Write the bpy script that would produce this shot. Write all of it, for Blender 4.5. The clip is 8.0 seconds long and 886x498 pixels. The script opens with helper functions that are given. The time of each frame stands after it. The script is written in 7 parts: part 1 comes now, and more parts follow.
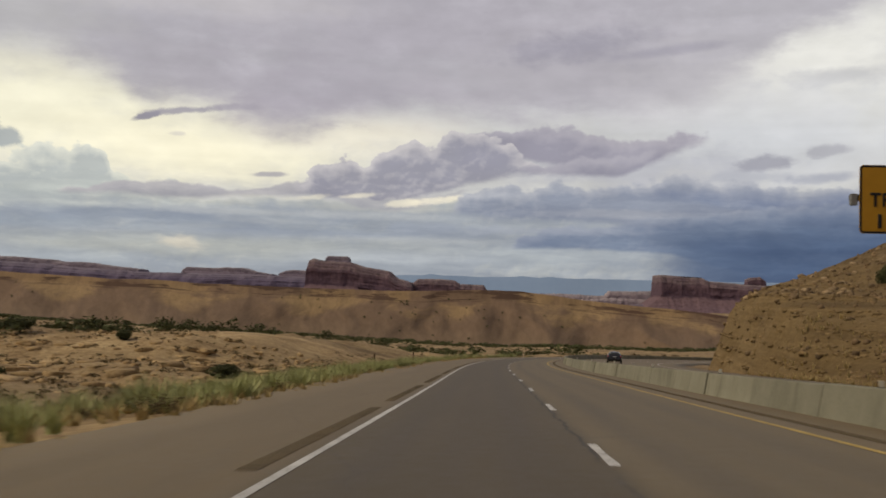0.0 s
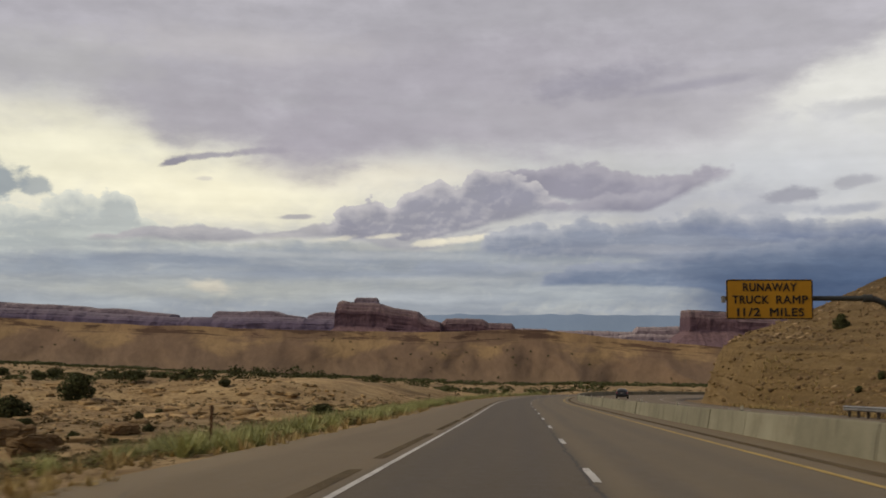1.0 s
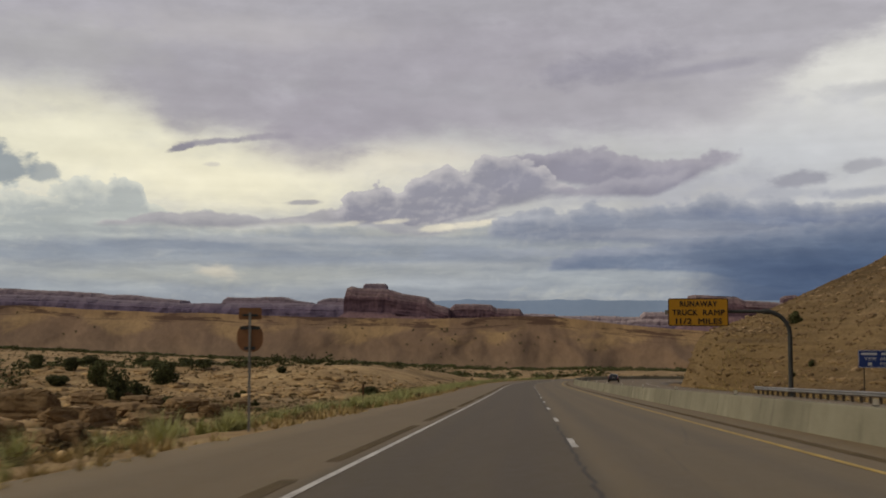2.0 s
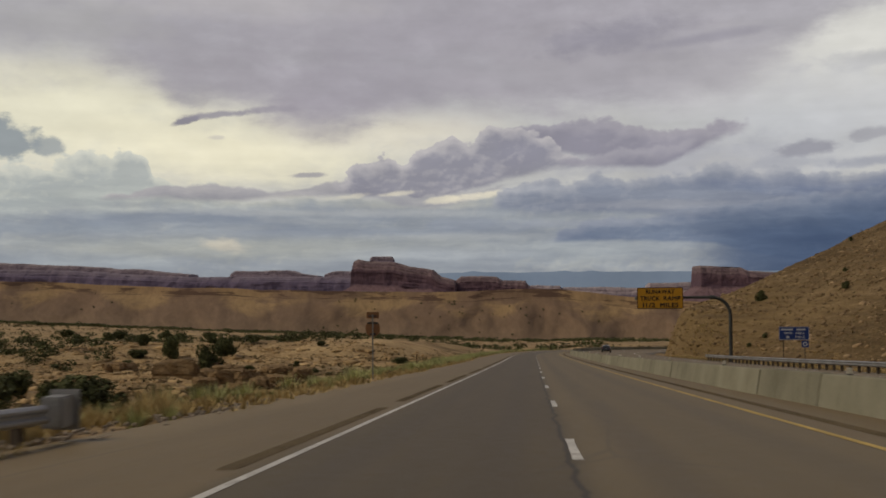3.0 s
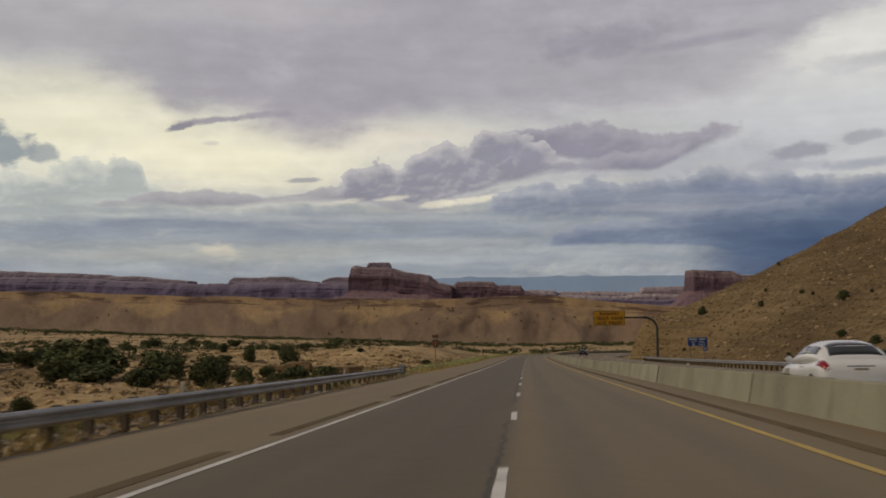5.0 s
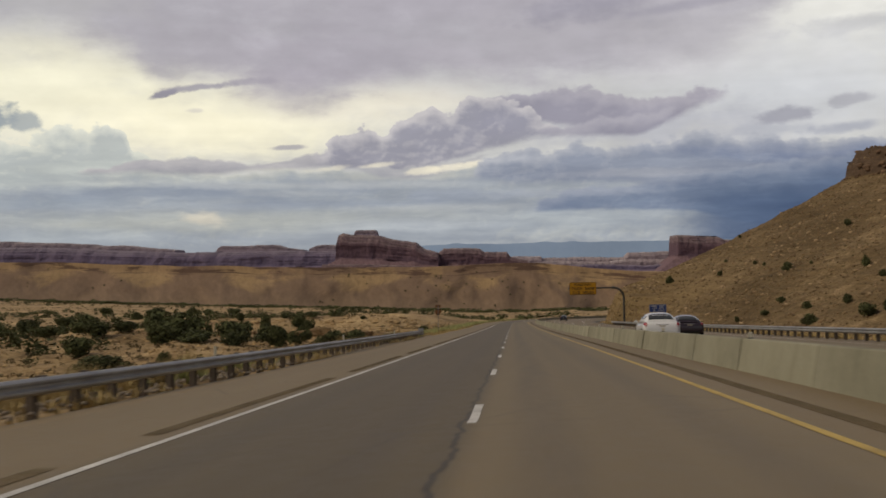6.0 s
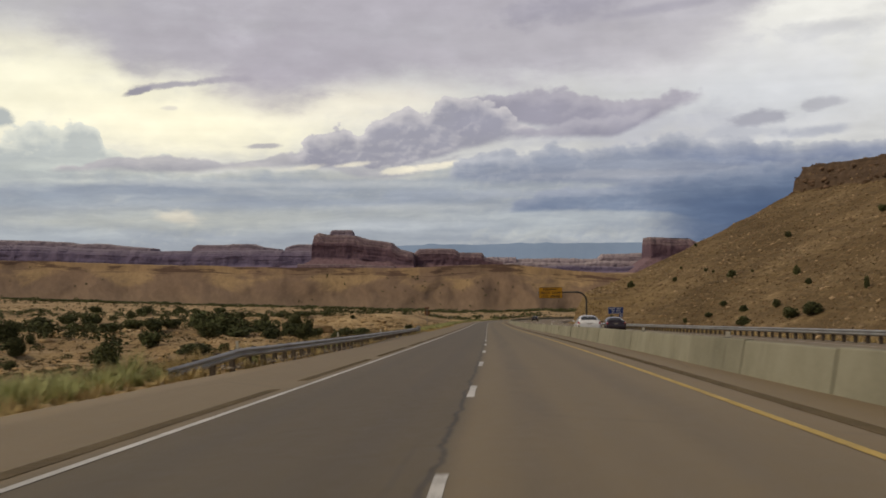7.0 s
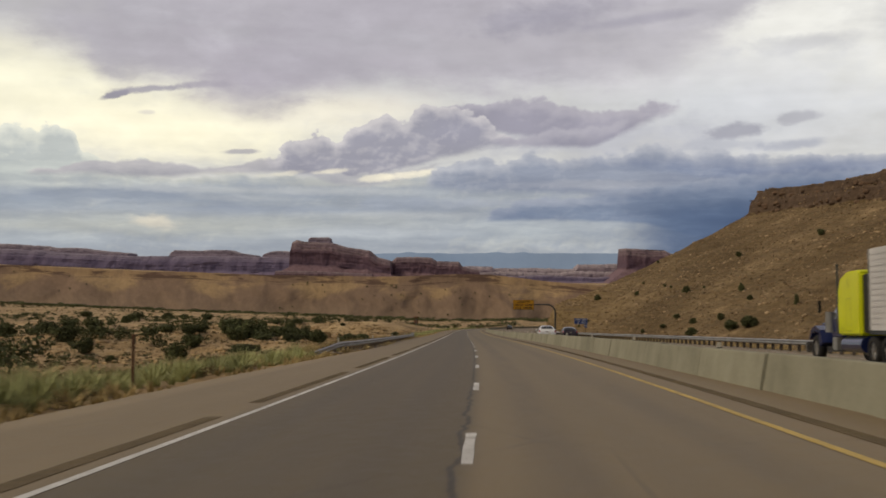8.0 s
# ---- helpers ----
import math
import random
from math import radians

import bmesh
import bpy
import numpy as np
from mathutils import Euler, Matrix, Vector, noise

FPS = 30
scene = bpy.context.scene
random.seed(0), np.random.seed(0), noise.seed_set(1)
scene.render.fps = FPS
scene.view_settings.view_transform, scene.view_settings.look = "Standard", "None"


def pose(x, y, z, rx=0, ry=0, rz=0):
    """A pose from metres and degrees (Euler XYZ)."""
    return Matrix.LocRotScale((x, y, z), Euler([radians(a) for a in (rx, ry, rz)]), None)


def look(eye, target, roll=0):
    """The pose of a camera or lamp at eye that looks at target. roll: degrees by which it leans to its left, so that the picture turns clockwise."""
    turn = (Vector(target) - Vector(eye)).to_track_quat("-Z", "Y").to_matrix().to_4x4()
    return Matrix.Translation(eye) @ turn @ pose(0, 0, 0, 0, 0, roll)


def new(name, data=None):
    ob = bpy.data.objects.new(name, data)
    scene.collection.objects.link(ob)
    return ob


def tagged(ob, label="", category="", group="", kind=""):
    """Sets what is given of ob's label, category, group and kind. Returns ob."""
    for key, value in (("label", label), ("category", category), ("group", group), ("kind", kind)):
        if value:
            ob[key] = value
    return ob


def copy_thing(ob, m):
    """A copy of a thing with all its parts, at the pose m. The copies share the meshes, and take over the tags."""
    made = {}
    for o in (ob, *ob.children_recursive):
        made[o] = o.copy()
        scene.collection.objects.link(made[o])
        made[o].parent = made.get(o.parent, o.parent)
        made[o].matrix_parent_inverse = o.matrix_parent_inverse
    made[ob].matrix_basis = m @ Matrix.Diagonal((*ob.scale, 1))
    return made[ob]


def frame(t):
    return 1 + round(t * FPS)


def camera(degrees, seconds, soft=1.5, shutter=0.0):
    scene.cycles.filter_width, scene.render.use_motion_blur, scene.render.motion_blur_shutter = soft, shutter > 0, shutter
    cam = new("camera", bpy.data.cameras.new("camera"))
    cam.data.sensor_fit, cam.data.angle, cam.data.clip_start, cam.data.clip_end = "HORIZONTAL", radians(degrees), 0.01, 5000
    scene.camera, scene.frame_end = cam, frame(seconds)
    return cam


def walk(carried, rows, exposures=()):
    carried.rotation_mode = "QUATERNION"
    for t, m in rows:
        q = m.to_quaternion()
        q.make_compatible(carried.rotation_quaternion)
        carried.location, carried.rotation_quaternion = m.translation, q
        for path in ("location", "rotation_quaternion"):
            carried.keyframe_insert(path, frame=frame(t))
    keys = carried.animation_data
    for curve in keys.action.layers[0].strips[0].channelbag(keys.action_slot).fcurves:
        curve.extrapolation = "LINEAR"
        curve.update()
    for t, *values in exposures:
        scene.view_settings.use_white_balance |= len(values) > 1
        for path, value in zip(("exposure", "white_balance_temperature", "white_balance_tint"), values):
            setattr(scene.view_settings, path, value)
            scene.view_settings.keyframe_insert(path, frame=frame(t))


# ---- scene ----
# ---- camera: looks back along the road while the car climbs away ----
cam = camera(43.7, 8.0, soft=1.7, shutter=0.25)
PATH = [
    # seconds, eye, yaw, pitch, roll
    (0.0, (0.98, 227.64, -10.83), 2.03, 2.39, 1.28),
    (0.5, (0.97, 213.67, -10.11), 3.38, 2.01, -0.23),
    (1.0, (1.05, 199.48, -9.31), 3.45, 4.39, 0.17),
    (1.5, (1.03, 185.00, -8.58), 3.47, 4.71, 0.67),
    (2.0, (1.07, 170.60, -7.80), 3.85, 3.62, 0.05),
    (2.2, (1.10, 164.90, -7.49), 3.92, 2.83, -0.10),
    (3.3, (1.35, 133.30, -5.79), 4.20, 2.15, -0.38),
    (3.5, (1.40, 127.55, -5.48), 4.23, 2.35, -0.39),
    (4.0, (1.53, 113.27, -4.71), 4.23, 2.40, -0.34),
    (4.2, (1.58, 107.50, -4.40), 4.22, 2.45, -0.38),
    (5.3, (1.82, 76.15, -2.71), 3.76, 2.28, -0.72),
    (5.5, (1.84, 70.41, -2.40), 3.68, 1.61, -0.78),
    (6.0, (1.81, 55.75, -1.58), 3.20, 0.64, -1.09),
    (6.5, (1.62, 41.54, -0.82), 2.59, 0.88, -0.85),
    (7.0, (1.24, 27.02, -0.07), 1.90, 0.62, -0.72),
    (7.5, (0.73, 12.69, 0.68), 1.28, 0.62, -0.42),
    (8.0, (0.19, -1.85, 1.44), 0.70, 1.04, 0.0),
]


def aimed(eye, yaw, pitch, roll):
    yaw, pitch = radians(yaw), radians(pitch)
    way = Vector((-math.sin(yaw) * math.cos(pitch), math.cos(yaw) * math.cos(pitch), math.sin(pitch)))
    return look(eye, Vector(eye) + way * 10, roll)


walk(cam, [(t, aimed(e, y, p, r)) for t, e, y, p, r in PATH], [(0.0, 0.00, 6630, 10), (1.5, -0.12, 6630, 10), (3.5, -0.27, 6630, 10), (5.5, -0.12, 6630, 10), (6.0, -0.02, 6630, 10), (7.0, 0.08, 6630, 10), (8.0, 0.09, 6630, 10)])

# ---- world: a broken thunderstorm sky ----
world = bpy.data.worlds.new("world")
scene.world = world
world.use_nodes = True


class Graph:
    """Short calls for building a node tree."""

    def __init__(self, tree):
        self.tree = tree

    def node(self, kind, **props):
        n = self.tree.nodes.new(kind)
        for key, value in props.items():
            setattr(n, key, value)
        return n

    def put(self, socket, value):
        if isinstance(value, bpy.types.NodeSocket):
            self.tree.links.new(value, socket)
        elif isinstance(value, tuple) and len(value) == 3 and socket.type == "RGBA":
            socket.default_value = (*value, 1)
        else:
            socket.default_value = value

    def math(self, op, a, b=0.0, c=0.0, clamp=False):
        n = self.node("ShaderNodeMath", operation=op, use_clamp=clamp)
        for s, v in zip(n.inputs, (a, b, c)):
            self.put(s, v)
        return n.outputs[0]

    def vec(self, x, y, z=0.0):
        n = self.node("ShaderNodeCombineXYZ")
        for s, v in zip(n.inputs, (x, y, z)):
            self.put(s, v)
        return n.outputs[0]

    def noise(self, vector, scale=1.0, detail=5.0, rough=0.55, colour=False, lac=2.0, warp=0.0):
        n = self.node("ShaderNodeTexNoise")
        self.put(n.inputs["Vector"], vector)
        n.inputs["Scale"].default_value, n.inputs["Detail"].default_value = scale, detail
        n.inputs["Roughness"].default_value, n.inputs["Lacunarity"].default_value = rough, lac
        n.inputs["Distortion"].default_value = warp
        return n.outputs["Color" if colour else 0]

    def ramp(self, fac, stops, smooth=False):
        n = self.node("ShaderNodeValToRGB")
        n.color_ramp.interpolation = "EASE" if smooth else "LINEAR"
        els = n.color_ramp.elements
        while len(els) < len(stops):
            els.new(0.5)
        for e, (p, c) in zip(els, stops):
            e.position = p
            e.color = (*c, 1) if isinstance(c, tuple) else (c, c, c, 1)
        self.put(n.inputs[0], fac)
        return n.outputs[0]

    def mix(self, fac, a, b, kind="MIX"):
        n = self.node("ShaderNodeMix", data_type="RGBA", blend_type=kind)
        self.put(n.inputs[0], fac)
        self.put(n.inputs[6], a)
        self.put(n.inputs[7], b)
        return n.outputs[2]

    def smooth(self, value, lo, hi, to0=0.0, to1=1.0):
        n = self.node("ShaderNodeMapRange", interpolation_type="SMOOTHSTEP")
        for s, v in zip(n.inputs, (value, lo, hi, to0, to1)):
            self.put(s, v)
        return n.outputs[0]

    def xyz(self, vector):
        n = self.node("ShaderNodeSeparateXYZ")
        self.put(n.inputs[0], vector)
        return n.outputs


SUN_AZ, SUN_EL = radians(-105), radians(44)
w = Graph(world.node_tree)
w.tree.nodes.clear()
sky = w.node("ShaderNodeTexSky", sky_type="NISHITA", sun_disc=False, sun_elevation=SUN_EL, sun_rotation=SUN_AZ)
d = w.xyz(w.node("ShaderNodeTexCoord").outputs["Generated"])
az0 = w.math("MULTIPLY", w.math("ARCTAN2", d[0], d[1]), 57.2958)
el0 = w.math("MULTIPLY", w.math("ARCSINE", d[2]), 57.2958)
fine = w.noise(w.vec(w.math("MULTIPLY", az0, 0.45), w.math("MULTIPLY", el0, 0.9), 3.0), 1.0, 5, 0.5)
broad = w.noise(w.vec(w.math("MULTIPLY", az0, 0.05), w.math("MULTIPLY", el0, 0.16), 7.0), 1.0, 5, 0.5)
streak = w.noise(w.vec(w.math("MULTIPLY", az0, 0.06), w.math("MULTIPLY", el0, 0.9), 1.0), 1.0, 4, 0.5)

sky_blue = w.mix(1.0, sky.outputs[0], (0.09, 0.09, 0.09), "MULTIPLY")
veil = w.ramp(broad, [(0.25, (0.46, 0.45, 0.49)), (0.55, (0.62, 0.62, 0.61)), (0.75, (0.82, 0.81, 0.74))], True)
colour = w.mix(0.94, sky_blue, veil)


def voronoi(vector, scale):
    n = w.node("ShaderNodeTexVoronoi", feature="SMOOTH_F1", voronoi_dimensions="2D")
    w.put(n.inputs["Vector"], vector)
    n.inputs["Scale"].default_value, n.inputs["Smoothness"].default_value = scale, 0.35
    return n.outputs["Distance"]


def billows(da, de):
    """Rounded cloud heads at three sizes, about 0, sampled a little off."""
    p = w.vec(w.math("ADD", azw, da), w.math("MULTIPLY", w.math("ADD", elw, de), 1.35))
    big = w.math("SUBTRACT", 0.45, voronoi(p, 0.75))
    mid = w.math("SUBTRACT", 0.45, voronoi(p, 1.9))
    small = w.math("SUBTRACT", 0.45, voronoi(p, 4.6))
    return w.math("ADD", w.math("MULTIPLY", big, 0.9), w.math("MULTIPLY_ADD", small, 0.13, w.math("MULTIPLY", mid, 0.45)))


haze = w.xyz(w.noise(w.vec(w.math("MULTIPLY", az0, 0.55), w.math("MULTIPLY", el0, 0.9), 11.0), 1.0, 5, 0.6, colour=True))
azw = w.math("ADD", az0, w.math("MULTIPLY_ADD", haze[0], 0.9, -0.45))
elw = w.math("ADD", el0, w.math("MULTIPLY_ADD", haze[1], 0.6, -0.3))
heads = billows(0.0, 0.0)
relief = w.math("SUBTRACT", heads, billows(-0.10, 0.16))
wisps = w.noise(w.vec(w.math("MULTIPLY", azw, 0.35), w.math("MULTIPLY", elw, 0.8), 3.0), 1.0, 8, 0.6)
folds = w.noise(w.vec(w.math("MULTIPLY", azw, 0.13), w.math("MULTIPLY", elw, 0.32), 21.0), 1.0, 8, 0.58)


def outline(rows):
    """Height in degrees as a function of the bearing, through rows of both."""
    n = w.node("ShaderNodeValToRGB")
    els = n.color_ramp.elements
    while len(els) < len(rows):
        els.new(0.5)
    for k, (a, e) in enumerate(rows):
        els[k].position, els[k].color = (a + 40) / 80, ((e + 10) / 40,) * 3 + (1,)
    w.put(n.inputs[0], w.math("MULTIPLY_ADD", az0, 1 / 80, 0.5))
    return w.math("MULTIPLY_ADD", n.outputs[0], 40.0, -10.0)


def ends(rows, fade):
    inner = w.smooth(az0, rows[0][0] - 0.2 if fade is None else fade, rows[0][0] + (0.5 if fade is None else 0.0))
    return w.math("MULTIPLY", inner, w.smooth(az0, rows[-1][0] + 0.2, rows[-1][0] - 0.5))


def bank(top, bottom, body, head, bumps=0.6, soft=0.2, soft_low=0.5, fade=None, amount=0.95):
    """A cloud bank between two outlines: swelling lit heads above, a softer grey underside."""
    global colour
    under = w.math("SUBTRACT", w.math("MULTIPLY_ADD", heads, bumps, w.math("ADD", outline(top), w.math("MULTIPLY_ADD", wisps, bumps * 0.6, -bumps * 0.3))), el0)
    over = w.math("SUBTRACT", el0, w.math("ADD", outline(bottom), w.math("MULTIPLY_ADD", wisps, soft_low * 1.6, -soft_low * 0.8)))
    m = w.math("MULTIPLY", w.smooth(under, 0.0, soft), w.smooth(over, -soft_low * 0.6, soft_low * 0.4))
    m = w.math("MULTIPLY", m, ends(top, fade))
    lit = w.math("ADD", w.smooth(under, 1.1, 0.0), w.math("MULTIPLY", relief, 1.0 * min(1.0, bumps + 0.2)))
    lit = w.math("ADD", lit, w.math("MULTIPLY_ADD", folds, 1.6, -0.85), clamp=True)
    colour = w.mix(w.math("MULTIPLY", m, amount), colour, w.mix(lit, body, head))


def ceiling(bottom, tint):
    """The overhead layer, with a ragged, soft lower edge that trails down."""
    global colour
    trail = w.math("ADD", w.math("MULTIPLY_ADD", wisps, 2.2, -1.1), w.math("MULTIPLY_ADD", folds, 3.0, -1.5))
    over = w.math("SUBTRACT", el0, w.math("ADD", outline(bottom), trail))
    m = w.smooth(over, -0.6, 1.5)
    tone = w.ramp(w.math("MULTIPLY_ADD", wisps, 0.3, w.math("MULTIPLY", folds, 0.7)), [(0.35, 0.90), (0.5, 1.0), (0.68, 1.22)])
    colour = w.mix(w.math("MULTIPLY", m, 0.88), colour, w.mix(1.0, tone, tint, "MULTIPLY"))


def scrap(a, e, wide, high, tint, amount, soft, tilt, ragged):
    """One torn piece of cloud, or a fold of a larger one, about a point of the sky in degrees."""
    global colour
    da = w.math("SUBTRACT", azw, a)
    u = w.math("DIVIDE", da, wide)
    v = w.math("DIVIDE", w.math("SUBTRACT", w.math("SUBTRACT", el0, e), w.math("MULTIPLY", da, tilt)), high)
    r = w.math("SQRT", w.math("ADD", w.math("MULTIPLY", u, u), w.math("MULTIPLY", v, v)))
    r = w.math("ADD", r, w.math("MULTIPLY_ADD", wisps, 2.0 * ragged, -1.0 * ragged))
    r = w.math("SUBTRACT", r, w.math("MULTIPLY", heads, 0.45 * ragged))
    colour = w.mix(w.math("MULTIPLY", w.smooth(r, 1.0 + soft * 0.6, 1.0 - soft), amount), colour, tint)


# bright breaks in the cloud
scrap(-23.1, 8.52, 12.32, 3.23, (0.910, 0.883, 0.694), 0.95, 0.90, 0.00, 0.40)
scrap(-14.8, 6.99, 8.80, 1.76, (0.964, 0.919, 0.709), 0.95, 0.90, 0.00, 0.40)
scrap(-6.7, 8.26, 5.57, 1.17, (0.874, 0.831, 0.702), 0.80, 0.90, 0.00, 0.50)
scrap(16.0, 11.82, 7.04, 4.69, (0.840, 0.840, 0.798), 0.90, 0.90, 0.00, 0.60)
scrap(14.4, 8.12, 7.33, 2.64, (0.620, 0.642, 0.679), 0.90, 0.90, 0.00, 0.60)
scrap(5.9, 9.85, 5.87, 1.17, (0.664, 0.664, 0.694), 0.50, 0.90, 0.00, 0.60)
# the broad grey ceiling, open upwards
ceiling([(-41.8, 15.44), (-35.7, 14.41), (-31.2, 13.03), (-26.2, 11.42), (-22.3, 11.38), (-18.8, 10.3), (-17.4, 9.18), (-14.0, 8.95), (-10.8, 7.93), (-9.0, 8.07), (-7.0, 8.78), (-4.9, 9.28), (-2.0, 9.28), (2.1, 8.94), (6.4, 9.27), (10.6, 9.95), (13.4, 11.19), (15.5, 12.66), (17.8, 13.27), (25.9, 17.97)], (0.427, 0.415, 0.468))
# darker and lighter folds of the ceiling
scrap(-4.3, 13.43, 12.32, 2.05, (0.388, 0.366, 0.421), 0.55, 0.90, 0.05, 0.80)
scrap(-8.5, 10.26, 9.68, 1.32, (0.393, 0.366, 0.427), 0.50, 0.90, -0.05, 0.80)
scrap(-17.4, 11.7, 4.69, 1.76, (0.404, 0.388, 0.432), 0.45, 0.90, -0.25, 0.70)
scrap(-10.8, 8.94, 2.64, 1.23, (0.388, 0.361, 0.421), 0.50, 0.90, 0.00, 0.80)
scrap(-14.6, 14.54, 7.62, 0.82, (0.564, 0.544, 0.564), 0.55, 0.90, 0.00, 0.80)
scrap(-23.4, 13.24, 4.69, 1.47, (0.499, 0.499, 0.493), 0.50, 0.90, 0.00, 0.80)
scrap(3.0, 11.35, 7.62, 1.76, (0.462, 0.444, 0.487), 0.50, 0.90, 0.05, 0.80)
scrap(10.4, 10.8, 3.81, 1.76, (0.551, 0.538, 0.571), 0.50, 0.90, 0.10, 0.80)
scrap(4.6, 12.85, 3.37, 0.76, (0.316, 0.306, 0.371), 0.75, 0.80, 0.12, 0.90)
scrap(9.0, 12.53, 3.23, 0.26, (0.351, 0.340, 0.404), 0.70, 0.80, 0.10, 0.90)
scrap(17.6, 11.04, 2.64, 0.41, (0.499, 0.505, 0.531), 0.70, 0.80, 0.05, 1.00)
scrap(16.0, 9.94, 3.52, 1.17, (0.664, 0.671, 0.686), 0.50, 0.90, 0.00, 1.00)
# layered deck towards the horizon
bank([(-35.5, 4.83), (-31.0, 4.92), (-26.1, 5.24), (-20.9, 4.99), (-15.4, 4.91), (-9.6, 5.04), (-3.8, 5.01), (-0.8, 5.2), (5.0, 5.58), (10.6, 5.8), (17.7, 5.57), (25.6, 5.41)],
     [(-35.3, -2.92), (-26.0, -3.17), (-18.1, -3.31), (-9.6, -3.4), (-0.8, -3.41), (7.7, -3.34), (17.6, -3.17), (25.4, -2.97)],
     (0.321, 0.356, 0.410), (0.499, 0.512, 0.487), bumps=0.5, soft=0.5, soft_low=0.7)
scrap(-23.0, 4.19, 6.74, 0.23, (0.538, 0.564, 0.551), 0.60, 0.80, 0.00, 1.10)
scrap(-14.2, 4.93, 4.69, 0.21, (0.620, 0.606, 0.538), 0.60, 0.80, 0.00, 1.10)
scrap(-17.3, 3.65, 9.68, 0.38, (0.292, 0.335, 0.415), 0.70, 0.80, 0.00, 1.10)
scrap(-23.0, 3.19, 5.87, 0.29, (0.316, 0.361, 0.427), 0.60, 0.80, 0.00, 1.10)
scrap(-9.0, 3.0, 7.04, 0.26, (0.311, 0.351, 0.427), 0.60, 0.80, 0.00, 1.10)
scrap(-8.5, 4.03, 7.62, 0.21, (0.474, 0.493, 0.512), 0.60, 0.80, 0.00, 1.10)
scrap(-4.9, 4.42, 4.11, 0.18, (0.564, 0.564, 0.525), 0.50, 0.80, 0.00, 1.10)
scrap(-2.6, 3.45, 2.64, 0.35, (0.292, 0.330, 0.415), 0.60, 0.80, 0.00, 1.10)
scrap(-19.5, 2.46, 5.87, 0.21, (0.351, 0.393, 0.450), 0.60, 0.80, 0.00, 1.10)
scrap(-3.2, 2.78, 4.69, 0.18, (0.450, 0.474, 0.499), 0.50, 0.80, 0.00, 1.10)
scrap(-10.8, 3.64, 2.64, 0.18, (0.432, 0.456, 0.487), 0.50, 0.80, 0.00, 1.10)
# pale heap of cumulus by the bright break
bank([(-34.4, 5.64), (-31.0, 6.35), (-27.7, 6.39), (-24.6, 6.34), (-23.1, 6.56), (-21.9, 7.05), (-21.3, 6.96), (-20.8, 6.59), (-20.2, 7.06), (-19.7, 7.13), (-19.2, 6.81), (-18.7, 5.98), (-17.9, 5.66), (-15.4, 5.31), (-13.4, 5.0)],
     [(-34.4, 3.11), (-26.1, 3.89), (-23.6, 4.17), (-20.9, 4.4), (-18.7, 4.73), (-17.1, 4.94), (-15.4, 5.08), (-13.4, 4.97)],
     (0.474, 0.512, 0.512), (0.709, 0.725, 0.649), bumps=0.9, soft=0.22, soft_low=1.2)
scrap(-25.7, 7.49, 1.29, 1.00, (0.292, 0.340, 0.382), 0.90, 0.35, 0.00, 1.20)
scrap(-23.9, 7.03, 0.88, 0.50, (0.351, 0.393, 0.421), 0.85, 0.40, 0.00, 1.20)
scrap(7.3, 6.62, 7.33, 1.11, (0.462, 0.474, 0.531), 0.70, 0.80, 0.00, 1.20)
# the long cumulus bank, its far end first
bank([(-1.4, 7.97), (-0.8, 8.49), (0.6, 8.59), (2.1, 8.85), (3.3, 8.72), (4.7, 8.77), (5.9, 8.49), (7.3, 8.22), (8.7, 8.23), (9.8, 8.42), (10.6, 8.5), (11.5, 8.36)],
     [(-1.4, 6.52), (0.1, 6.45), (0.9, 6.79), (2.1, 7.12), (3.8, 6.81), (5.6, 6.72), (7.3, 6.79), (8.7, 6.99), (10.3, 7.67), (11.5, 8.13)],
     (0.301, 0.292, 0.361), (0.427, 0.410, 0.468), bumps=0.55, soft=0.28, soft_low=0.5)
bank([(-21.4, 4.78), (-19.8, 5.1), (-18.2, 5.46), (-16.2, 5.53), (-14.5, 5.47), (-13.1, 5.24), (-11.7, 5.31), (-9.6, 5.74), (-8.5, 5.98), (-6.7, 5.64)],
     [(-21.4, 4.64), (-18.2, 4.8), (-14.8, 4.72), (-11.9, 4.9), (-9.0, 4.99), (-6.7, 5.0)],
     (0.330, 0.330, 0.382), (0.474, 0.462, 0.487), bumps=0.25, soft=0.2, soft_low=0.35)
bank([(-9.9, 5.62), (-9.3, 5.86), (-8.8, 6.39), (-8.0, 6.74), (-7.3, 6.98), (-6.7, 6.98), (-6.2, 6.64), (-5.6, 7.22), (-4.9, 7.46), (-4.5, 7.86), (-3.8, 7.98), (-3.1, 7.75), (-2.6, 7.63), (-2.3, 8.32), (-1.4, 8.55), (0.1, 8.3), (0.9, 7.95), (2.1, 7.35), (3.3, 6.76)],
     [(-9.9, 5.19), (-8.5, 5.05), (-6.7, 4.71), (-4.9, 4.6), (-3.2, 5.01), (-2.0, 5.41), (-0.2, 5.87), (0.9, 6.15), (2.1, 6.37), (3.3, 6.53)],
     (0.311, 0.311, 0.377), (0.571, 0.551, 0.571), bumps=0.75, soft=0.15, soft_low=0.5)
bank([(1.7, 6.61), (2.4, 6.94), (3.6, 6.98), (5.0, 7.25), (6.4, 7.27), (7.8, 7.46), (9.0, 7.77)],
     [(1.7, 6.49), (3.5, 6.35), (5.6, 6.32), (7.0, 6.34), (8.1, 6.83), (9.0, 7.6)],
     (0.283, 0.278, 0.351), (0.404, 0.393, 0.450), bumps=0.4, soft=0.25, soft_low=0.35)
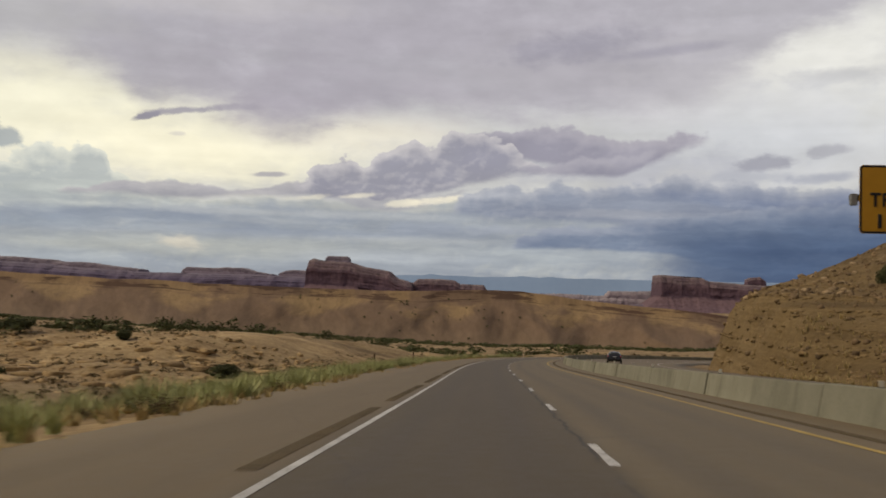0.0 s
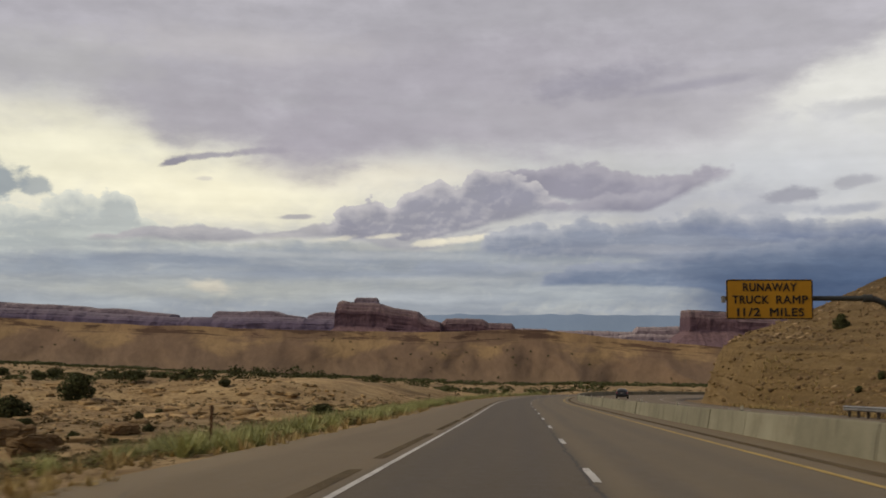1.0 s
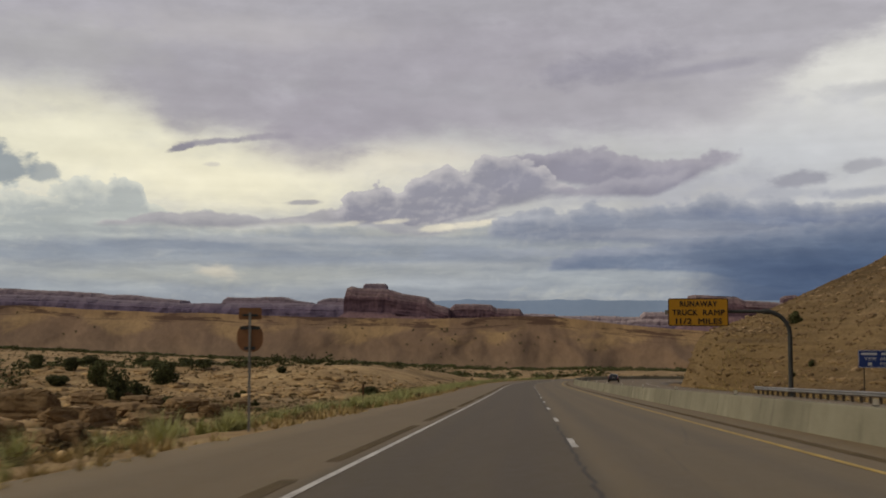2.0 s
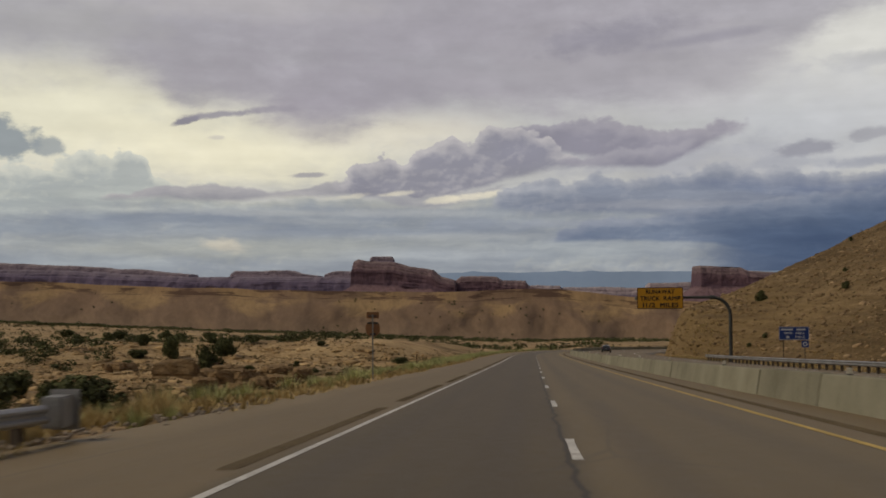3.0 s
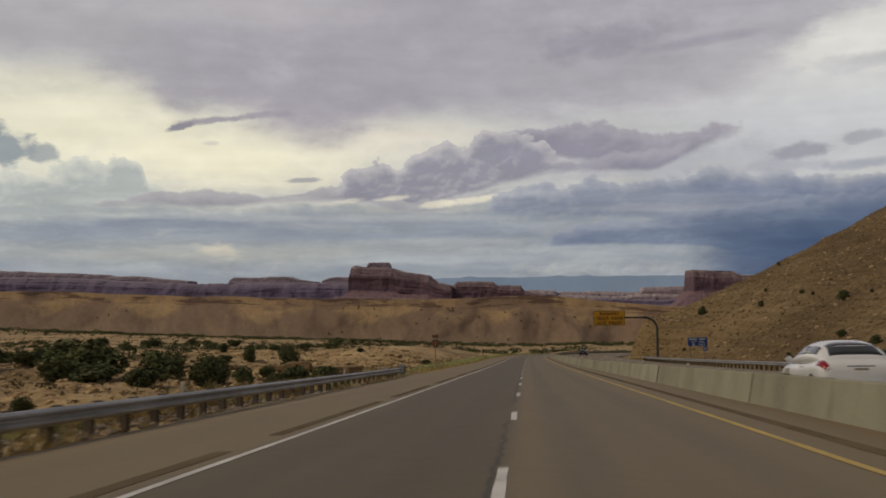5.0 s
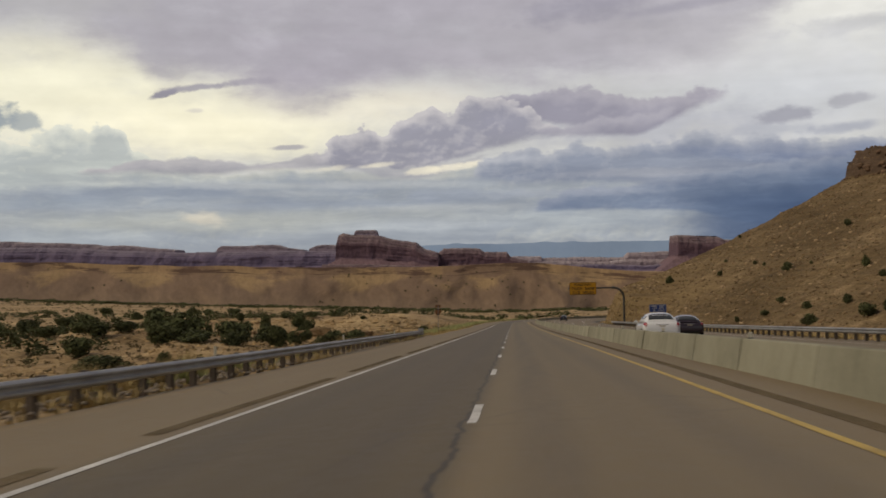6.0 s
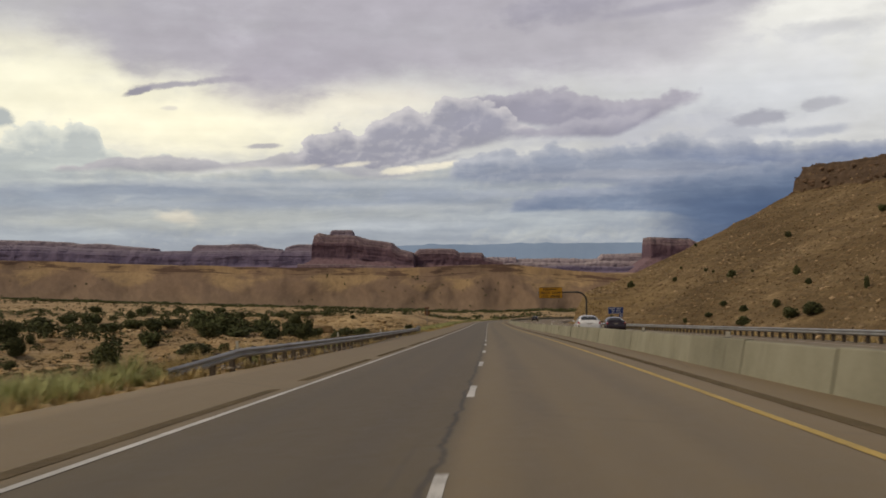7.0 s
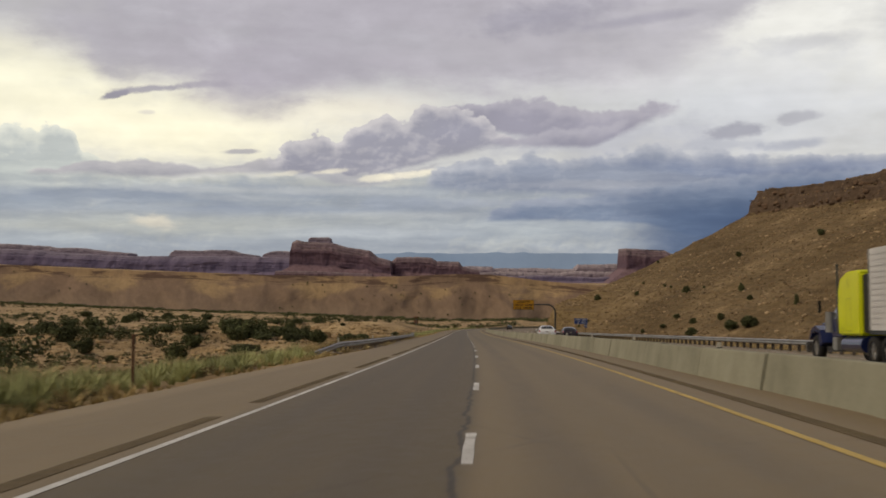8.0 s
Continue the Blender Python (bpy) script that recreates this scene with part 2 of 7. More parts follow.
bank([(-7.9, 5.0), (-6.7, 5.06), (-5.5, 4.89), (-3.8, 5.06), (-2.0, 5.29), (-0.8, 5.64)],
     [(-7.9, 4.88), (-6.1, 4.42), (-4.6, 4.36), (-2.9, 4.71), (-1.7, 5.0), (-0.8, 5.35)],
     (0.351, 0.356, 0.410), (0.462, 0.462, 0.487), bumps=0.35, soft=0.2, soft_low=0.35)
scrap(-6.7, 5.0, 1.00, 0.12, (0.857, 0.806, 0.664), 0.70, 0.70, 0.10, 1.90)
scrap(-4.1, 4.71, 1.17, 0.15, (0.857, 0.806, 0.664), 0.75, 0.70, 0.10, 1.90)
scrap(-2.3, 4.89, 1.17, 0.18, (0.857, 0.806, 0.664), 0.60, 0.70, 0.10, 1.90)
scrap(-1.4, 5.06, 0.59, 0.15, (0.857, 0.806, 0.664), 0.70, 0.70, 0.10, 1.90)
scrap(-9.0, 4.87, 1.17, 0.12, (0.857, 0.806, 0.664), 0.50, 0.70, 0.10, 1.90)
# light strip under the deck
scrap(-14.8, 2.22, 12.32, 0.59, (0.474, 0.487, 0.450), 0.65, 0.90, 0.00, 0.50)
scrap(3.8, 2.06, 4.40, 0.65, (0.438, 0.480, 0.518), 0.65, 0.90, 0.00, 0.40)
scrap(-24.6, 1.45, 7.62, 0.47, (0.427, 0.468, 0.505), 0.60, 0.90, 0.00, 0.50)
scrap(-15.4, 2.38, 1.00, 0.35, (0.679, 0.620, 0.512), 0.60, 0.80, 0.00, 1.20)
scrap(-4.9, 1.96, 4.69, 0.35, (0.450, 0.487, 0.538), 0.50, 0.90, 0.00, 0.80)
# grey layer before the storm
bank([(-1.7, 4.42), (-1.1, 5.2), (-0.2, 5.4), (0.9, 5.86), (2.1, 5.62), (3.8, 6.0), (5.6, 5.8), (7.8, 6.15), (10.3, 6.32), (12.8, 6.07), (15.2, 5.66), (17.7, 5.89), (25.6, 5.67)],
     [(-1.7, 4.3), (0.3, 4.06), (2.7, 4.16), (5.0, 3.96), (7.8, 3.87), (10.6, 3.94), (13.3, 4.05), (17.7, 3.89), (25.5, 3.64)],
     (0.265, 0.297, 0.382), (0.438, 0.456, 0.512), bumps=0.7, soft=0.3, soft_low=0.6)
bank([(7.3, 5.54), (9.5, 5.72), (11.7, 5.77), (13.8, 5.76), (15.9, 5.41), (17.7, 5.57), (25.6, 5.41)],
     [(7.3, 5.37), (10.6, 5.01), (13.8, 4.76), (17.7, 4.43), (25.6, 4.14)],
     (0.186, 0.224, 0.330), (0.301, 0.330, 0.415), bumps=0.4, soft=0.4, soft_low=0.6)
bank([(1.4, 2.65), (1.8, 3.0), (2.4, 3.29), (3.2, 3.69), (5.0, 3.84), (7.2, 3.99), (9.5, 4.3), (11.7, 4.53), (13.8, 4.76), (17.7, 4.92), (25.6, 4.91)],
     [(1.4, 2.53), (5.0, 2.54), (7.8, 2.49), (9.5, 2.36), (13.3, 1.48), (17.6, 1.17), (25.5, 1.09)],
     (0.179, 0.224, 0.321), (0.292, 0.325, 0.410), bumps=0.45, soft=0.35, soft_low=0.25)
scrap(4.4, 3.42, 4.40, 0.23, (0.351, 0.382, 0.462), 0.50, 0.80, 0.00, 1.10)
scrap(6.7, 4.34, 3.52, 0.21, (0.404, 0.421, 0.474), 0.50, 0.80, 0.00, 1.10)
# the storm and its rain
bank([(11.4, 4.15), (12.8, 4.23), (13.8, 4.37), (14.6, 4.46), (15.9, 4.65), (17.7, 4.81), (25.6, 4.91)],
     [(11.3, -4.96), (14.5, -4.87), (17.5, -4.78), (25.4, -4.48)],
     (0.099, 0.140, 0.232), (0.140, 0.183, 0.283), bumps=0.3, soft=1.4, soft_low=0.5, fade=7.6, amount=0.9)
bank([(15.4, 3.81), (17.7, 4.1), (20.9, 4.32), (25.6, 4.4)],
     [(15.3, -4.85), (17.5, -4.78), (20.8, -4.67), (25.4, -4.48)],
     (0.074, 0.112, 0.201), (0.112, 0.153, 0.248), bumps=0.3, soft=1.6, soft_low=0.5, fade=9.7, amount=0.9)
# dark scraps below the ceiling
scrap(-17.3, 8.6, 0.65, 0.18, (0.257, 0.248, 0.321), 0.90, 0.50, 0.25, 1.50)
scrap(-15.5, 8.99, 1.94, 0.18, (0.330, 0.316, 0.377), 0.85, 0.60, 0.12, 1.60)
scrap(-13.4, 9.28, 1.32, 0.18, (0.382, 0.361, 0.415), 0.80, 0.60, 0.05, 1.10)
scrap(-15.8, 7.82, 0.41, 0.12, (0.564, 0.538, 0.538), 0.50, 0.60, 0.00, 1.20)
scrap(-11.1, 5.99, 0.70, 0.12, (0.393, 0.382, 0.427), 0.80, 0.50, 0.05, 1.20)
scrap(14.3, 6.91, 1.29, 0.38, (0.351, 0.356, 0.415), 0.85, 0.50, 0.03, 1.10)
scrap(17.1, 7.49, 1.17, 0.32, (0.427, 0.432, 0.480), 0.80, 0.50, 0.08, 1.10)
scrap(13.3, 6.22, 2.64, 0.26, (0.438, 0.456, 0.512), 0.60, 0.70, 0.00, 1.10)
scrap(17.0, 6.14, 1.76, 0.29, (0.351, 0.371, 0.444), 0.70, 0.60, 0.08, 1.10)
strata = w.noise(w.vec(w.math("MULTIPLY", azw, 0.20), w.math("MULTIPLY", elw, 1.5), 31.0), 1.0, 9, 0.6)
deck_at = w.math("MULTIPLY", w.smooth(el0, 7.0, 4.5), w.smooth(el0, -0.5, 1.5))
colour = w.mix(deck_at, colour, w.mix(1.0, colour, w.ramp(strata, [(0.34, (0.86, 0.87, 0.89)), (0.5, (0.98, 0.98, 0.97)), (0.66, (1.14, 1.13, 1.09))]), "MULTIPLY"))
lay = w.ramp(streak, [(0.3, 0.96), (0.7, 1.04)])
colour = w.mix(1.0, colour, lay, "MULTIPLY")
grain = w.ramp(fine, [(0.3, 0.95), (0.7, 1.05)])
colour = w.mix(1.0, colour, grain, "MULTIPLY")
# the unseen sky overhead and behind is dimmed to lower the light on the ground
colour = w.mix(1.0, colour, w.mix(w.smooth(w.math("ABSOLUTE", az0), 40.0, 80.0), (1.0, 1.0, 1.0), (0.60, 0.60, 0.62)), "MULTIPLY")
colour = w.mix(1.0, colour, w.mix(w.smooth(el0, 18.0, 36.0), (1.0, 1.0, 1.0), (0.47, 0.465, 0.465)), "MULTIPLY")
back = w.node("ShaderNodeBackground")
w.put(back.inputs[0], colour)
back.inputs[1].default_value = 1.0
w.tree.links.new(back.outputs[0], w.node("ShaderNodeOutputWorld").inputs[0])

sun = new("sun", bpy.data.lights.new("sun", "SUN"))
sun.data.energy, sun.data.angle, sun.data.color = 1.85, radians(20), (1.0, 0.86, 0.66)
sun.matrix_basis = look((0, 0, 500), Vector((0, 0, 500)) - Vector((math.sin(SUN_AZ) * math.cos(SUN_EL), math.cos(SUN_AZ) * math.cos(SUN_EL), math.sin(SUN_EL))))


# ---- materials ----
def surface(name, stops, scale=1.0, rough=0.9, bump=0.3, fine=8.0, stretch=(1, 1, 1), stain=0.25, metal=0.0, bump_size=0.05):
    """A surface whose colour runs through stops by coarse and fine noise, with a fine relief."""
    m = bpy.data.materials.new(name)
    m.use_nodes = True
    g = Graph(m.node_tree)
    bsdf = m.node_tree.nodes["Principled BSDF"]
    where = g.node("ShaderNodeMapping")
    g.put(where.inputs[0], g.node("ShaderNodeTexCoord").outputs["Object"])
    where.inputs["Scale"].default_value = stretch
    big = g.noise(where.outputs[0], scale, 4, 0.6)
    small = g.noise(where.outputs[0], scale * fine, 6, 0.65)
    both = g.math("MULTIPLY_ADD", small, 0.5, g.math("MULTIPLY", big, 0.5))
    col = g.ramp(both, stops)
    if stain:
        blot = g.noise(where.outputs[0], scale * 0.23, 3, 0.5)
        col = g.mix(1.0, col, g.ramp(blot, [(0.35, 1 - stain), (0.65, 1.0)]), "MULTIPLY")
    g.put(bsdf.inputs["Base Color"], col)
    bsdf.inputs["Roughness"].default_value, bsdf.inputs["Metallic"].default_value = rough, metal
    bsdf.inputs["Specular IOR Level"].default_value = 0.3
    if bump:
        b = g.node("ShaderNodeBump")
        b.inputs["Strength"].default_value, b.inputs["Distance"].default_value = bump, bump_size
        g.put(b.inputs["Height"], small)
        g.put(bsdf.inputs["Normal"], b.outputs[0])
    return m


def varied(m, low=0.75, high=1.2):
    """Makes a material lighter or darker from object to object."""
    g, bsdf = Graph(m.node_tree), m.node_tree.nodes["Principled BSDF"]
    tone_in = bsdf.inputs["Base Color"].links[0].from_socket
    rnd = g.ramp(g.node("ShaderNodeObjectInfo").outputs["Random"], [(0.0, low), (1.0, high)])
    g.put(bsdf.inputs["Base Color"], g.mix(1.0, tone_in, rnd, "MULTIPLY"))
    return m


def island(m, low=0.7, high=1.3):
    """Makes a material lighter or darker from clump to clump."""
    g, bsdf = Graph(m.node_tree), m.node_tree.nodes["Principled BSDF"]
    tone_in = bsdf.inputs["Base Color"].links[0].from_socket
    rnd = g.ramp(g.node("ShaderNodeNewGeometry").outputs["Random Per Island"], [(0.0, low), (1.0, high)])
    g.put(bsdf.inputs["Base Color"], g.mix(1.0, tone_in, rnd, "MULTIPLY"))
    return m


def road_material():
    """Worn asphalt: a darker left lane, a tan right lane, brown dusty shoulders, wheel tracks, cracks. The map gives metres across and along."""
    m = bpy.data.materials.new("asphalt")
    m.use_nodes = True
    g, bsdf = Graph(m.node_tree), m.node_tree.nodes["Principled BSDF"]
    uv = g.node("ShaderNodeUVMap", uv_map="UVMap").outputs[0]
    a = g.xyz(uv)
    across, along = a[0], a[1]
    grit = g.noise(uv, 26.0, 4, 0.75)
    mottle = g.noise(uv, 3.0, 6, 0.72)
    blotch = g.noise(g.vec(g.math("MULTIPLY", across, 0.8), g.math("MULTIPLY", along, 0.10)), 1.0, 7, 0.68)
    wander = g.math("MULTIPLY_ADD", g.noise(g.vec(0.0, g.math("MULTIPLY", along, 0.05)), 1.0, 3, 0.5), 0.6, -0.3)
    edge = g.math("ADD", across, wander)
    mix3 = g.math("MULTIPLY_ADD", grit, 0.34, g.math("MULTIPLY_ADD", mottle, 0.34, g.math("MULTIPLY", blotch, 0.32)))
    # dusty shoulder
    col = g.ramp(mix3, [(0.30, (0.128, 0.095, 0.046)), (0.5, (0.174, 0.130, 0.066)), (0.70, (0.230, 0.175, 0.095))])
    # right lane, sun-bleached
    tan_lane = g.ramp(mix3, [(0.30, (0.120, 0.092, 0.046)), (0.5, (0.163, 0.127, 0.067)), (0.70, (0.216, 0.170, 0.095))])
    col = g.mix(g.math("MULTIPLY", g.smooth(edge, -0.3, 0.3), g.smooth(edge, 4.1, 3.5)), col, tan_lane)
    # left lane, laid anew and darker
    lane = g.math("MULTIPLY", g.smooth(edge, -3.95, -3.5), g.smooth(across, 0.25, -0.15))
    dark = g.ramp(mix3, [(0.30, (0.062, 0.049, 0.026)), (0.5, (0.090, 0.072, 0.040)), (0.70, (0.130, 0.104, 0.060))])
    col = g.mix(g.math("MULTIPLY", lane, 0.85), col, dark)
    # the upper stretch is mixed paler and tanner, least in the left lane
    tone_in = g.math("MULTIPLY", g.smooth(g.math("MULTIPLY_ADD", blotch, 30.0, along), 125.0, 65.0), g.math("MULTIPLY_ADD", lane, -0.26, 0.32))
    col = g.mix(tone_in, col, g.ramp(mix3, [(0.30, (0.190, 0.143, 0.080)), (0.70, (0.300, 0.230, 0.138))]))
    # tracks of tyres and the oil line between them
    for centre, much in ((-2.75, 0.20), (-1.85, 0.12), (-0.95, 0.20), (0.95, 0.26), (1.85, 0.10), (2.75, 0.20), (6.7, 0.2), (8.4, 0.2), (10.3, 0.2), (12.1, 0.2), (14.0, 0.2), (15.8, 0.2)):
        off = g.math("ABSOLUTE", g.math("SUBTRACT", g.math("MULTIPLY_ADD", wander, 0.5, across), centre))
        col = g.mix(g.math("MULTIPLY", g.smooth(off, 0.6, 0.05), g.math("MULTIPLY", g.smooth(blotch, 0.25, 0.65), much * 1.6)), col, (0.060, 0.050, 0.040))
    # pale dust collects beside the barrier
    dust = g.math("MULTIPLY", g.smooth(edge, 4.9, 5.5), g.smooth(across, 6.2, 6.0))
    col = g.mix(g.math("MULTIPLY", dust, 0.35), col, (0.17, 0.125, 0.08))
    # the joint between the lanes is cracked along its length
    jag = g.math("MULTIPLY_ADD", g.noise(g.vec(0.0, g.math("MULTIPLY", along, 0.55), 4.0), 1.0, 9, 0.72), 0.55, -0.20)
    crack = g.smooth(g.math("ABSOLUTE", g.math("ADD", across, jag)), 0.055, 0.012)
    gap = g.smooth(g.noise(g.vec(0.0, g.math("MULTIPLY", along, 0.06), 9.0), 1.0, 3, 0.5), 0.36, 0.46)
    col = g.mix(g.math("MULTIPLY", g.math("MULTIPLY", crack, gap), 0.75), col, (0.028, 0.024, 0.020))
    # hair cracks here and there
    net = g.node("ShaderNodeTexVoronoi", feature="DISTANCE_TO_EDGE")
    g.put(net.inputs["Vector"], g.vec(g.math("MULTIPLY", edge, 0.16), g.math("MULTIPLY", along, 0.07)))
    net.inputs["Scale"].default_value = 1.0
    fine_crack = g.math("MULTIPLY", g.smooth(net.outputs[0], 0.007, 0.002), g.smooth(blotch, 0.45, 0.6))
    col = g.mix(g.math("MULTIPLY", fine_crack, 0.25), col, (0.05, 0.043, 0.037))
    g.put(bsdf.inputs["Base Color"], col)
    g.put(bsdf.inputs["Roughness"], g.ramp(mottle, [(0.3, 0.56), (0.7, 0.70)]))
    bsdf.inputs["Specular IOR Level"].default_value = 0.31
    b = g.node("ShaderNodeBump")
    b.inputs["Strength"].default_value, b.inputs["Distance"].default_value = 0.45, 0.01
    g.put(b.inputs["Height"], grit)
    g.put(bsdf.inputs["Normal"], b.outputs[0])
    return m


def barrier_material():
    """Cast concrete, weathered pale, with runs of dirt down its face, a splashed dark foot and small chips."""
    m = bpy.data.materials.new("barrier_concrete")
    m.use_nodes = True
    g, bsdf = Graph(m.node_tree), m.node_tree.nodes["Principled BSDF"]
    here = g.node("ShaderNodeTexCoord").outputs["Object"]
    p = g.xyz(here)
    big = g.noise(here, 0.55, 5, 0.6)
    small = g.noise(here, 14.0, 6, 0.7)
    col = g.ramp(g.math("MULTIPLY_ADD", small, 0.35, g.math("MULTIPLY", big, 0.65)), [(0.3, (0.168, 0.160, 0.112)), (0.5, (0.248, 0.238, 0.172)), (0.7, (0.315, 0.303, 0.225))])
    runs = g.noise(g.vec(g.math("MULTIPLY", p[0], 2.2), g.math("MULTIPLY", p[1], 2.2), g.math("MULTIPLY", p[2], 0.25)), 1.0, 5, 0.65)
    col = g.mix(g.math("MULTIPLY", g.smooth(runs, 0.54, 0.72), 0.5), col, (0.115, 0.103, 0.070))
    chips = g.noise(here, 3.2, 6, 0.75)
    col = g.mix(g.math("MULTIPLY", g.smooth(chips, 0.66, 0.70), 0.6), col, (0.13, 0.12, 0.09))
    g.put(bsdf.inputs["Base Color"], col)
    bsdf.inputs["Roughness"].default_value, bsdf.inputs["Specular IOR Level"].default_value = 0.9, 0.25
    b = g.node("ShaderNodeBump")
    b.inputs["Strength"].default_value, b.inputs["Distance"].default_value = 0.35, 0.03
    g.put(b.inputs["Height"], g.math("MULTIPLY_ADD", chips, 0.7, small))
    g.put(bsdf.inputs["Normal"], b.outputs[0])
    return m


def strata_material(name, stops, scale, rough=0.95, warp=0.15, grain=0.35, streaks=1.0, bump_size=1.0, drop=0.12, bump=0.6, bedding=0.5):
    """Rock in level beds: colour by height (the map's second figure), broken by noise and by streaks down the face."""
    m = bpy.data.materials.new(name)
    m.use_nodes = True
    g, bsdf = Graph(m.node_tree), m.node_tree.nodes["Principled BSDF"]
    here = g.node("ShaderNodeTexCoord").outputs["Object"]
    p = g.xyz(here)
    v = g.xyz(g.node("ShaderNodeUVMap", uv_map="UVMap").outputs[0])[1]
    n1 = g.noise(here, scale, 6, 0.62)
    n2 = g.noise(g.vec(g.math("MULTIPLY", p[0], 1.0), g.math("MULTIPLY", p[1], 1.0), g.math("MULTIPLY", p[2], drop)), scale * 3.5 * streaks, 5, 0.6)
    bed = g.noise(g.vec(g.math("MULTIPLY", p[0], 0.06), g.math("MULTIPLY", p[1], 0.06), g.math("MULTIPLY", p[2], 2.2)), scale * 3, 4, 0.6)
    level = g.math("ADD", v, g.math("MULTIPLY_ADD", n1, warp * 2, -warp))
    col = g.ramp(level, stops)
    tone = g.math("MULTIPLY_ADD", n2, 1 - bedding, g.math("MULTIPLY", bed, bedding))
    col = g.mix(1.0, col, g.ramp(tone, [(0.3, 1 - grain), (0.5, 1.0), (0.7, 1 + grain * 0.6)]), "MULTIPLY")
    g.put(bsdf.inputs["Base Color"], col)
    bsdf.inputs["Roughness"].default_value = rough
    bsdf.inputs["Specular IOR Level"].default_value = 0.15
    b = g.node("ShaderNodeBump")
    b.inputs["Strength"].default_value, b.inputs["Distance"].default_value = bump, bump_size
    g.put(b.inputs["Height"], tone)
    g.put(bsdf.inputs["Normal"], b.outputs[0])
    return m


def hill_material():
    """Stony slope: tan-brown soil, paler gravel runs, dark specks of low growth, yellow bedded cut, dark cap at the top of the map's height."""
    m = bpy.data.materials.new("hill_soil")
    m.use_nodes = True
    g, bsdf = Graph(m.node_tree), m.node_tree.nodes["Principled BSDF"]
    here = g.node("ShaderNodeTexCoord").outputs["Object"]
    p = g.xyz(here)
    v = g.xyz(g.node("ShaderNodeUVMap", uv_map="UVMap").outputs[0])[1]
    broad = g.noise(here, 0.045, 5, 0.6)
    mid = g.noise(here, 0.45, 6, 0.7)
    fine_ = g.noise(here, 2.4, 6, 0.75)
    col = g.ramp(g.math("MULTIPLY_ADD", broad, 0.35, g.math("MULTIPLY_ADD", mid, 0.3, g.math("MULTIPLY", fine_, 0.35))),
                 [(0.37, (0.066, 0.044, 0.021)), (0.46, (0.124, 0.086, 0.042)), (0.53, (0.168, 0.118, 0.060)), (0.60, (0.31, 0.225, 0.126))])
    # thin level beds show through here and there
    beds = g.noise(g.vec(g.math("MULTIPLY", p[0], 0.05), g.math("MULTIPLY", p[1], 0.05), g.math("MULTIPLY", p[2], 1.6)), 1.0, 5, 0.65)
    col = g.mix(1.0, col, g.ramp(beds, [(0.35, 0.78), (0.5, 1.0), (0.65, 1.16)]), "MULTIPLY")
    # specks of growth
    dots = g.node("ShaderNodeTexVoronoi", feature="F1")
    g.put(dots.inputs["Vector"], here)
    dots.inputs["Scale"].default_value = 0.75
    speck = g.math("MULTIPLY", g.smooth(dots.outputs["Distance"], 0.34, 0.22), g.smooth(mid, 0.50, 0.56))
    col = g.mix(g.math("MULTIPLY", speck, 0.75), col, (0.060, 0.050, 0.024))
    # the fresh yellow cut low down, the dark cap rock high up
    low = g.math("MULTIPLY", g.smooth(v, 0.30, 0.12), g.smooth(p[1], 290.0, 320.0))
    col = g.mix(g.math("MULTIPLY", low, 0.6), col, g.ramp(g.math("MULTIPLY_ADD", fine_, 0.5, g.math("MULTIPLY", beds, 0.5)), [(0.35, (0.135, 0.090, 0.038)), (0.5, (0.235, 0.162, 0.072)), (0.65, (0.33, 0.238, 0.118))]))
    cap = g.smooth(g.math("MULTIPLY_ADD", broad, 0.05, v), 0.862, 0.880)
    col = g.mix(cap, col, g.ramp(g.math("MULTIPLY_ADD", mid, 0.5, g.math("MULTIPLY", beds, 0.5)), [(0.35, (0.050, 0.034, 0.024)), (0.52, (0.092, 0.062, 0.041)), (0.68, (0.15, 0.105, 0.068))]))
    g.put(bsdf.inputs["Base Color"], col)
    bsdf.inputs["Roughness"].default_value, bsdf.inputs["Specular IOR Level"].default_value = 0.95, 0.15
    b = g.node("ShaderNodeBump")
    b.inputs["Strength"].default_value, b.inputs["Distance"].default_value = 0.7, 0.35
    g.put(b.inputs["Height"], g.math("MULTIPLY_ADD", fine_, 0.6, g.math("MULTIPLY", mid, 0.8)))
    g.put(bsdf.inputs["Normal"], b.outputs[0])
    return m


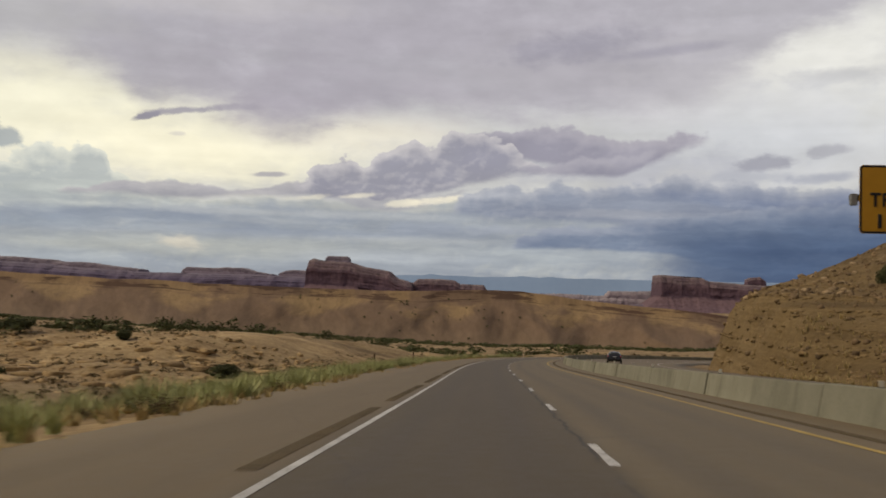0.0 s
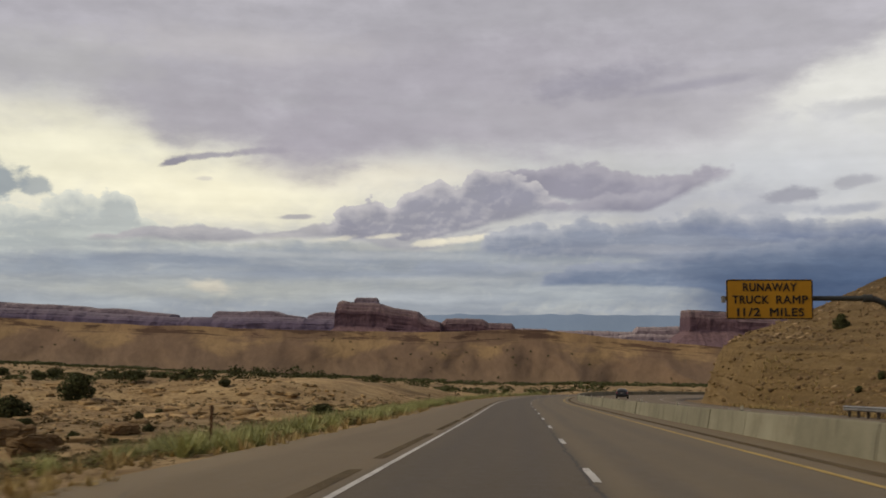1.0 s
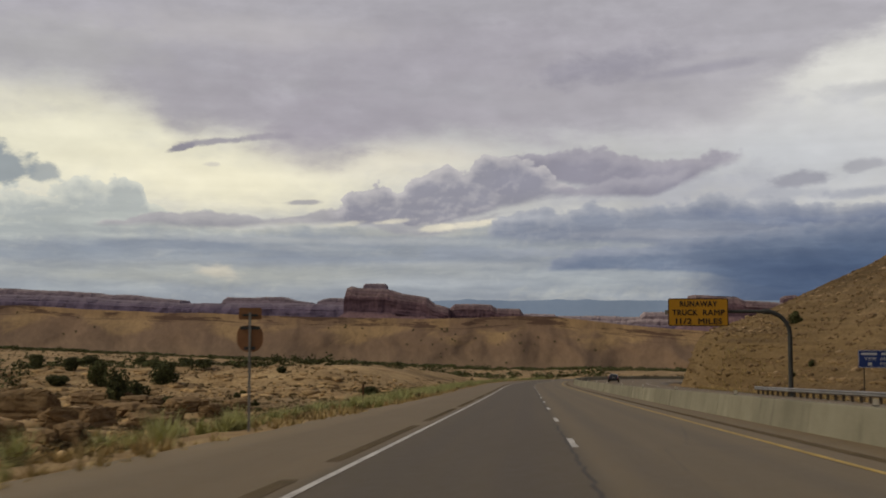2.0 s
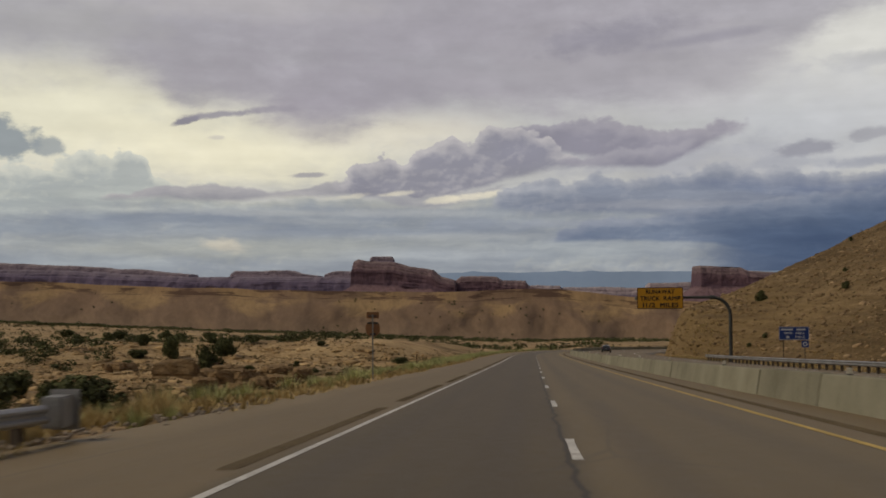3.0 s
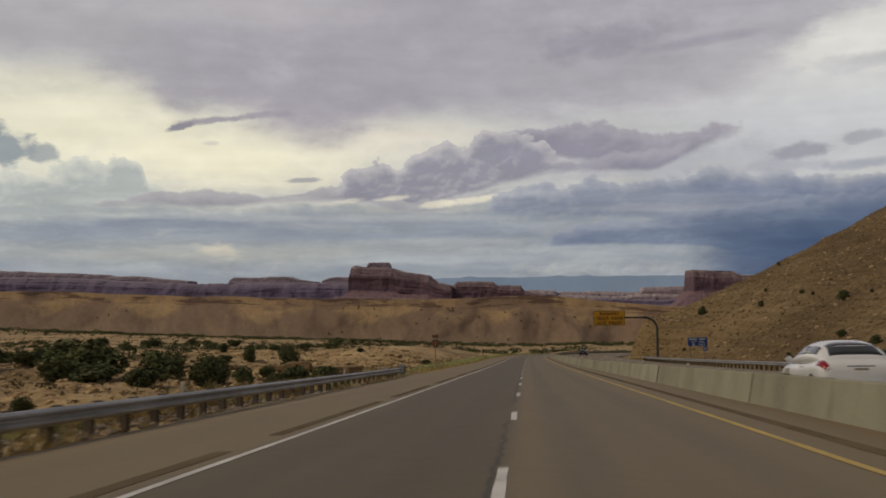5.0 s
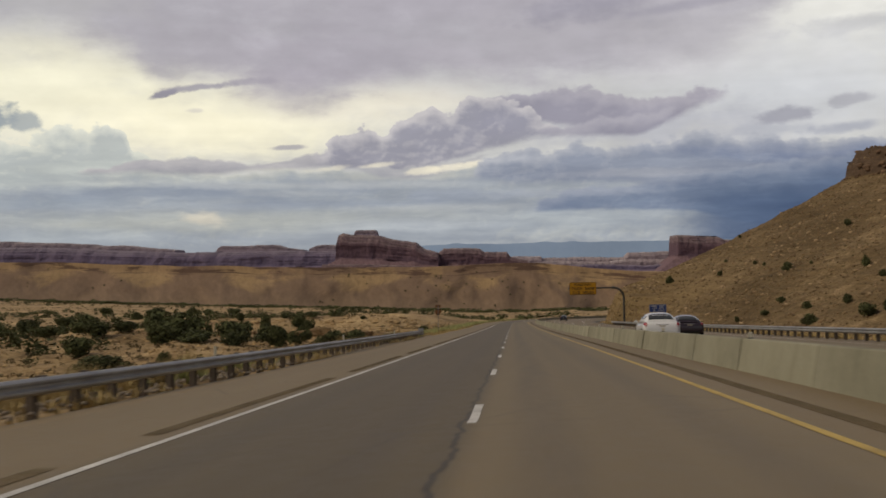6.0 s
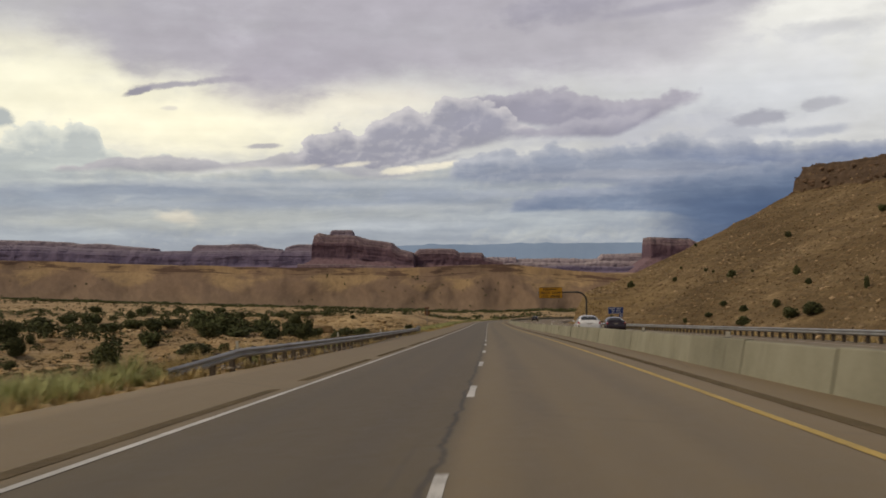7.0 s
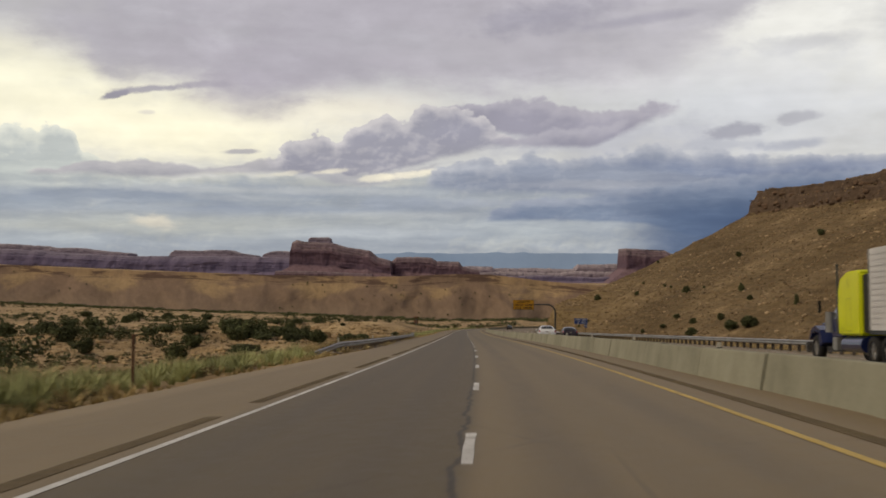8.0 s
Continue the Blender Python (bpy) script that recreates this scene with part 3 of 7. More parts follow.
def ridge_material():
    """Gullied badland slope: grey-brown washes between yellow-tan spurs, dark ledges at the rim. The map gives metres along and part of the height."""
    m = bpy.data.materials.new("ridge_rock")
    m.use_nodes = True
    g, bsdf = Graph(m.node_tree), m.node_tree.nodes["Principled BSDF"]
    a = g.xyz(g.node("ShaderNodeUVMap", uv_map="UVMap").outputs[0])
    u, v = a[0], a[1]
    swing = g.noise(g.vec(g.math("MULTIPLY", u, 0.012), g.math("MULTIPLY", v, 1.4)), 1.0, 4, 0.55)
    bent = g.math("ADD", g.math("MULTIPLY", u, 0.030), g.math("MULTIPLY", swing, 2.2))
    wash = g.noise(g.vec(bent, g.math("MULTIPLY", v, 0.9), 2.0), 1.0, 6, 0.66)
    rills = g.noise(g.vec(g.math("MULTIPLY", bent, 5.0), g.math("MULTIPLY", v, 1.1), 5.0), 1.0, 4, 0.6)
    patch = g.noise(g.vec(g.math("MULTIPLY", u, 0.014), g.math("MULTIPLY", v, 1.9), 6.0), 1.0, 5, 0.6)
    grit = g.noise(g.vec(g.math("MULTIPLY", u, 0.22), g.math("MULTIPLY", v, 9.0), 4.0), 1.0, 5, 0.7)
    level = g.math("ADD", v, g.math("MULTIPLY_ADD", patch, 0.12, -0.06))
    patch = g.math("SUBTRACT", patch, g.math("MULTIPLY", g.smooth(u, 20.0, 200.0), 0.06))
    low = g.ramp(level, [(0.0, (0.210, 0.150, 0.099)), (0.3, (0.196, 0.136, 0.092)), (0.7, (0.200, 0.136, 0.091)), (1.0, (0.192, 0.130, 0.085))])
    high = g.ramp(level, [(0.0, (0.23, 0.160, 0.098)), (0.4, (0.290, 0.200, 0.108)), (0.7, (0.345, 0.240, 0.125)), (1.0, (0.28, 0.188, 0.105))])
    # yellow beds bared on the spurs, hanging from the rim in points
    teeth = g.math("PINGPONG", g.math("ADD", g.math("MULTIPLY", u, 0.016), g.math("MULTIPLY", swing, 1.3)), 1.0)
    hang = g.math("SUBTRACT", g.math("MULTIPLY_ADD", rills, 0.22, v), g.math("MULTIPLY_ADD", teeth, 0.55, 0.36))
    bare = g.math("MULTIPLY", g.smooth(hang, -0.04, 0.16), g.smooth(patch, 0.40, 0.54))
    col = g.mix(g.math("MULTIPLY", bare, 0.9), low, high)
    col = g.mix(1.0, col, g.ramp(wash, [(0.32, 0.86), (0.5, 1.0), (0.68, 1.08)]), "MULTIPLY")
    col = g.mix(1.0, col, g.ramp(rills, [(0.3, 0.90), (0.7, 1.10)]), "MULTIPLY")
    col = g.mix(1.0, col, g.ramp(grit, [(0.3, 0.88), (0.7, 1.12)]), "MULTIPLY")
    # dark broken ledges near the rim, in thin lines
    lens = g.noise(g.vec(g.math("MULTIPLY", u, 0.018), g.math("MULTIPLY", v, 15.0), 8.0), 1.0, 6, 0.62)
    rim_at = g.math("MULTIPLY", g.smooth(v, 0.70, 0.84), g.smooth(v, 1.0, 0.97))
    col = g.mix(g.math("MULTIPLY", rim_at, g.math("MULTIPLY", g.smooth(lens, 0.50, 0.57), 0.85)), col, (0.082, 0.050, 0.038))
    far_ledge = g.math("MULTIPLY", g.smooth(u, 60.0, 160.0), g.math("MULTIPLY", g.smooth(v, 0.52, 0.66), g.smooth(lens, 0.53, 0.60)))
    col = g.mix(g.math("MULTIPLY", far_ledge, 0.55), col, (0.13, 0.074, 0.052))
    g.put(bsdf.inputs["Base Color"], col)
    bsdf.inputs["Roughness"].default_value, bsdf.inputs["Specular IOR Level"].default_value = 0.95, 0.15
    b = g.node("ShaderNodeBump")
    b.inputs["Strength"].default_value, b.inputs["Distance"].default_value = 0.6, 2.0
    g.put(b.inputs["Height"], g.math("MULTIPLY_ADD", wash, 1.0, g.math("MULTIPLY", grit, 0.3)))
    g.put(bsdf.inputs["Normal"], b.outputs[0])
    return m


ASPHALT = road_material()
RUMBLE = surface("rumble_asphalt", [(0.3, (0.120, 0.090, 0.046)), (0.7, (0.160, 0.121, 0.066))], 3, 0.9, 0.4)
WHITE_LINE = surface("white_line_paint", [(0.36, (0.30, 0.28, 0.25)), (0.46, (0.62, 0.61, 0.58)), (0.7, (0.72, 0.71, 0.68))], 2.5, 0.6, 0.2, 9)
YELLOW_LINE = surface("yellow_line_paint", [(0.34, (0.26, 0.19, 0.09)), (0.46, (0.52, 0.36, 0.075)), (0.7, (0.60, 0.43, 0.11))], 2.5, 0.6, 0.2, 9)
CONCRETE = varied(barrier_material(), 0.86, 1.1)
SOIL = surface("desert_soil", [(0.30, (0.16, 0.103, 0.048)), (0.42, (0.29, 0.195, 0.095)), (0.52, (0.45, 0.320, 0.163)), (0.66, (0.64, 0.486, 0.270))], 0.16, 0.95, 0.9, 11, (1, 1, 1), 0.4, bump_size=0.3)
HILL = hill_material()
RIDGE = ridge_material()
# red rock beds, their colours shifted to purple by painted-in distance haze
HAZED_MESA = strata_material("hazed_mesa_rock", [(0.0, (0.190, 0.130, 0.155)), (0.25, (0.178, 0.117, 0.134)), (0.40, (0.190, 0.124, 0.138)), (0.47, (0.112, 0.073, 0.097)), (0.62, (0.125, 0.079, 0.100)), (0.78, (0.130, 0.085, 0.105)), (0.84, (0.20, 0.146, 0.156)), (0.90, (0.155, 0.108, 0.127)), (1.0, (0.25, 0.198, 0.200))], 0.016, 0.95, 0.13, 0.42, 1.6, bump_size=5.0, drop=0.35, bump=0.45, bedding=0.25)
# these three far rocks carry violet distance haze in their colour stops
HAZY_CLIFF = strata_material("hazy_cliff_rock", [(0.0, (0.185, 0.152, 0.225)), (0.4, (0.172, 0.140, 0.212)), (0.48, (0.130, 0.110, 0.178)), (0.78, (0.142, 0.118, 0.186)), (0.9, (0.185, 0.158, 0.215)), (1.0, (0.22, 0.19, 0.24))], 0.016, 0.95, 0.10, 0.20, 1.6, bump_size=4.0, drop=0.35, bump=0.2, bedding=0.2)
HAZED_RIM = strata_material("pale_hazed_rim_rock", [(0.0, (0.165, 0.130, 0.18)), (0.4, (0.185, 0.15, 0.195)), (0.7, (0.215, 0.178, 0.215)), (0.85, (0.20, 0.165, 0.20)), (1.0, (0.31, 0.27, 0.29))], 0.016, 0.95, 0.18, 0.35, 1.6, bump_size=4.0, drop=0.4, bump=0.35, bedding=0.3)
HAZED_FAR_MESA = strata_material("hazed_far_mesa_rock", [(0.0, (0.20, 0.165, 0.22)), (0.4, (0.235, 0.19, 0.235)), (0.7, (0.27, 0.222, 0.255)), (1.0, (0.37, 0.32, 0.335))], 0.014, 0.95, 0.22, 0.34, 1.4, bump_size=4.0, drop=0.5, bump=0.3, bedding=0.35)


# ---- numbers for relief ----
def lattice(ix, iy, seed):
    h = (ix.astype(np.int64) * 374761393 + iy.astype(np.int64) * 668265263 + seed * 974634777) & 0x7FFFFFFF
    h = ((h ^ (h >> 13)) * 1274126177) & 0x7FFFFFFF
    return ((h ^ (h >> 16)) & 0xFFFF) / 65535.0


def value_noise(x, y, seed=0):
    ix, iy = np.floor(x), np.floor(y)
    fx, fy = x - ix, y - iy
    fx, fy = fx * fx * (3 - 2 * fx), fy * fy * (3 - 2 * fy)
    a, b = lattice(ix, iy, seed), lattice(ix + 1, iy, seed)
    c, e = lattice(ix, iy + 1, seed), lattice(ix + 1, iy + 1, seed)
    return (a + (b - a) * fx) * (1 - fy) + (c + (e - c) * fx) * fy


def fbm(x, y, octaves=4, seed=0, gain=0.5):
    """Noise about 0, within about -0.5 to 0.5."""
    total, amp, norm = 0.0, 1.0, 0.0
    for k in range(octaves):
        total = total + amp * (value_noise(x * 2**k + 17.3 * k, y * 2**k - 9.1 * k, seed + k) - 0.5)
        norm += amp
        amp *= gain
    return total / norm


def step(x, lo, hi):
    t = np.clip((x - lo) / (hi - lo), 0, 1)
    return t * t * (3 - 2 * t)


# ---- the road's line ----
def road_line():
    """Places of the lane line every metre along it: straight and gently bent, then a right-hand curve; falling 5 in 100."""
    s = np.arange(-150.0, 560.0, 1.0)
    turn_at, bend, fall, ease = 286.5, 0.00417, -0.0446, 131.6
    u = np.clip(s, -90, turn_at) / 200
    x = 6.432 * u - 10.0 * u**2 + 7.901 * u**3 - 2.14 * u**4
    z = -10.0 * u - 1.621 * u**2 + 1.171 * u**3 - 0.198 * u**4
    lead = np.minimum(s + 90, 0)
    x, z, y = x + 0.105 * lead, z - 0.04 * lead, s.copy()
    e = np.maximum(s - turn_at, 0)
    uc = turn_at / 200
    head = math.atan((6.432 - 20.0 * uc + 23.703 * uc**2 - 8.56 * uc**3) / 200) + np.cumsum(bend * np.clip(e / ease, 0, 1))
    on = e > 0
    grade = -0.0506 + (fall + 0.0506) * np.clip(e / 60, 0, 1)
    x = x + np.cumsum(np.sin(head) * on)
    y = np.where(on, turn_at + np.cumsum(np.cos(head) * on), y)
    z = z + np.cumsum(grade * on)
    return s, x, y, z


RS, RX, RY, RZ = road_line()
TX, TY = np.gradient(RX), np.gradient(RY)
TN = np.hypot(TX, TY)
TX, TY = TX / TN, TY / TN


def camber(s, lat):
    """Height across the road: one plane up to the barrier, then falling outward."""
    tilt = 0.025 - 0.0058 * np.clip(s, -90, 286) / 200
    return np.where(lat < 6, tilt * lat, tilt * 6 - 0.02 * (lat - 6))


def on_road(s, lat, up=0.0):
    """World places from metres along, metres to the right of the lane line, and height above the asphalt."""
    s, lat = np.broadcast_arrays(np.asarray(s, float), np.asarray(lat, float))
    x, y, z, tx, ty = (np.interp(s, RS, q) for q in (RX, RY, RZ, TX, TY))
    return np.stack([x + lat * ty, y - lat * tx, z + camber(s, lat) + up], -1)


def off_road(x, y):
    """Metres along and across the road for places of the plan."""
    x, y = np.asarray(x, float), np.asarray(y, float)
    s, lat = np.empty(x.shape), np.empty(x.shape)
    flat_x, flat_y, fs, fl = x.ravel(), y.ravel(), s.ravel(), lat.ravel()
    for k in range(0, len(flat_x), 4000):
        dx, dy = flat_x[k:k + 4000, None] - RX[None, ::4], flat_y[k:k + 4000, None] - RY[None, ::4]
        j = (dx * dx + dy * dy).argmin(1) * 4
        ex, ey = flat_x[k:k + 4000] - RX[j], flat_y[k:k + 4000] - RY[j]
        fs[k:k + 4000] = RS[j] + ex * TX[j] + ey * TY[j]
        fl[k:k + 4000] = ex * TY[j] - ey * TX[j]
    return fs.reshape(x.shape), fl.reshape(x.shape)


def hill_plane(x, y):
    return -4.2 + 0.433 * (x - 62) + 0.068 * (y - 297)


def wide_ground(x, y):
    """The desert floor: falls away ahead, rises to the left far off."""
    along = np.interp(y, [-400, -90, 0, 100, 200, 290, 1200, 5200], [22, 4.2, 0, -5.3, -10.6, -15.2, -51, -52])
    return along - 0.04 * np.minimum(x + 20, 0) * np.clip((y - 150) / 800, 0, 1)


def ground_height(x, y):
    x, y = np.asarray(x, float), np.asarray(y, float)
    s, lat = off_road(x, y)
    far = np.hypot(x, y)
    zr = np.interp(s, RS, RZ) + camber(s, np.clip(lat, -9, 21))
    near = np.exp(-np.maximum(np.abs(lat) - 20, 0) / 45) * np.clip((540 - s) / 60, 0, 1) * np.clip((s + 150) / 40, 0, 1)
    z = wide_ground(x, y) * (1 - near) + zr * near
    left = -0.10 - 0.9 * step(-lat, 8.2, 16) - 1.1 * step(-lat, 14, 34) - 1.2 * step(-lat, 40, 130)
    right = -0.15 - 2.0 * step(lat, 21.5, 32)
    z = z + np.where(lat < 5, left, right)
    # the left flat holds its level, then drops into a wash and climbs out of it
    flat_z = np.interp(y, [40, 100, 140, 170, 190, 205, 240, 270, 300, 320, 336, 355, 395, 460], [-3.9, -7.4, -9.3, -9.3, -9.8, -11.0, -14.0, -16.3, -17.1, -16.9, -16.0, -16.8, -18.2, -20.5])
    hold = step(-lat, 13, 33) * (1 - step(-lat, 75, 125)) * step(y, 40, 110) * (1 - step(y, 400, 470))
    z = z * (1 - hold) + flat_z * hold
    rough = step(np.maximum(-lat - 9, lat - 23), 0, 12)
    z = z + rough * (1.2 * fbm(x / 34, y / 34, 4, 3) + 0.5 * fbm(x / 6, y / 6, 3, 9))
    # low rock ledges on the left flat
    ledge = fbm(x / 22 + 5, y / 22, 3, 21) * 6
    z = z + rough * (lat < 0) * 0.55 * (np.floor(ledge) + step(ledge - np.floor(ledge), 0.78, 1.0)) * step(-lat, 14, 30)
    z = np.where((lat > -6.6) & (lat < 21.2), zr - 0.5, z)
    return z


def grid_mesh(name, xs, ys, zs, us=None, vs=None):
    """A sheet from arrays of places, with an optional map."""
    rows, cols = zs.shape
    co = np.stack([xs, ys, zs], -1).reshape(-1, 3)
    i = np.arange((rows - 1) * (cols - 1))
    a = (i // (cols - 1)) * cols + i % (cols - 1)
    quads = np.stack([a, a + 1, a + cols + 1, a + cols], -1)
    me = bpy.data.meshes.new(name)
    me.vertices.add(len(co))
    me.vertices.foreach_set("co", co.ravel())
    me.loops.add(quads.size)
    me.loops.foreach_set("vertex_index", quads.ravel())
    me.polygons.add(len(quads))
    me.polygons.foreach_set("loop_start", np.arange(0, quads.size, 4))
    if us is not None:
        uv = me.uv_layers.new(name="UVMap")
        m = np.stack([us, vs], -1).reshape(-1, 2)[quads.ravel()]
        uv.data.foreach_set("uv", m.ravel())
    me.polygons.foreach_set("use_smooth", np.ones(len(quads), bool))
    me.update(calc_edges=True)
    me.validate()
    return me


def part(name, bm, material, parent=None, label="", smooth=False):
    """Links a bmesh, or a mesh, as one object under a thing or a part."""
    if isinstance(bm, bmesh.types.BMesh):
        me = bpy.data.meshes.new(name)
        bm.to_mesh(me)
        bm.free()
    else:
        me = bm
    if smooth:
        me.polygons.foreach_set("use_smooth", np.ones(len(me.polygons), bool))
    if not me.materials:
        me.materials.append(material)
    ob = new(name, me)
    ob.parent = parent
    if label:
        tagged(ob, label)
    return ob


def box(bm, size, at=(0, 0, 0), bevel=0.0, turn=None):
    """Adds a block of that size about a centre; bevels its edges."""
    m = Matrix.Translation(at) @ (turn or Matrix()) @ Matrix.Diagonal((*size, 1))
    vs = bmesh.ops.create_cube(bm, size=1, matrix=m)["verts"]
    if bevel:
        es = list({e for v in vs for e in v.link_edges})
        bmesh.ops.bevel(bm, geom=es, offset=bevel, segments=2, affect="EDGES", clamp_overlap=True)
    return bm


def tube(bm, a, b, r0, r1=None, sides=12):
    """Adds a round bar from a to b."""
    a, b = Vector(a), Vector(b)
    m = Matrix.Translation((a + b) / 2) @ (b - a).to_track_quat("Z", "Y").to_matrix().to_4x4()
    bmesh.ops.create_cone(bm, cap_ends=True, segments=sides, radius1=r0, radius2=r0 if r1 is None else r1, depth=(b - a).length, matrix=m)
    return bm


def sweep(bm, profile, places, normals, closed=True):
    """Draws a cross-section (across, up) along places with their side directions."""
    rings = []
    for p, n in zip(places, normals):
        rings.append([bm.verts.new((p[0] + n[0] * c, p[1] + n[1] * c, p[2] + h)) for c, h in profile])
    k = len(profile)
    for r0, r1 in zip(rings, rings[1:]):
        for j in range(k if closed else k - 1):
            bm.faces.new((r0[j], r0[(j + 1) % k], r1[(j + 1) % k], r1[j]))
    if closed:
        bm.faces.new(rings[0][::-1])
        bm.faces.new(rings[-1])
    bmesh.ops.recalc_face_normals(bm, faces=bm.faces)
    return bm


def thing(name, label, category, group="", at=None):
    ob = new(name)
    if at is not None:
        ob.matrix_basis = at
    return tagged(ob, label, category, group)


# ---- ground, road ----
def spaced(*stretches):
    """Coordinates at a step for each stretch (end, step), after a first start."""
    out = [float(stretches[0])]
    for end, by in stretches[1:]:
        n = max(1, round((end - out[-1]) / by))
        out += list(np.linspace(out[-1], end, n + 1)[1:])
    return np.array(out)


gx = spaced(-4600, (-1600, 250), (-700, 60), (-260, 20), (-100, 4), (-9, 1.0), (24, 4), (200, 8), (700, 40), (4600, 300))
gy = spaced(-350, (-20, 20), (0, 4), (330, 1.3), (480, 4), (800, 14), (1400, 40), (4950, 250))
GX, GY = np.meshgrid(gx, gy)
part("ground", grid_mesh("ground", GX, GY, ground_height(GX, GY)), SOIL)
tagged(bpy.data.objects["ground"], "pale tan desert soil with rock ledges and dry scrub", "ground", kind="structure")

rs = np.arange(-140, 545, 1.5)
across = np.array([-8.55, -8.5, -6.4, -5.5, -3.65, -1.8, 0, 1.8, 3.75, 5.5, 6.0, 7.5, 9.4, 11.2, 13, 14.8, 16.6, 18.6, 20.6, 20.65])
S2, L2 = np.meshgrid(rs, across, indexing="ij")
wobble = 0.16 * fbm(S2 / 2.2, L2 * 0 + 2, 4, 31) + 0.4 * fbm(S2 / 14, L2 * 0, 2, 32)
verge = np.interp(S2, [-140, 50, 90, 145, 240, 285, 545], [-7.3, -7.3, -7.0, -8.2, -7.75, -8.6, -8.6]) + 8.5
L3 = L2 + np.where(L2 < -8, wobble + verge, 0)
P = on_road(S2, L3)
P[..., 2] += np.where((L2 < -8.52) | (L2 > 20.62), -0.7, 0)
road = part("road", grid_mesh("road", P[..., 0], P[..., 1], P[..., 2], L3, S2), ASPHALT)
tagged(road, "worn brown-grey asphalt highway with faded lane paint", "road", kind="structure")


def stripe(name, s0, s1, lat, width, material, label="", up=0.006, by=1.5, ragged=0.0):
    ss = np.linspace(s0, s1, max(2, int((s1 - s0) / by)))
    bm = bmesh.new()
    edge = [on_road(ss, lat + k * width / 2 + (ragged * fbm(ss / 0.8, ss * 0 + k, 3, 5) if ragged else 0), up) for k in (-1, 1)]
    left, right = [[bm.verts.new(p) for p in e] for e in edge]
    for a, b, c, e in zip(left, right, right[1:], left[1:]):
        bm.faces.new((a, b, c, e))
    return part(name, bm, material, road, label)


stripe("edge_line", -130, 540, -3.62, 0.12, WHITE_LINE, "worn white edge line", ragged=0.02)
stripe("edge_line", -130, 540, 3.77, 0.125, YELLOW_LINE, "faded yellow edge line", ragged=0.02)
stripe("edge_line", -130, 540, 6.35, 0.12, YELLOW_LINE, "faded yellow edge line", ragged=0.02)
stripe("edge_line", -130, 540, 17.2, 0.12, WHITE_LINE, "worn white edge line", ragged=0.02)
for k in range(-10, 42):
    stripe("lane_dash", 8.84 + 12.19 * k, 8.84 + 12.19 * k + 3.05, 0.02, 0.125, WHITE_LINE, by=0.4, ragged=0.035)
    for lat in (9.95, 13.6):
        stripe("lane_dash", 3.0 + 12.19 * k, 6.05 + 12.19 * k, lat, 0.12, WHITE_LINE, by=1.0)

# ---- median barrier ----
SIDE = [(0.0, 0.0), (0.010, 0.05), (0.085, 0.50), (0.118, 0.69), (0.138, 0.71), (0.302, 0.71), (0.322, 0.69), (0.355, 0.50), (0.430, 0.05), (0.44, 0.0)]
SEG = 6.1
for k in range(-22, 88):
    s0 = 1.0 + SEG * k
    ss = np.array([s0 + 0.02, s0 + SEG / 2, s0 + SEG - 0.02])
    rnd = random.Random(k)
    shift, lift = rnd.uniform(-0.03, 0.03), rnd.uniform(-0.014, 0.014)
    pl = on_road(ss, 5.41 + shift, lift - 0.02)
    nx, ny = np.interp(ss, RS, TY), -np.interp(ss, RS, TX)
    seg = part("barrier_segment", sweep(bmesh.new(), SIDE, pl, list(zip(nx, ny))), CONCRETE)
    tagged(seg, "pale weathered concrete median barrier segment beside the road", "barrier", "median barrier segments")

# ---- the hill with its cut and cap rock ----
def hill_height(x, y):
    """A tilted slope cut back along the road, a cap of rock, and a falling far side."""
    s, lat = off_road(x, y)
    zr = np.interp(s, RS, RZ)
    lumps = 2.4 * fbm(x / 38, y / 38, 4, 41) + 0.9 * fbm(x / 9, y / 9, 3, 42)
    z = hill_plane(x, y) + lumps
    z = z + 5.5 * np.exp(-(((x - 28) / 11) ** 2) - ((y - 344) / 24) ** 2)
    # gullies down the slope
    z = z - 0.8 * np.abs(fbm((y + 0.25 * x) / 34, x / 70, 2, 44)) * 2 
    # the cut above the road
    bench = 0.8 * fbm(s / 7, lat / 5, 4, 45)
    cut = zr - 1.2 + 2.3 * np.maximum(lat - 23.0 + bench * 2.6, 0) + 0.35 * np.floor(3 * fbm(s / 30, lat / 3, 2, 46)) 
    z = np.minimum(z, cut)
    # level beds stand out as small ledges
    beds = z / 1.25 + 0.5 * fbm(x / 14, y / 14, 3, 50)
    ledge = 1.25 * (step(beds - np.floor(beds), 0.62, 1.0) - (beds - np.floor(beds)))
    z = z + ledge * np.where(z > cut - 1.5, 0.75, 0.04 + 0.35 * step(fbm(x / 20, y / 20, 2, 43), 0.02, 0.2))
    # far side falls away behind the crest
    crest = 364 + 0.36 * (x - 20) + 10 * fbm(x / 25, x * 0, 3, 47)
    z = z - 0.9 * np.maximum(y - crest, 0)
    # cap rock
    capped = 21.0 + 1.2 * fbm(x / 12, y / 12, 3, 48)
    over = z - capped + 1.6 * fbm(x / 14, y / 14, 3, 81) + 0.7 * fbm(x / 4, y / 4, 3, 82)
    rise = 4.6 + 1.6 * fbm(x / 9, y / 9, 3, 49)
    first = np.clip(over * 6, 0, rise)
    second = np.clip((over - 2.0) * 5, 0, 3.6 + 1.6 * fbm(x / 11, y / 11, 3, 83))
    z = np.where(over > 0, capped + first + second + 0.10 * over + 0.5 * fbm(x / 3, y / 3, 3, 84), z)
    return z


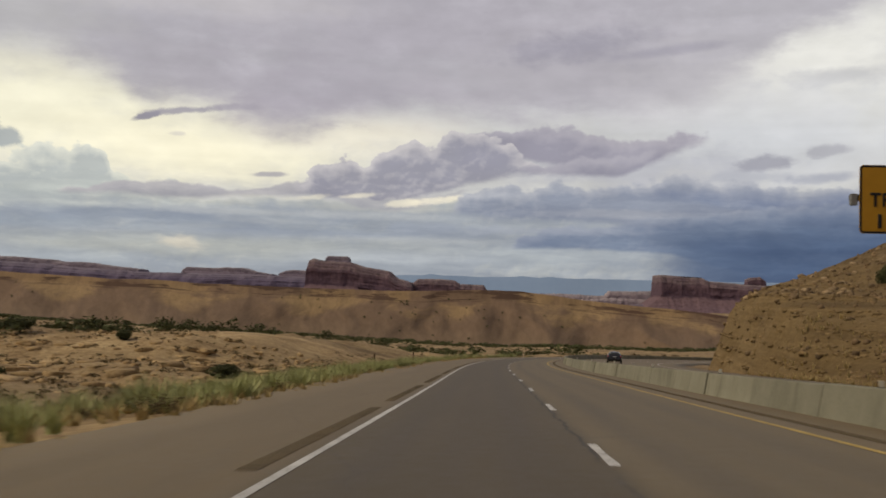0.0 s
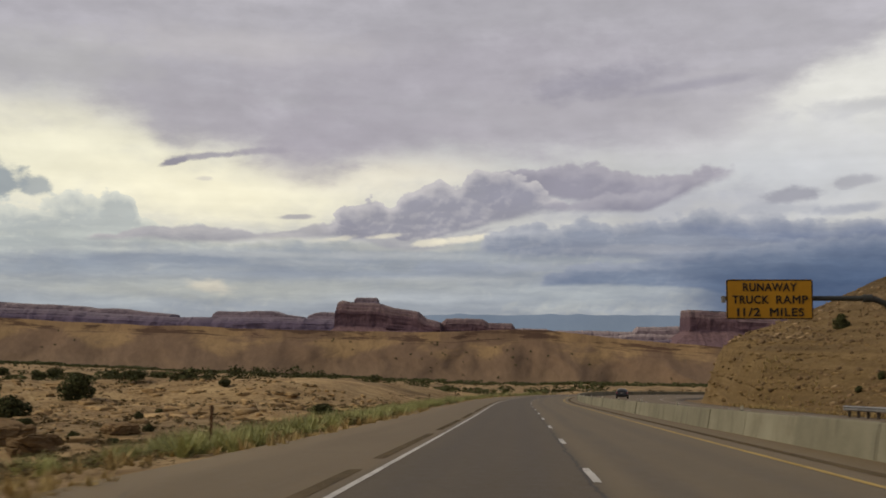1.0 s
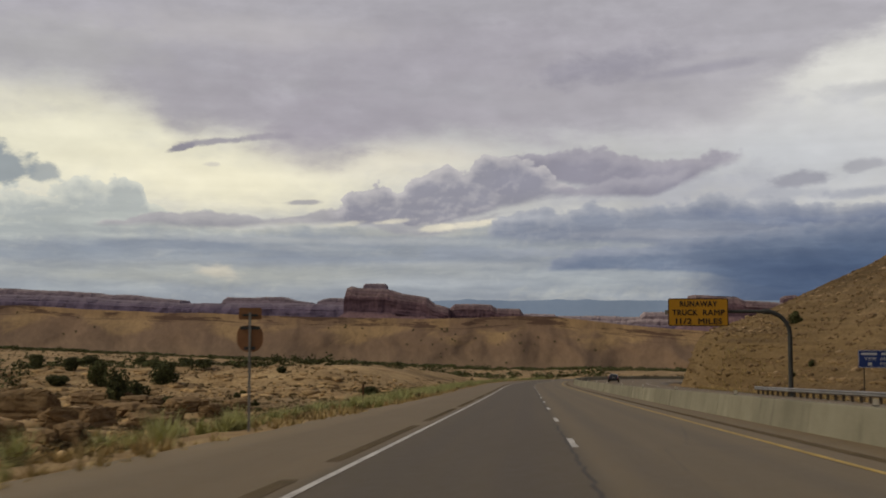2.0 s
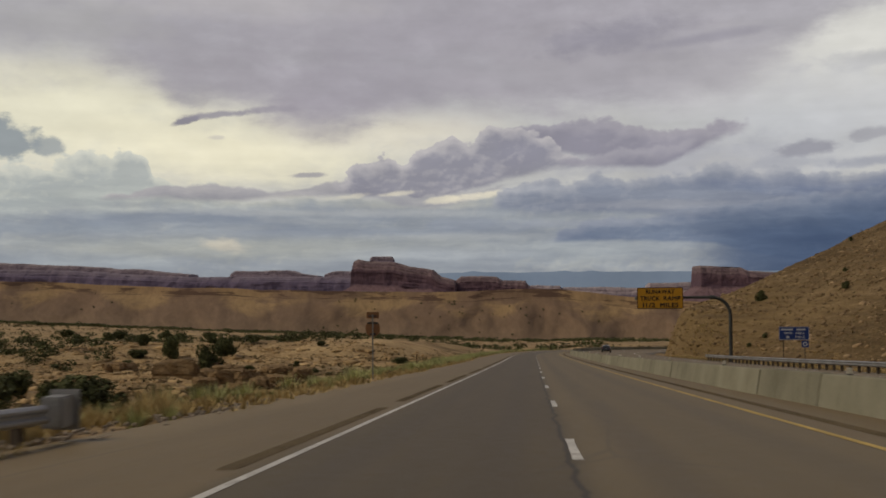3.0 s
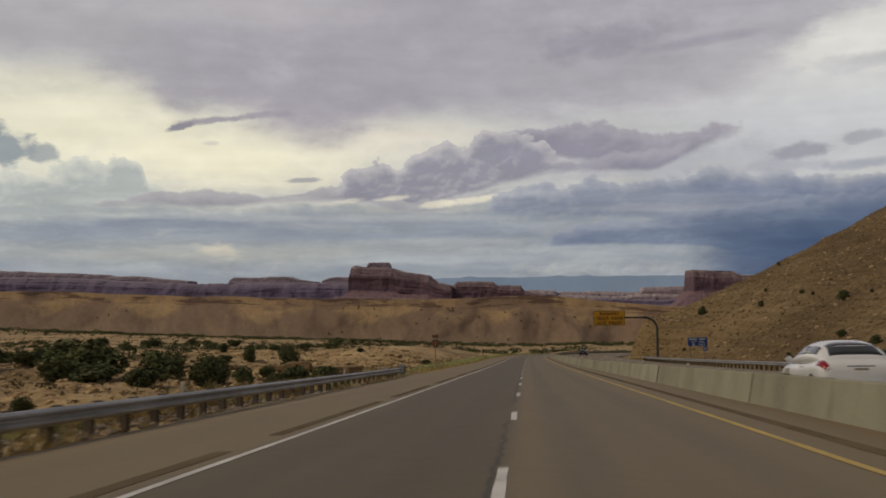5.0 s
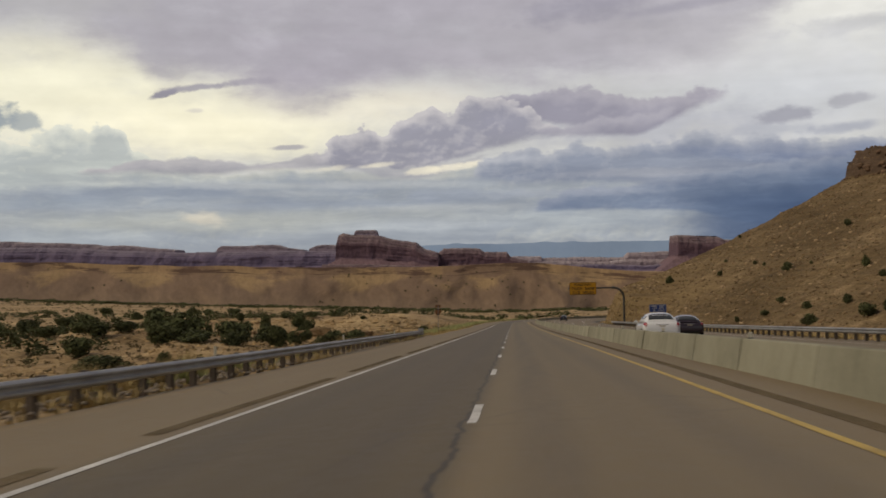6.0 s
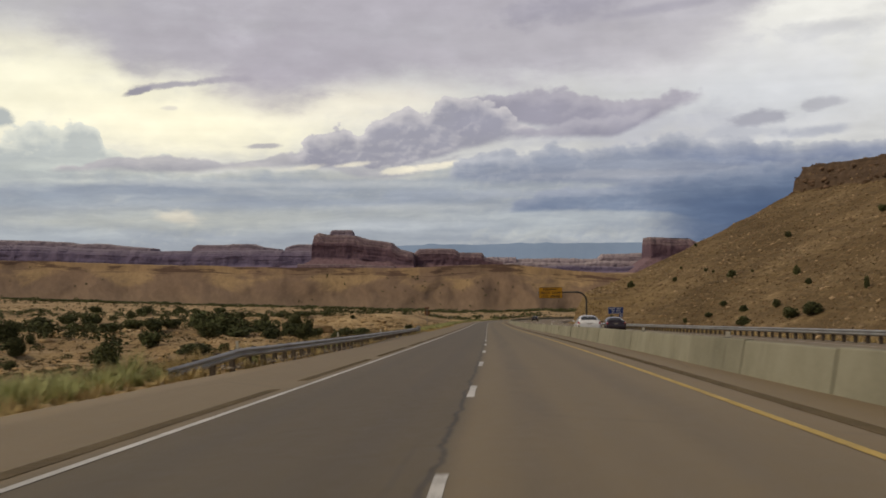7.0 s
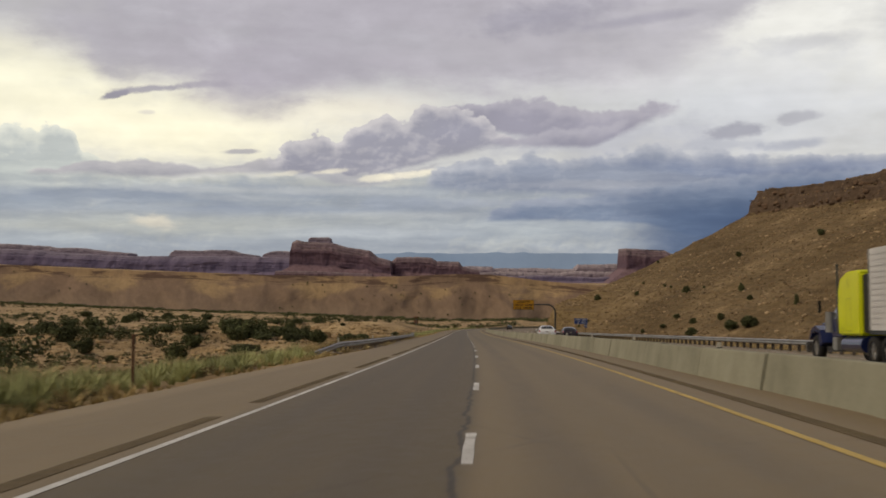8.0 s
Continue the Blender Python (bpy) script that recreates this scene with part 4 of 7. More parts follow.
hx = spaced(18, (130, 0.75), (330, 4))
hy = spaced(120, (190, 2.0), (420, 0.75), (520, 4))
HX, HY = np.meshgrid(hx, hy)
HZ = hill_height(HX, HY)
low = ground_height(HX, HY) - 2.5
HZ = np.maximum(HZ, low)
hill = part("hillside", grid_mesh("hillside", HX, HY, HZ, HX, np.clip((HZ + 16) / 44, 0, 1)), HILL)
tagged(hill, "tan dry hillside cut beside the road with a rock cap", "hill", kind="structure")

# ---- far escarpment ----
def ridge():
    az = np.linspace(-0.62, 0.62, 560)
    v = np.concatenate([np.linspace(0, 1, 36), [1.06, 1.15, 1.4, 2.0]])
    A, V = np.meshgrid(az, v)
    x1 = 1330 * np.tan(A)
    top = np.interp(x1, [-900, -490, -200, -60, 40, 100, 240, 400, 900], [12, 4.0, -7, -8, -6, -13, -25, -32, -38]) + 5 * fbm(x1 / 90, V * 0, 3, 51)
    base = np.interp(x1, [-900, -480, -60, 300, 900], [-20, -34, -50, -58, -60]) - 3
    spur = fbm(x1 / 130, V * 0 + 3, 3, 52)
    tooth = 1 - 2 * np.abs(fbm(x1 / 105 + 0.5 * fbm(x1 / 60, V * 2, 2, 55), V * 0.5, 3, 53)) * 2
    gully = np.abs(fbm(x1 / 34 + 0.6 * fbm(x1 / 30, V * 3, 2, 58), V * 0.8, 3, 59))
    dist = 1215 + 50 * spur + np.where(V <= 1, 125 * V ** 0.85, 125 + (V - 1) * 500) - 45 * tooth * (1 - np.clip(V, 0, 1)) - 48 * gully * np.sin(np.pi * np.clip(V, 0, 1)) + 6 * fbm(x1 / 20, V * 4, 3, 56)
    h = np.where(V < 0.86, V / 0.86 * 0.84, 0.84 + 0.16 * np.clip((V - 0.86) / 0.05, 0, 1))
    Z = base + (top - base) * h + np.where(V > 1, -6 * (V - 1) + 2 * fbm(x1 / 30, V * 5, 3, 57), 0) - 3.5 * gully * (V < 0.9) * V
    Z = np.where(V > 1.9, -70, Z)
    return part("ridge", grid_mesh("ridge", dist * np.tan(A), dist + V * 0, Z, x1, np.clip(V, 0, 1) * 0.98), RIDGE)


tagged(ridge(), "long tan escarpment with gullied slopes and dark ledges", "ridge", kind="structure")


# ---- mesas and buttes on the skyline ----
def mesa(line, distance, depth, seed, foot=None, talus=0.40, material=HAZED_MESA, rough=1.0, label=""):
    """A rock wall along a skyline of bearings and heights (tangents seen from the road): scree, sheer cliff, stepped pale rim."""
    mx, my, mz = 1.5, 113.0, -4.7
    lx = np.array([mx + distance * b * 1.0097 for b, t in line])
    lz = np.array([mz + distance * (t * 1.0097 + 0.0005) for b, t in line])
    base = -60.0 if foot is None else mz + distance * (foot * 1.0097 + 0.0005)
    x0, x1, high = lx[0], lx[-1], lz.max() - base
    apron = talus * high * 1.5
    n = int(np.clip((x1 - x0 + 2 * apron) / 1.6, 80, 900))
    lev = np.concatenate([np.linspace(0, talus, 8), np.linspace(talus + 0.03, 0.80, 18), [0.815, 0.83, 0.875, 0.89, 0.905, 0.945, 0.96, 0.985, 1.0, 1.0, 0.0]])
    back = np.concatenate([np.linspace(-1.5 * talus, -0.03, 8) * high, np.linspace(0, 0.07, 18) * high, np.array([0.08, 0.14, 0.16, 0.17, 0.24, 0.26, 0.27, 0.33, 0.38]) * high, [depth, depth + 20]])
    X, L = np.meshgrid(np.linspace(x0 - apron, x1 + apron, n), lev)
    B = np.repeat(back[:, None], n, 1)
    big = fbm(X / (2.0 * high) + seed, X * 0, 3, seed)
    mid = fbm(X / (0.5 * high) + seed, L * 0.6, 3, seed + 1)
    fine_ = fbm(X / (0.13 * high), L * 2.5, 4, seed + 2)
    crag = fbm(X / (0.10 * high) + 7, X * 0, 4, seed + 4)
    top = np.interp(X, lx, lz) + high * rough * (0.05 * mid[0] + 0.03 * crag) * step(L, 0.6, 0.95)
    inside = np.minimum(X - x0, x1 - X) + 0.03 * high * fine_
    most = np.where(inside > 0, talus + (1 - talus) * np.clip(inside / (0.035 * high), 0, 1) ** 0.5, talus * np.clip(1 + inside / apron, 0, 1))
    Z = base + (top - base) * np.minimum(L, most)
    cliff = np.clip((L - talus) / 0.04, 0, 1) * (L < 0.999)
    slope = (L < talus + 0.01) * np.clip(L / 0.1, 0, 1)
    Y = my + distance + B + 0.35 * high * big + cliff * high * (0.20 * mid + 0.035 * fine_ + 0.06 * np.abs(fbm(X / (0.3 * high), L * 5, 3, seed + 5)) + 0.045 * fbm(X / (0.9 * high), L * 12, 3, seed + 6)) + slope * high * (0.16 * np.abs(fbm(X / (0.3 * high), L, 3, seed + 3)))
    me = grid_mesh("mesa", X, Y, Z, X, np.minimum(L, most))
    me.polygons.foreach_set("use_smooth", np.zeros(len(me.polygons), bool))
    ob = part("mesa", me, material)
    return tagged(ob, label or "dark red sandstone mesa with purple haze in its colour on the skyline", "mesa", kind="structure")


mesa([(-0.6285, 0.0238), (-0.4135, 0.0198), (-0.3572, 0.0157), (-0.3035, 0.0131), (-0.1986, 0.0126), (-0.1474, 0.0111)], 4560, 300, 3, rough=0.5, material=HAZY_CLIFF, label="long dark sandstone cliff coloured with violet haze on the skyline")
mesa([(-0.6285, 0.0305), (-0.5159, 0.0285), (-0.4135, 0.0238), (-0.3879, 0.0223), (-0.3777, 0.0203), (-0.3572, 0.0208), (-0.3368, 0.0182), (-0.3040, 0.0151)], 4690, 160, 4, foot=0.0105, talus=0.5, material=HAZED_RIM, label="pale stepped rim above the long cliff")
mesa([(-0.2651, 0.0157), (-0.2610, 0.0182), (-0.2370, 0.0177), (-0.2267, 0.0185), (-0.2098, 0.0182), (-0.2027, 0.0157), (-0.1843, 0.0131)], 4690, 120, 5, foot=0.0100, talus=0.55, material=HAZED_RIM, label="low pale mesa top above the long cliff")
mesa([(-0.1791, 0.0141), (-0.1720, 0.0167), (-0.1653, 0.0175), (-0.1515, 0.0172)], 4690, 90, 6, foot=0.0100, talus=0.5, material=HAZED_RIM, label="low pale mesa top beside the tall butte")
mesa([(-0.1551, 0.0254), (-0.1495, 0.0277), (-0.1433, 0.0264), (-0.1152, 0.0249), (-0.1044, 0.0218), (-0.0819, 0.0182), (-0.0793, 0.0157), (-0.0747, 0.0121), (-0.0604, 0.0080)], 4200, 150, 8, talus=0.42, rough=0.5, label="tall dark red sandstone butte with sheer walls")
mesa([(-0.1372, 0.0285), (-0.1351, 0.0302), (-0.1182, 0.0302), (-0.1162, 0.0279)], 4275, 60, 18, foot=0.0233, talus=0.45, rough=0.5, material=HAZED_RIM, label="small top block of the tall butte")
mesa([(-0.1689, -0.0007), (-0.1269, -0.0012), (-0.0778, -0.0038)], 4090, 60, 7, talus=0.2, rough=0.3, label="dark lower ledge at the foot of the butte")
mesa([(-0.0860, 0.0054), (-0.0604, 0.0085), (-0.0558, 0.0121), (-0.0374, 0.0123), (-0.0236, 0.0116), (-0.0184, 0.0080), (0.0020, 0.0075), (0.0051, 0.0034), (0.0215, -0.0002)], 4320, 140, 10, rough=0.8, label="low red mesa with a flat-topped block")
mesa([(0.0036, -0.0007), (0.0215, 0.0013), (0.0624, 0.0018), (0.1034, 0.0008), (0.1494, 0.0024), (0.2006, 0.0034)], 4650, 120, 13, material=HAZED_FAR_MESA, rough=1.2, label="low pale mesa far across the plain")
mesa([(0.0164, -0.0028), (0.0471, -0.0017), (0.0906, -0.0033), (0.1136, -0.0012), (0.1545, -0.0023)], 4520, 120, 14, material=HAZED_FAR_MESA, rough=1.4, label="low mesa with purple haze in its colour before the pale one")
mesa([(-0.0150, 0.0020), (0.0120, 0.0034), (0.0330, 0.0030), (0.0350, -0.0012), (0.0560, -0.0018)], 4600, 80, 24, material=HAZED_FAR_MESA, rough=1.0, label="small pale mesa among broken canyon country")
mesa([(0.1080, 0.0012), (0.1120, 0.0048), (0.1480, 0.0055), (0.1640, 0.0050), (0.1900, 0.0040)], 4610, 80, 25, material=HAZED_FAR_MESA, rough=0.8, label="flat pale mesa among broken canyon country")
mesa([(-0.0100, -0.0050), (0.0400, -0.0062), (0.0800, -0.0048), (0.1300, -0.0070), (0.1700, -0.0040), (0.2100, -0.0020)], 4380, 80, 26, material=HAZY_CLIFF, rough=1.2, label="low ledges with violet haze painted in before the pale mesas")
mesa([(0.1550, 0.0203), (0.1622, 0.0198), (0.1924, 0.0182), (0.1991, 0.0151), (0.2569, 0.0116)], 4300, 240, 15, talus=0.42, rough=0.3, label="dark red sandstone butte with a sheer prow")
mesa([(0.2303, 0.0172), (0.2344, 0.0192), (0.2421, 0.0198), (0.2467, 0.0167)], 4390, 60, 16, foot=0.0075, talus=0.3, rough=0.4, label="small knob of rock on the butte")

# distant mountains that give off their own colour, with blue haze painted in
BACKDROP = surface("glowing_haze_mountain", [(0.3, (0.160, 0.205, 0.275)), (0.7, (0.195, 0.240, 0.305))], 0.004, 1.0, 0, 6)
mb = np.linspace(-0.35, 0.45, 220)
mt = 0.0158 + 0.0012 * fbm(mb * 40, mb * 0, 4, 61) + 0.0012 * np.exp(-((mb - -0.0440) / 0.006) ** 2) + 0.0010 * np.exp(-((mb - 0.0368) / 0.006) ** 2) + 0.0010 * np.exp(-((mb - 0.0624) / 0.006) ** 2)
mt = mt * (0.35 + 0.65 * step(mb, -0.1372, -0.0655))
MD = 4820.0
# the blue moves to emission, so the range glows without any lamp
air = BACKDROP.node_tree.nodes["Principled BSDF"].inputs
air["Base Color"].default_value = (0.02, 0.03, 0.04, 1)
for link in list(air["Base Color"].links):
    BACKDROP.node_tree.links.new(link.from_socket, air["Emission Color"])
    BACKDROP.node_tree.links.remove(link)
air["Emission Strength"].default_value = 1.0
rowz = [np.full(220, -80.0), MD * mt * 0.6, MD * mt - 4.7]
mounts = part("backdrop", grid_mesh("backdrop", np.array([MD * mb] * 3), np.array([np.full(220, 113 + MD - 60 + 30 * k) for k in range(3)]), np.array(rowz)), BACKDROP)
tagged(mounts, "glowing mountain range with blue haze in its colour along the horizon", "mountains", kind="structure")

# ---- plants and stones ----
LEAF = island(varied(surface("juniper_leaf", [(0.3, (0.042, 0.050, 0.019)), (0.55, (0.082, 0.092, 0.036)), (0.75, (0.140, 0.142, 0.060))], 1.5, 0.9, 0, 6, stain=0.0), 0.8, 1.2), 0.6, 1.4)
BARK = surface("juniper_bark", [(0.3, (0.06, 0.045, 0.032)), (0.7, (0.14, 0.105, 0.075))], 5, 0.95, 0.5)
SAGE = island(surface("sage_leaf", [(0.3, (0.30, 0.325, 0.13)), (0.5, (0.43, 0.45, 0.20)), (0.72, (0.56, 0.55, 0.29))], 0.35, 0.95, 0, 8, stain=0.3), 0.65, 1.3)
DRY = island(surface("dry_grass_blade", [(0.3, (0.38, 0.29, 0.13)), (0.7, (0.56, 0.44, 0.21))], 0.4, 0.95, 0, 8, stain=0.2), 0.65, 1.3)
HILL_GRASS = island(surface("hill_grass_blade", [(0.3, (0.15, 0.11, 0.05)), (0.7, (0.27, 0.20, 0.095))], 0.4, 0.95, 0, 8), 0.6, 1.3)
SCRUB = island(surface("scrub_twig", [(0.3, (0.095, 0.072, 0.035)), (0.55, (0.16, 0.122, 0.06)), (0.75, (0.25, 0.20, 0.105))], 0.3, 0.95, 0, 8, stain=0.2), 0.55, 1.3)
STONE = island(surface("pale_limestone", [(0.3, (0.27, 0.178, 0.088)), (0.5, (0.46, 0.32, 0.158)), (0.72, (0.66, 0.49, 0.27))], 0.6, 0.95, 0.5, 8, stain=0.15), 0.65, 1.15)
HILL_STONE = island(surface("brown_rubble", [(0.3, (0.13, 0.083, 0.043)), (0.5, (0.20, 0.135, 0.072)), (0.72, (0.33, 0.235, 0.135))], 0.6, 0.95, 0.5, 8, stain=0.15), 0.55, 1.25)
PALE_STONE = island(surface("tan_rubble", [(0.3, (0.24, 0.165, 0.09)), (0.5, (0.37, 0.268, 0.155)), (0.72, (0.52, 0.395, 0.245))], 0.6, 0.95, 0.5, 8, stain=0.15), 0.55, 1.2)
ROCK = varied(surface("sandstone_boulder_rock", [(0.30, (0.10, 0.062, 0.032)), (0.46, (0.25, 0.168, 0.085)), (0.72, (0.42, 0.295, 0.16))], 2.2, 0.95, 0.8, 5, (1, 1, 1.6), 0.3, bump_size=0.12), 0.8, 1.15)
CUT_STONE = island(surface("yellow_cut_rock", [(0.3, (0.16, 0.106, 0.046)), (0.5, (0.245, 0.168, 0.077)), (0.72, (0.35, 0.25, 0.13))], 0.8, 0.95, 0.5, 8, stain=0.2), 0.65, 1.2)
GRAVEL = island(surface("grey_gravel", [(0.3, (0.20, 0.165, 0.125)), (0.7, (0.36, 0.31, 0.25))], 1.0, 0.95, 0.3, 8), 0.7, 1.25)


def leaf_ball(rng, count, lobes, size, squash=1.0, lift=0.0):
    """Quads for a crown of many small clumps on several lobes, in a unit box over the ground."""
    c = np.array([[rng.uniform(-0.27, 0.27), rng.uniform(-0.27, 0.27), rng.uniform(0.20, 0.70)] for _ in range(lobes)])
    r = np.array([rng.uniform(0.19, 0.30) for _ in range(lobes)])
    gen = np.random.default_rng(rng.randrange(10**6))
    pick = gen.integers(0, lobes, count)
    d = gen.normal(size=(count, 3))
    d /= np.linalg.norm(d, axis=1)[:, None]
    p = c[pick] + d * (r[pick] * gen.uniform(0.72, 1.08, count))[:, None]
    p[:, 2] = np.maximum(p[:, 2], 0.02 + 0.05 * gen.random(count))
    n = d + gen.normal(size=(count, 3)) * 0.55 + np.array([0, 0, lift])
    n /= np.linalg.norm(n, axis=1)[:, None]
    t = np.cross(n, gen.normal(size=(count, 3)))
    t /= np.linalg.norm(t, axis=1)[:, None] + 1e-9
    b = np.cross(n, t)
    s = (size * gen.uniform(0.6, 1.5, count))[:, None]
    v = np.stack([p - t * s, p - b * s * 0.55 + n * s * 0.3, p + t * s * 1.1, p + b * s * 0.55 + n * s * 0.2], 1)
    v[..., 2] *= squash
    return v.reshape(-1, 3), np.arange(count * 4).reshape(-1, 4)


def tuft(rng, blades, lean=0.5, width=0.05):
    """Blades that fan out of one point: a unit-high tuft of triangles."""
    vs, fs = [], []
    for k in range(blades):
        a, out = rng.uniform(0, 6.283), rng.uniform(0.05, lean)
        h = rng.uniform(0.5, 1.0)
        x, y = math.cos(a), math.sin(a)
        bx, by = rng.uniform(-0.12, 0.12), rng.uniform(-0.12, 0.12)
        vs += [(bx - y * width, by + x * width, 0), (bx + y * width, by - x * width, 0), (bx + x * out, by + y * out, h)]
        fs.append((3 * k, 3 * k + 1, 3 * k + 2))
    return np.array(vs), np.array(fs)


def pebble(rng, flat=0.5):
    """A broken block of stone of unit width."""
    bm = bmesh.new()
    bmesh.ops.create_cube(bm, size=0.8)
    bmesh.ops.bevel(bm, geom=list(bm.edges), offset=0.12, segments=1, affect="EDGES")
    bmesh.ops.triangulate(bm, faces=bm.faces)
    for v in bm.verts:
        v.co = Vector((v.co.x * rng.uniform(0.7, 1.15), v.co.y * rng.uniform(0.6, 1.05), v.co.z * flat * rng.uniform(0.7, 1.2)))
    vs, fs = np.array([v.co for v in bm.verts]), np.array([[v.index for v in f.verts] for f in bm.faces])
    bm.free()
    return vs, fs


def shard(rng, flat=0.6):
    """A small rough stone of unit width."""
    bm = bmesh.new()
    bmesh.ops.create_icosphere(bm, subdivisions=1, radius=0.5)
    for v in bm.verts:
        k = rng.uniform(0.7, 1.2)
        v.co = Vector((v.co.x * k, v.co.y * k * 0.85, v.co.z * k * flat))
    vs, fs = np.array([v.co for v in bm.verts]), np.array([[v.index for v in f.verts] for f in bm.faces])
    bm.free()
    return vs, fs


def face_mesh(name, verts, faces):
    """A mesh from arrays of corners and faces of one kind."""
    k = faces.shape[1]
    me = bpy.data.meshes.new(name)
    me.vertices.add(len(verts))
    me.vertices.foreach_set("co", np.ascontiguousarray(verts, dtype=np.float32).ravel())
    me.loops.add(faces.size)
    me.loops.foreach_set("vertex_index", faces.ravel().astype(np.int32))
    me.polygons.add(len(faces))
    me.polygons.foreach_set("loop_start", np.arange(0, faces.size, k, dtype=np.int32))
    me.update(calc_edges=True)
    return me


def scatter(name, shapes, x, y, z, wide, high, material, label, category, seed, tip=0.0):
    """Many small growths or stones, too many to count, as one object."""
    gen = np.random.default_rng(seed)
    kind = gen.integers(0, len(shapes), len(x))
    verts, faces, base = [], [], 0
    for k, (sv, sf) in enumerate(shapes):
        j = np.nonzero(kind == k)[0]
        if not len(j):
            continue
        a = gen.uniform(0, 6.283, len(j))
        c, s = np.cos(a), np.sin(a)
        px, py, pz = sv[None, :, 0] * wide[j, None], sv[None, :, 1] * wide[j, None], sv[None, :, 2] * high[j, None]
        if tip:
            pz = pz + px * gen.uniform(-tip, tip, len(j))[:, None]
        v = np.stack([px * c[:, None] - py * s[:, None] + x[j, None], px * s[:, None] + py * c[:, None] + y[j, None], pz + z[j, None]], -1)
        verts.append(v.reshape(-1, 3))
        faces.append((sf[None] + (np.arange(len(j)) * len(sv))[:, None, None]).reshape(-1, sf.shape[1]) + base)
        base += len(j) * len(sv)
    ob = part(name, face_mesh(name, np.concatenate(verts), np.concatenate(faces)), material)
    return tagged(ob, label, category, kind="stuff")


def surface_height(x, y):
    """Ground or hill, whichever stands higher."""
    g = ground_height(x, y)
    inside = (x > 19) & (y > 121) & (y < 500)
    return np.where(inside, np.maximum(g, hill_height(x, y)), g)


rng = random.Random(11)
gen = np.random.default_rng(12)
SHRUBS = [leaf_ball(random.Random(k), 24, 4, 0.125, 0.9) for k in range(6)]
BUSHES = [leaf_ball(random.Random(20 + k), 130, 8, 0.068, 1.0) for k in range(6)]
FAR_BUSHES = [leaf_ball(random.Random(80 + k), 60, 5, 0.10, 1.0) for k in range(5)]
TUFTS = [tuft(random.Random(k), 16) for k in range(6)]
BRUSH = [leaf_ball(random.Random(60 + k), 110, 7, 0.045, 1.0, 0.0) for k in range(6)]
SPRAYS = [tuft(random.Random(160 + k), 95, 0.62, 0.016) for k in range(6)]
STONES = [pebble(random.Random(k)) for k in range(8)]
RUBBLE = [shard(random.Random(140 + k)) for k in range(8)]
SLABS = [pebble(random.Random(40 + k), 0.32) for k in range(6)]


def spread(n, s0, s1, l0, l1, power=1.0):
    """Random places in a band along the road, denser towards its near edge."""
    s, f = gen.uniform(s0, s1, n), gen.random(n) ** power
    lat = l0 + (l1 - l0) * f
    p = on_road(s, lat)
    return p[:, 0], p[:, 1]


def patchy(x, y, size, seed, keep):
    return fbm(x / size, y / size, 3, seed) + gen.uniform(-0.12, 0.12, len(x)) > keep


# rubble on the left flat
x, y = spread(19000, -5, 345, -13, -100, 1.15)
k = patchy(x, y, 18, 71, -0.12)
x, y = x[k], y[k]
wide = 0.18 + 0.75 * gen.random(len(x)) ** 4 + 0.14 * gen.random(len(x))
scatter("limestone_rubble", RUBBLE, x, y, ground_height(x, y), wide, wide, STONE, "pale broken limestone strewn over the desert floor", "stones", 1, 0.3)
x, y = spread(2200, 170, 335, -15, -80, 1.1)
k = patchy(x, y, 25, 72, -0.03)
x, y = x[k], y[k]
wide = 0.7 + 2.2 * gen.random(len(x)) ** 3
scatter("sandstone_slabs", SLABS, x, y, ground_height(x, y) - 0.05, wide, wide * 0.9, STONE, "flat pale sandstone slabs broken out of low ledges", "stones", 2, 0.12)
x, y = spread(900, 60, 330, -30, -220, 1.0)
wide = 0.8 + 2.0 * gen.random(len(x)) ** 2
scatter("sandstone_slabs", SLABS, x, y, ground_height(x, y) - 0.05, wide, wide * 0.8, STONE, "flat pale sandstone slabs on the open flat", "stones", 3, 0.12)
# scrub over the flat
x, y = spread(16000, -10, 380, -14, -90, 1.25)
k = patchy(x, y, 30, 73, -0.08)
x, y = x[k], y[k]
wide = 0.30 + 0.75 * gen.random(len(x)) ** 2.5
scatter("desert_scrub", SHRUBS, x, y, ground_height(x, y) - 0.03, wide, wide * 0.62, SCRUB, "low brown-green desert scrub on pale soil", "shrubs", 4)
x = gen.uniform(-620, -60, 6500)
y = gen.uniform(330, 1180, 6500)
k = patchy(x, y, 70, 74, -0.02)
x, y = x[k], y[k]
wide = 0.9 + 1.8 * gen.random(len(x)) ** 2
scatter("desert_scrub", SHRUBS, x, y, ground_height(x, y) - 0.05, wide, wide * 0.7, SCRUB, "low scrub dotted over the far flat", "shrubs", 5)
x = gen.uniform(-60, 60, 500)
y = gen.uniform(430, 1180, 500)
wide = 0.9 + 1.8 * gen.random(len(x)) ** 2
scatter("desert_scrub", SHRUBS, x, y, ground_height(x, y) - 0.05, wide, wide * 0.7, SCRUB, "low scrub beyond the bend of the road", "shrubs", 6)
# dark bushes in loose rows over the flat
x, y = spread(5200, -20, 430, -36, -330, 1.0)
k = patchy(x, y, 26, 88, 0.01) & ~((y > 175) & (y < 335) & (x > -60))
x, y = x[k], y[k]
wide = 1.3 + 3.0 * gen.random(len(x)) ** 2
scatter("dark_bushes", BUSHES, x, y, ground_height(x, y) - 0.1, wide, wide * gen.uniform(0.5, 0.85, len(x)), LEAF, "dark green bushes in loose rows over the flat", "shrubs", 28)
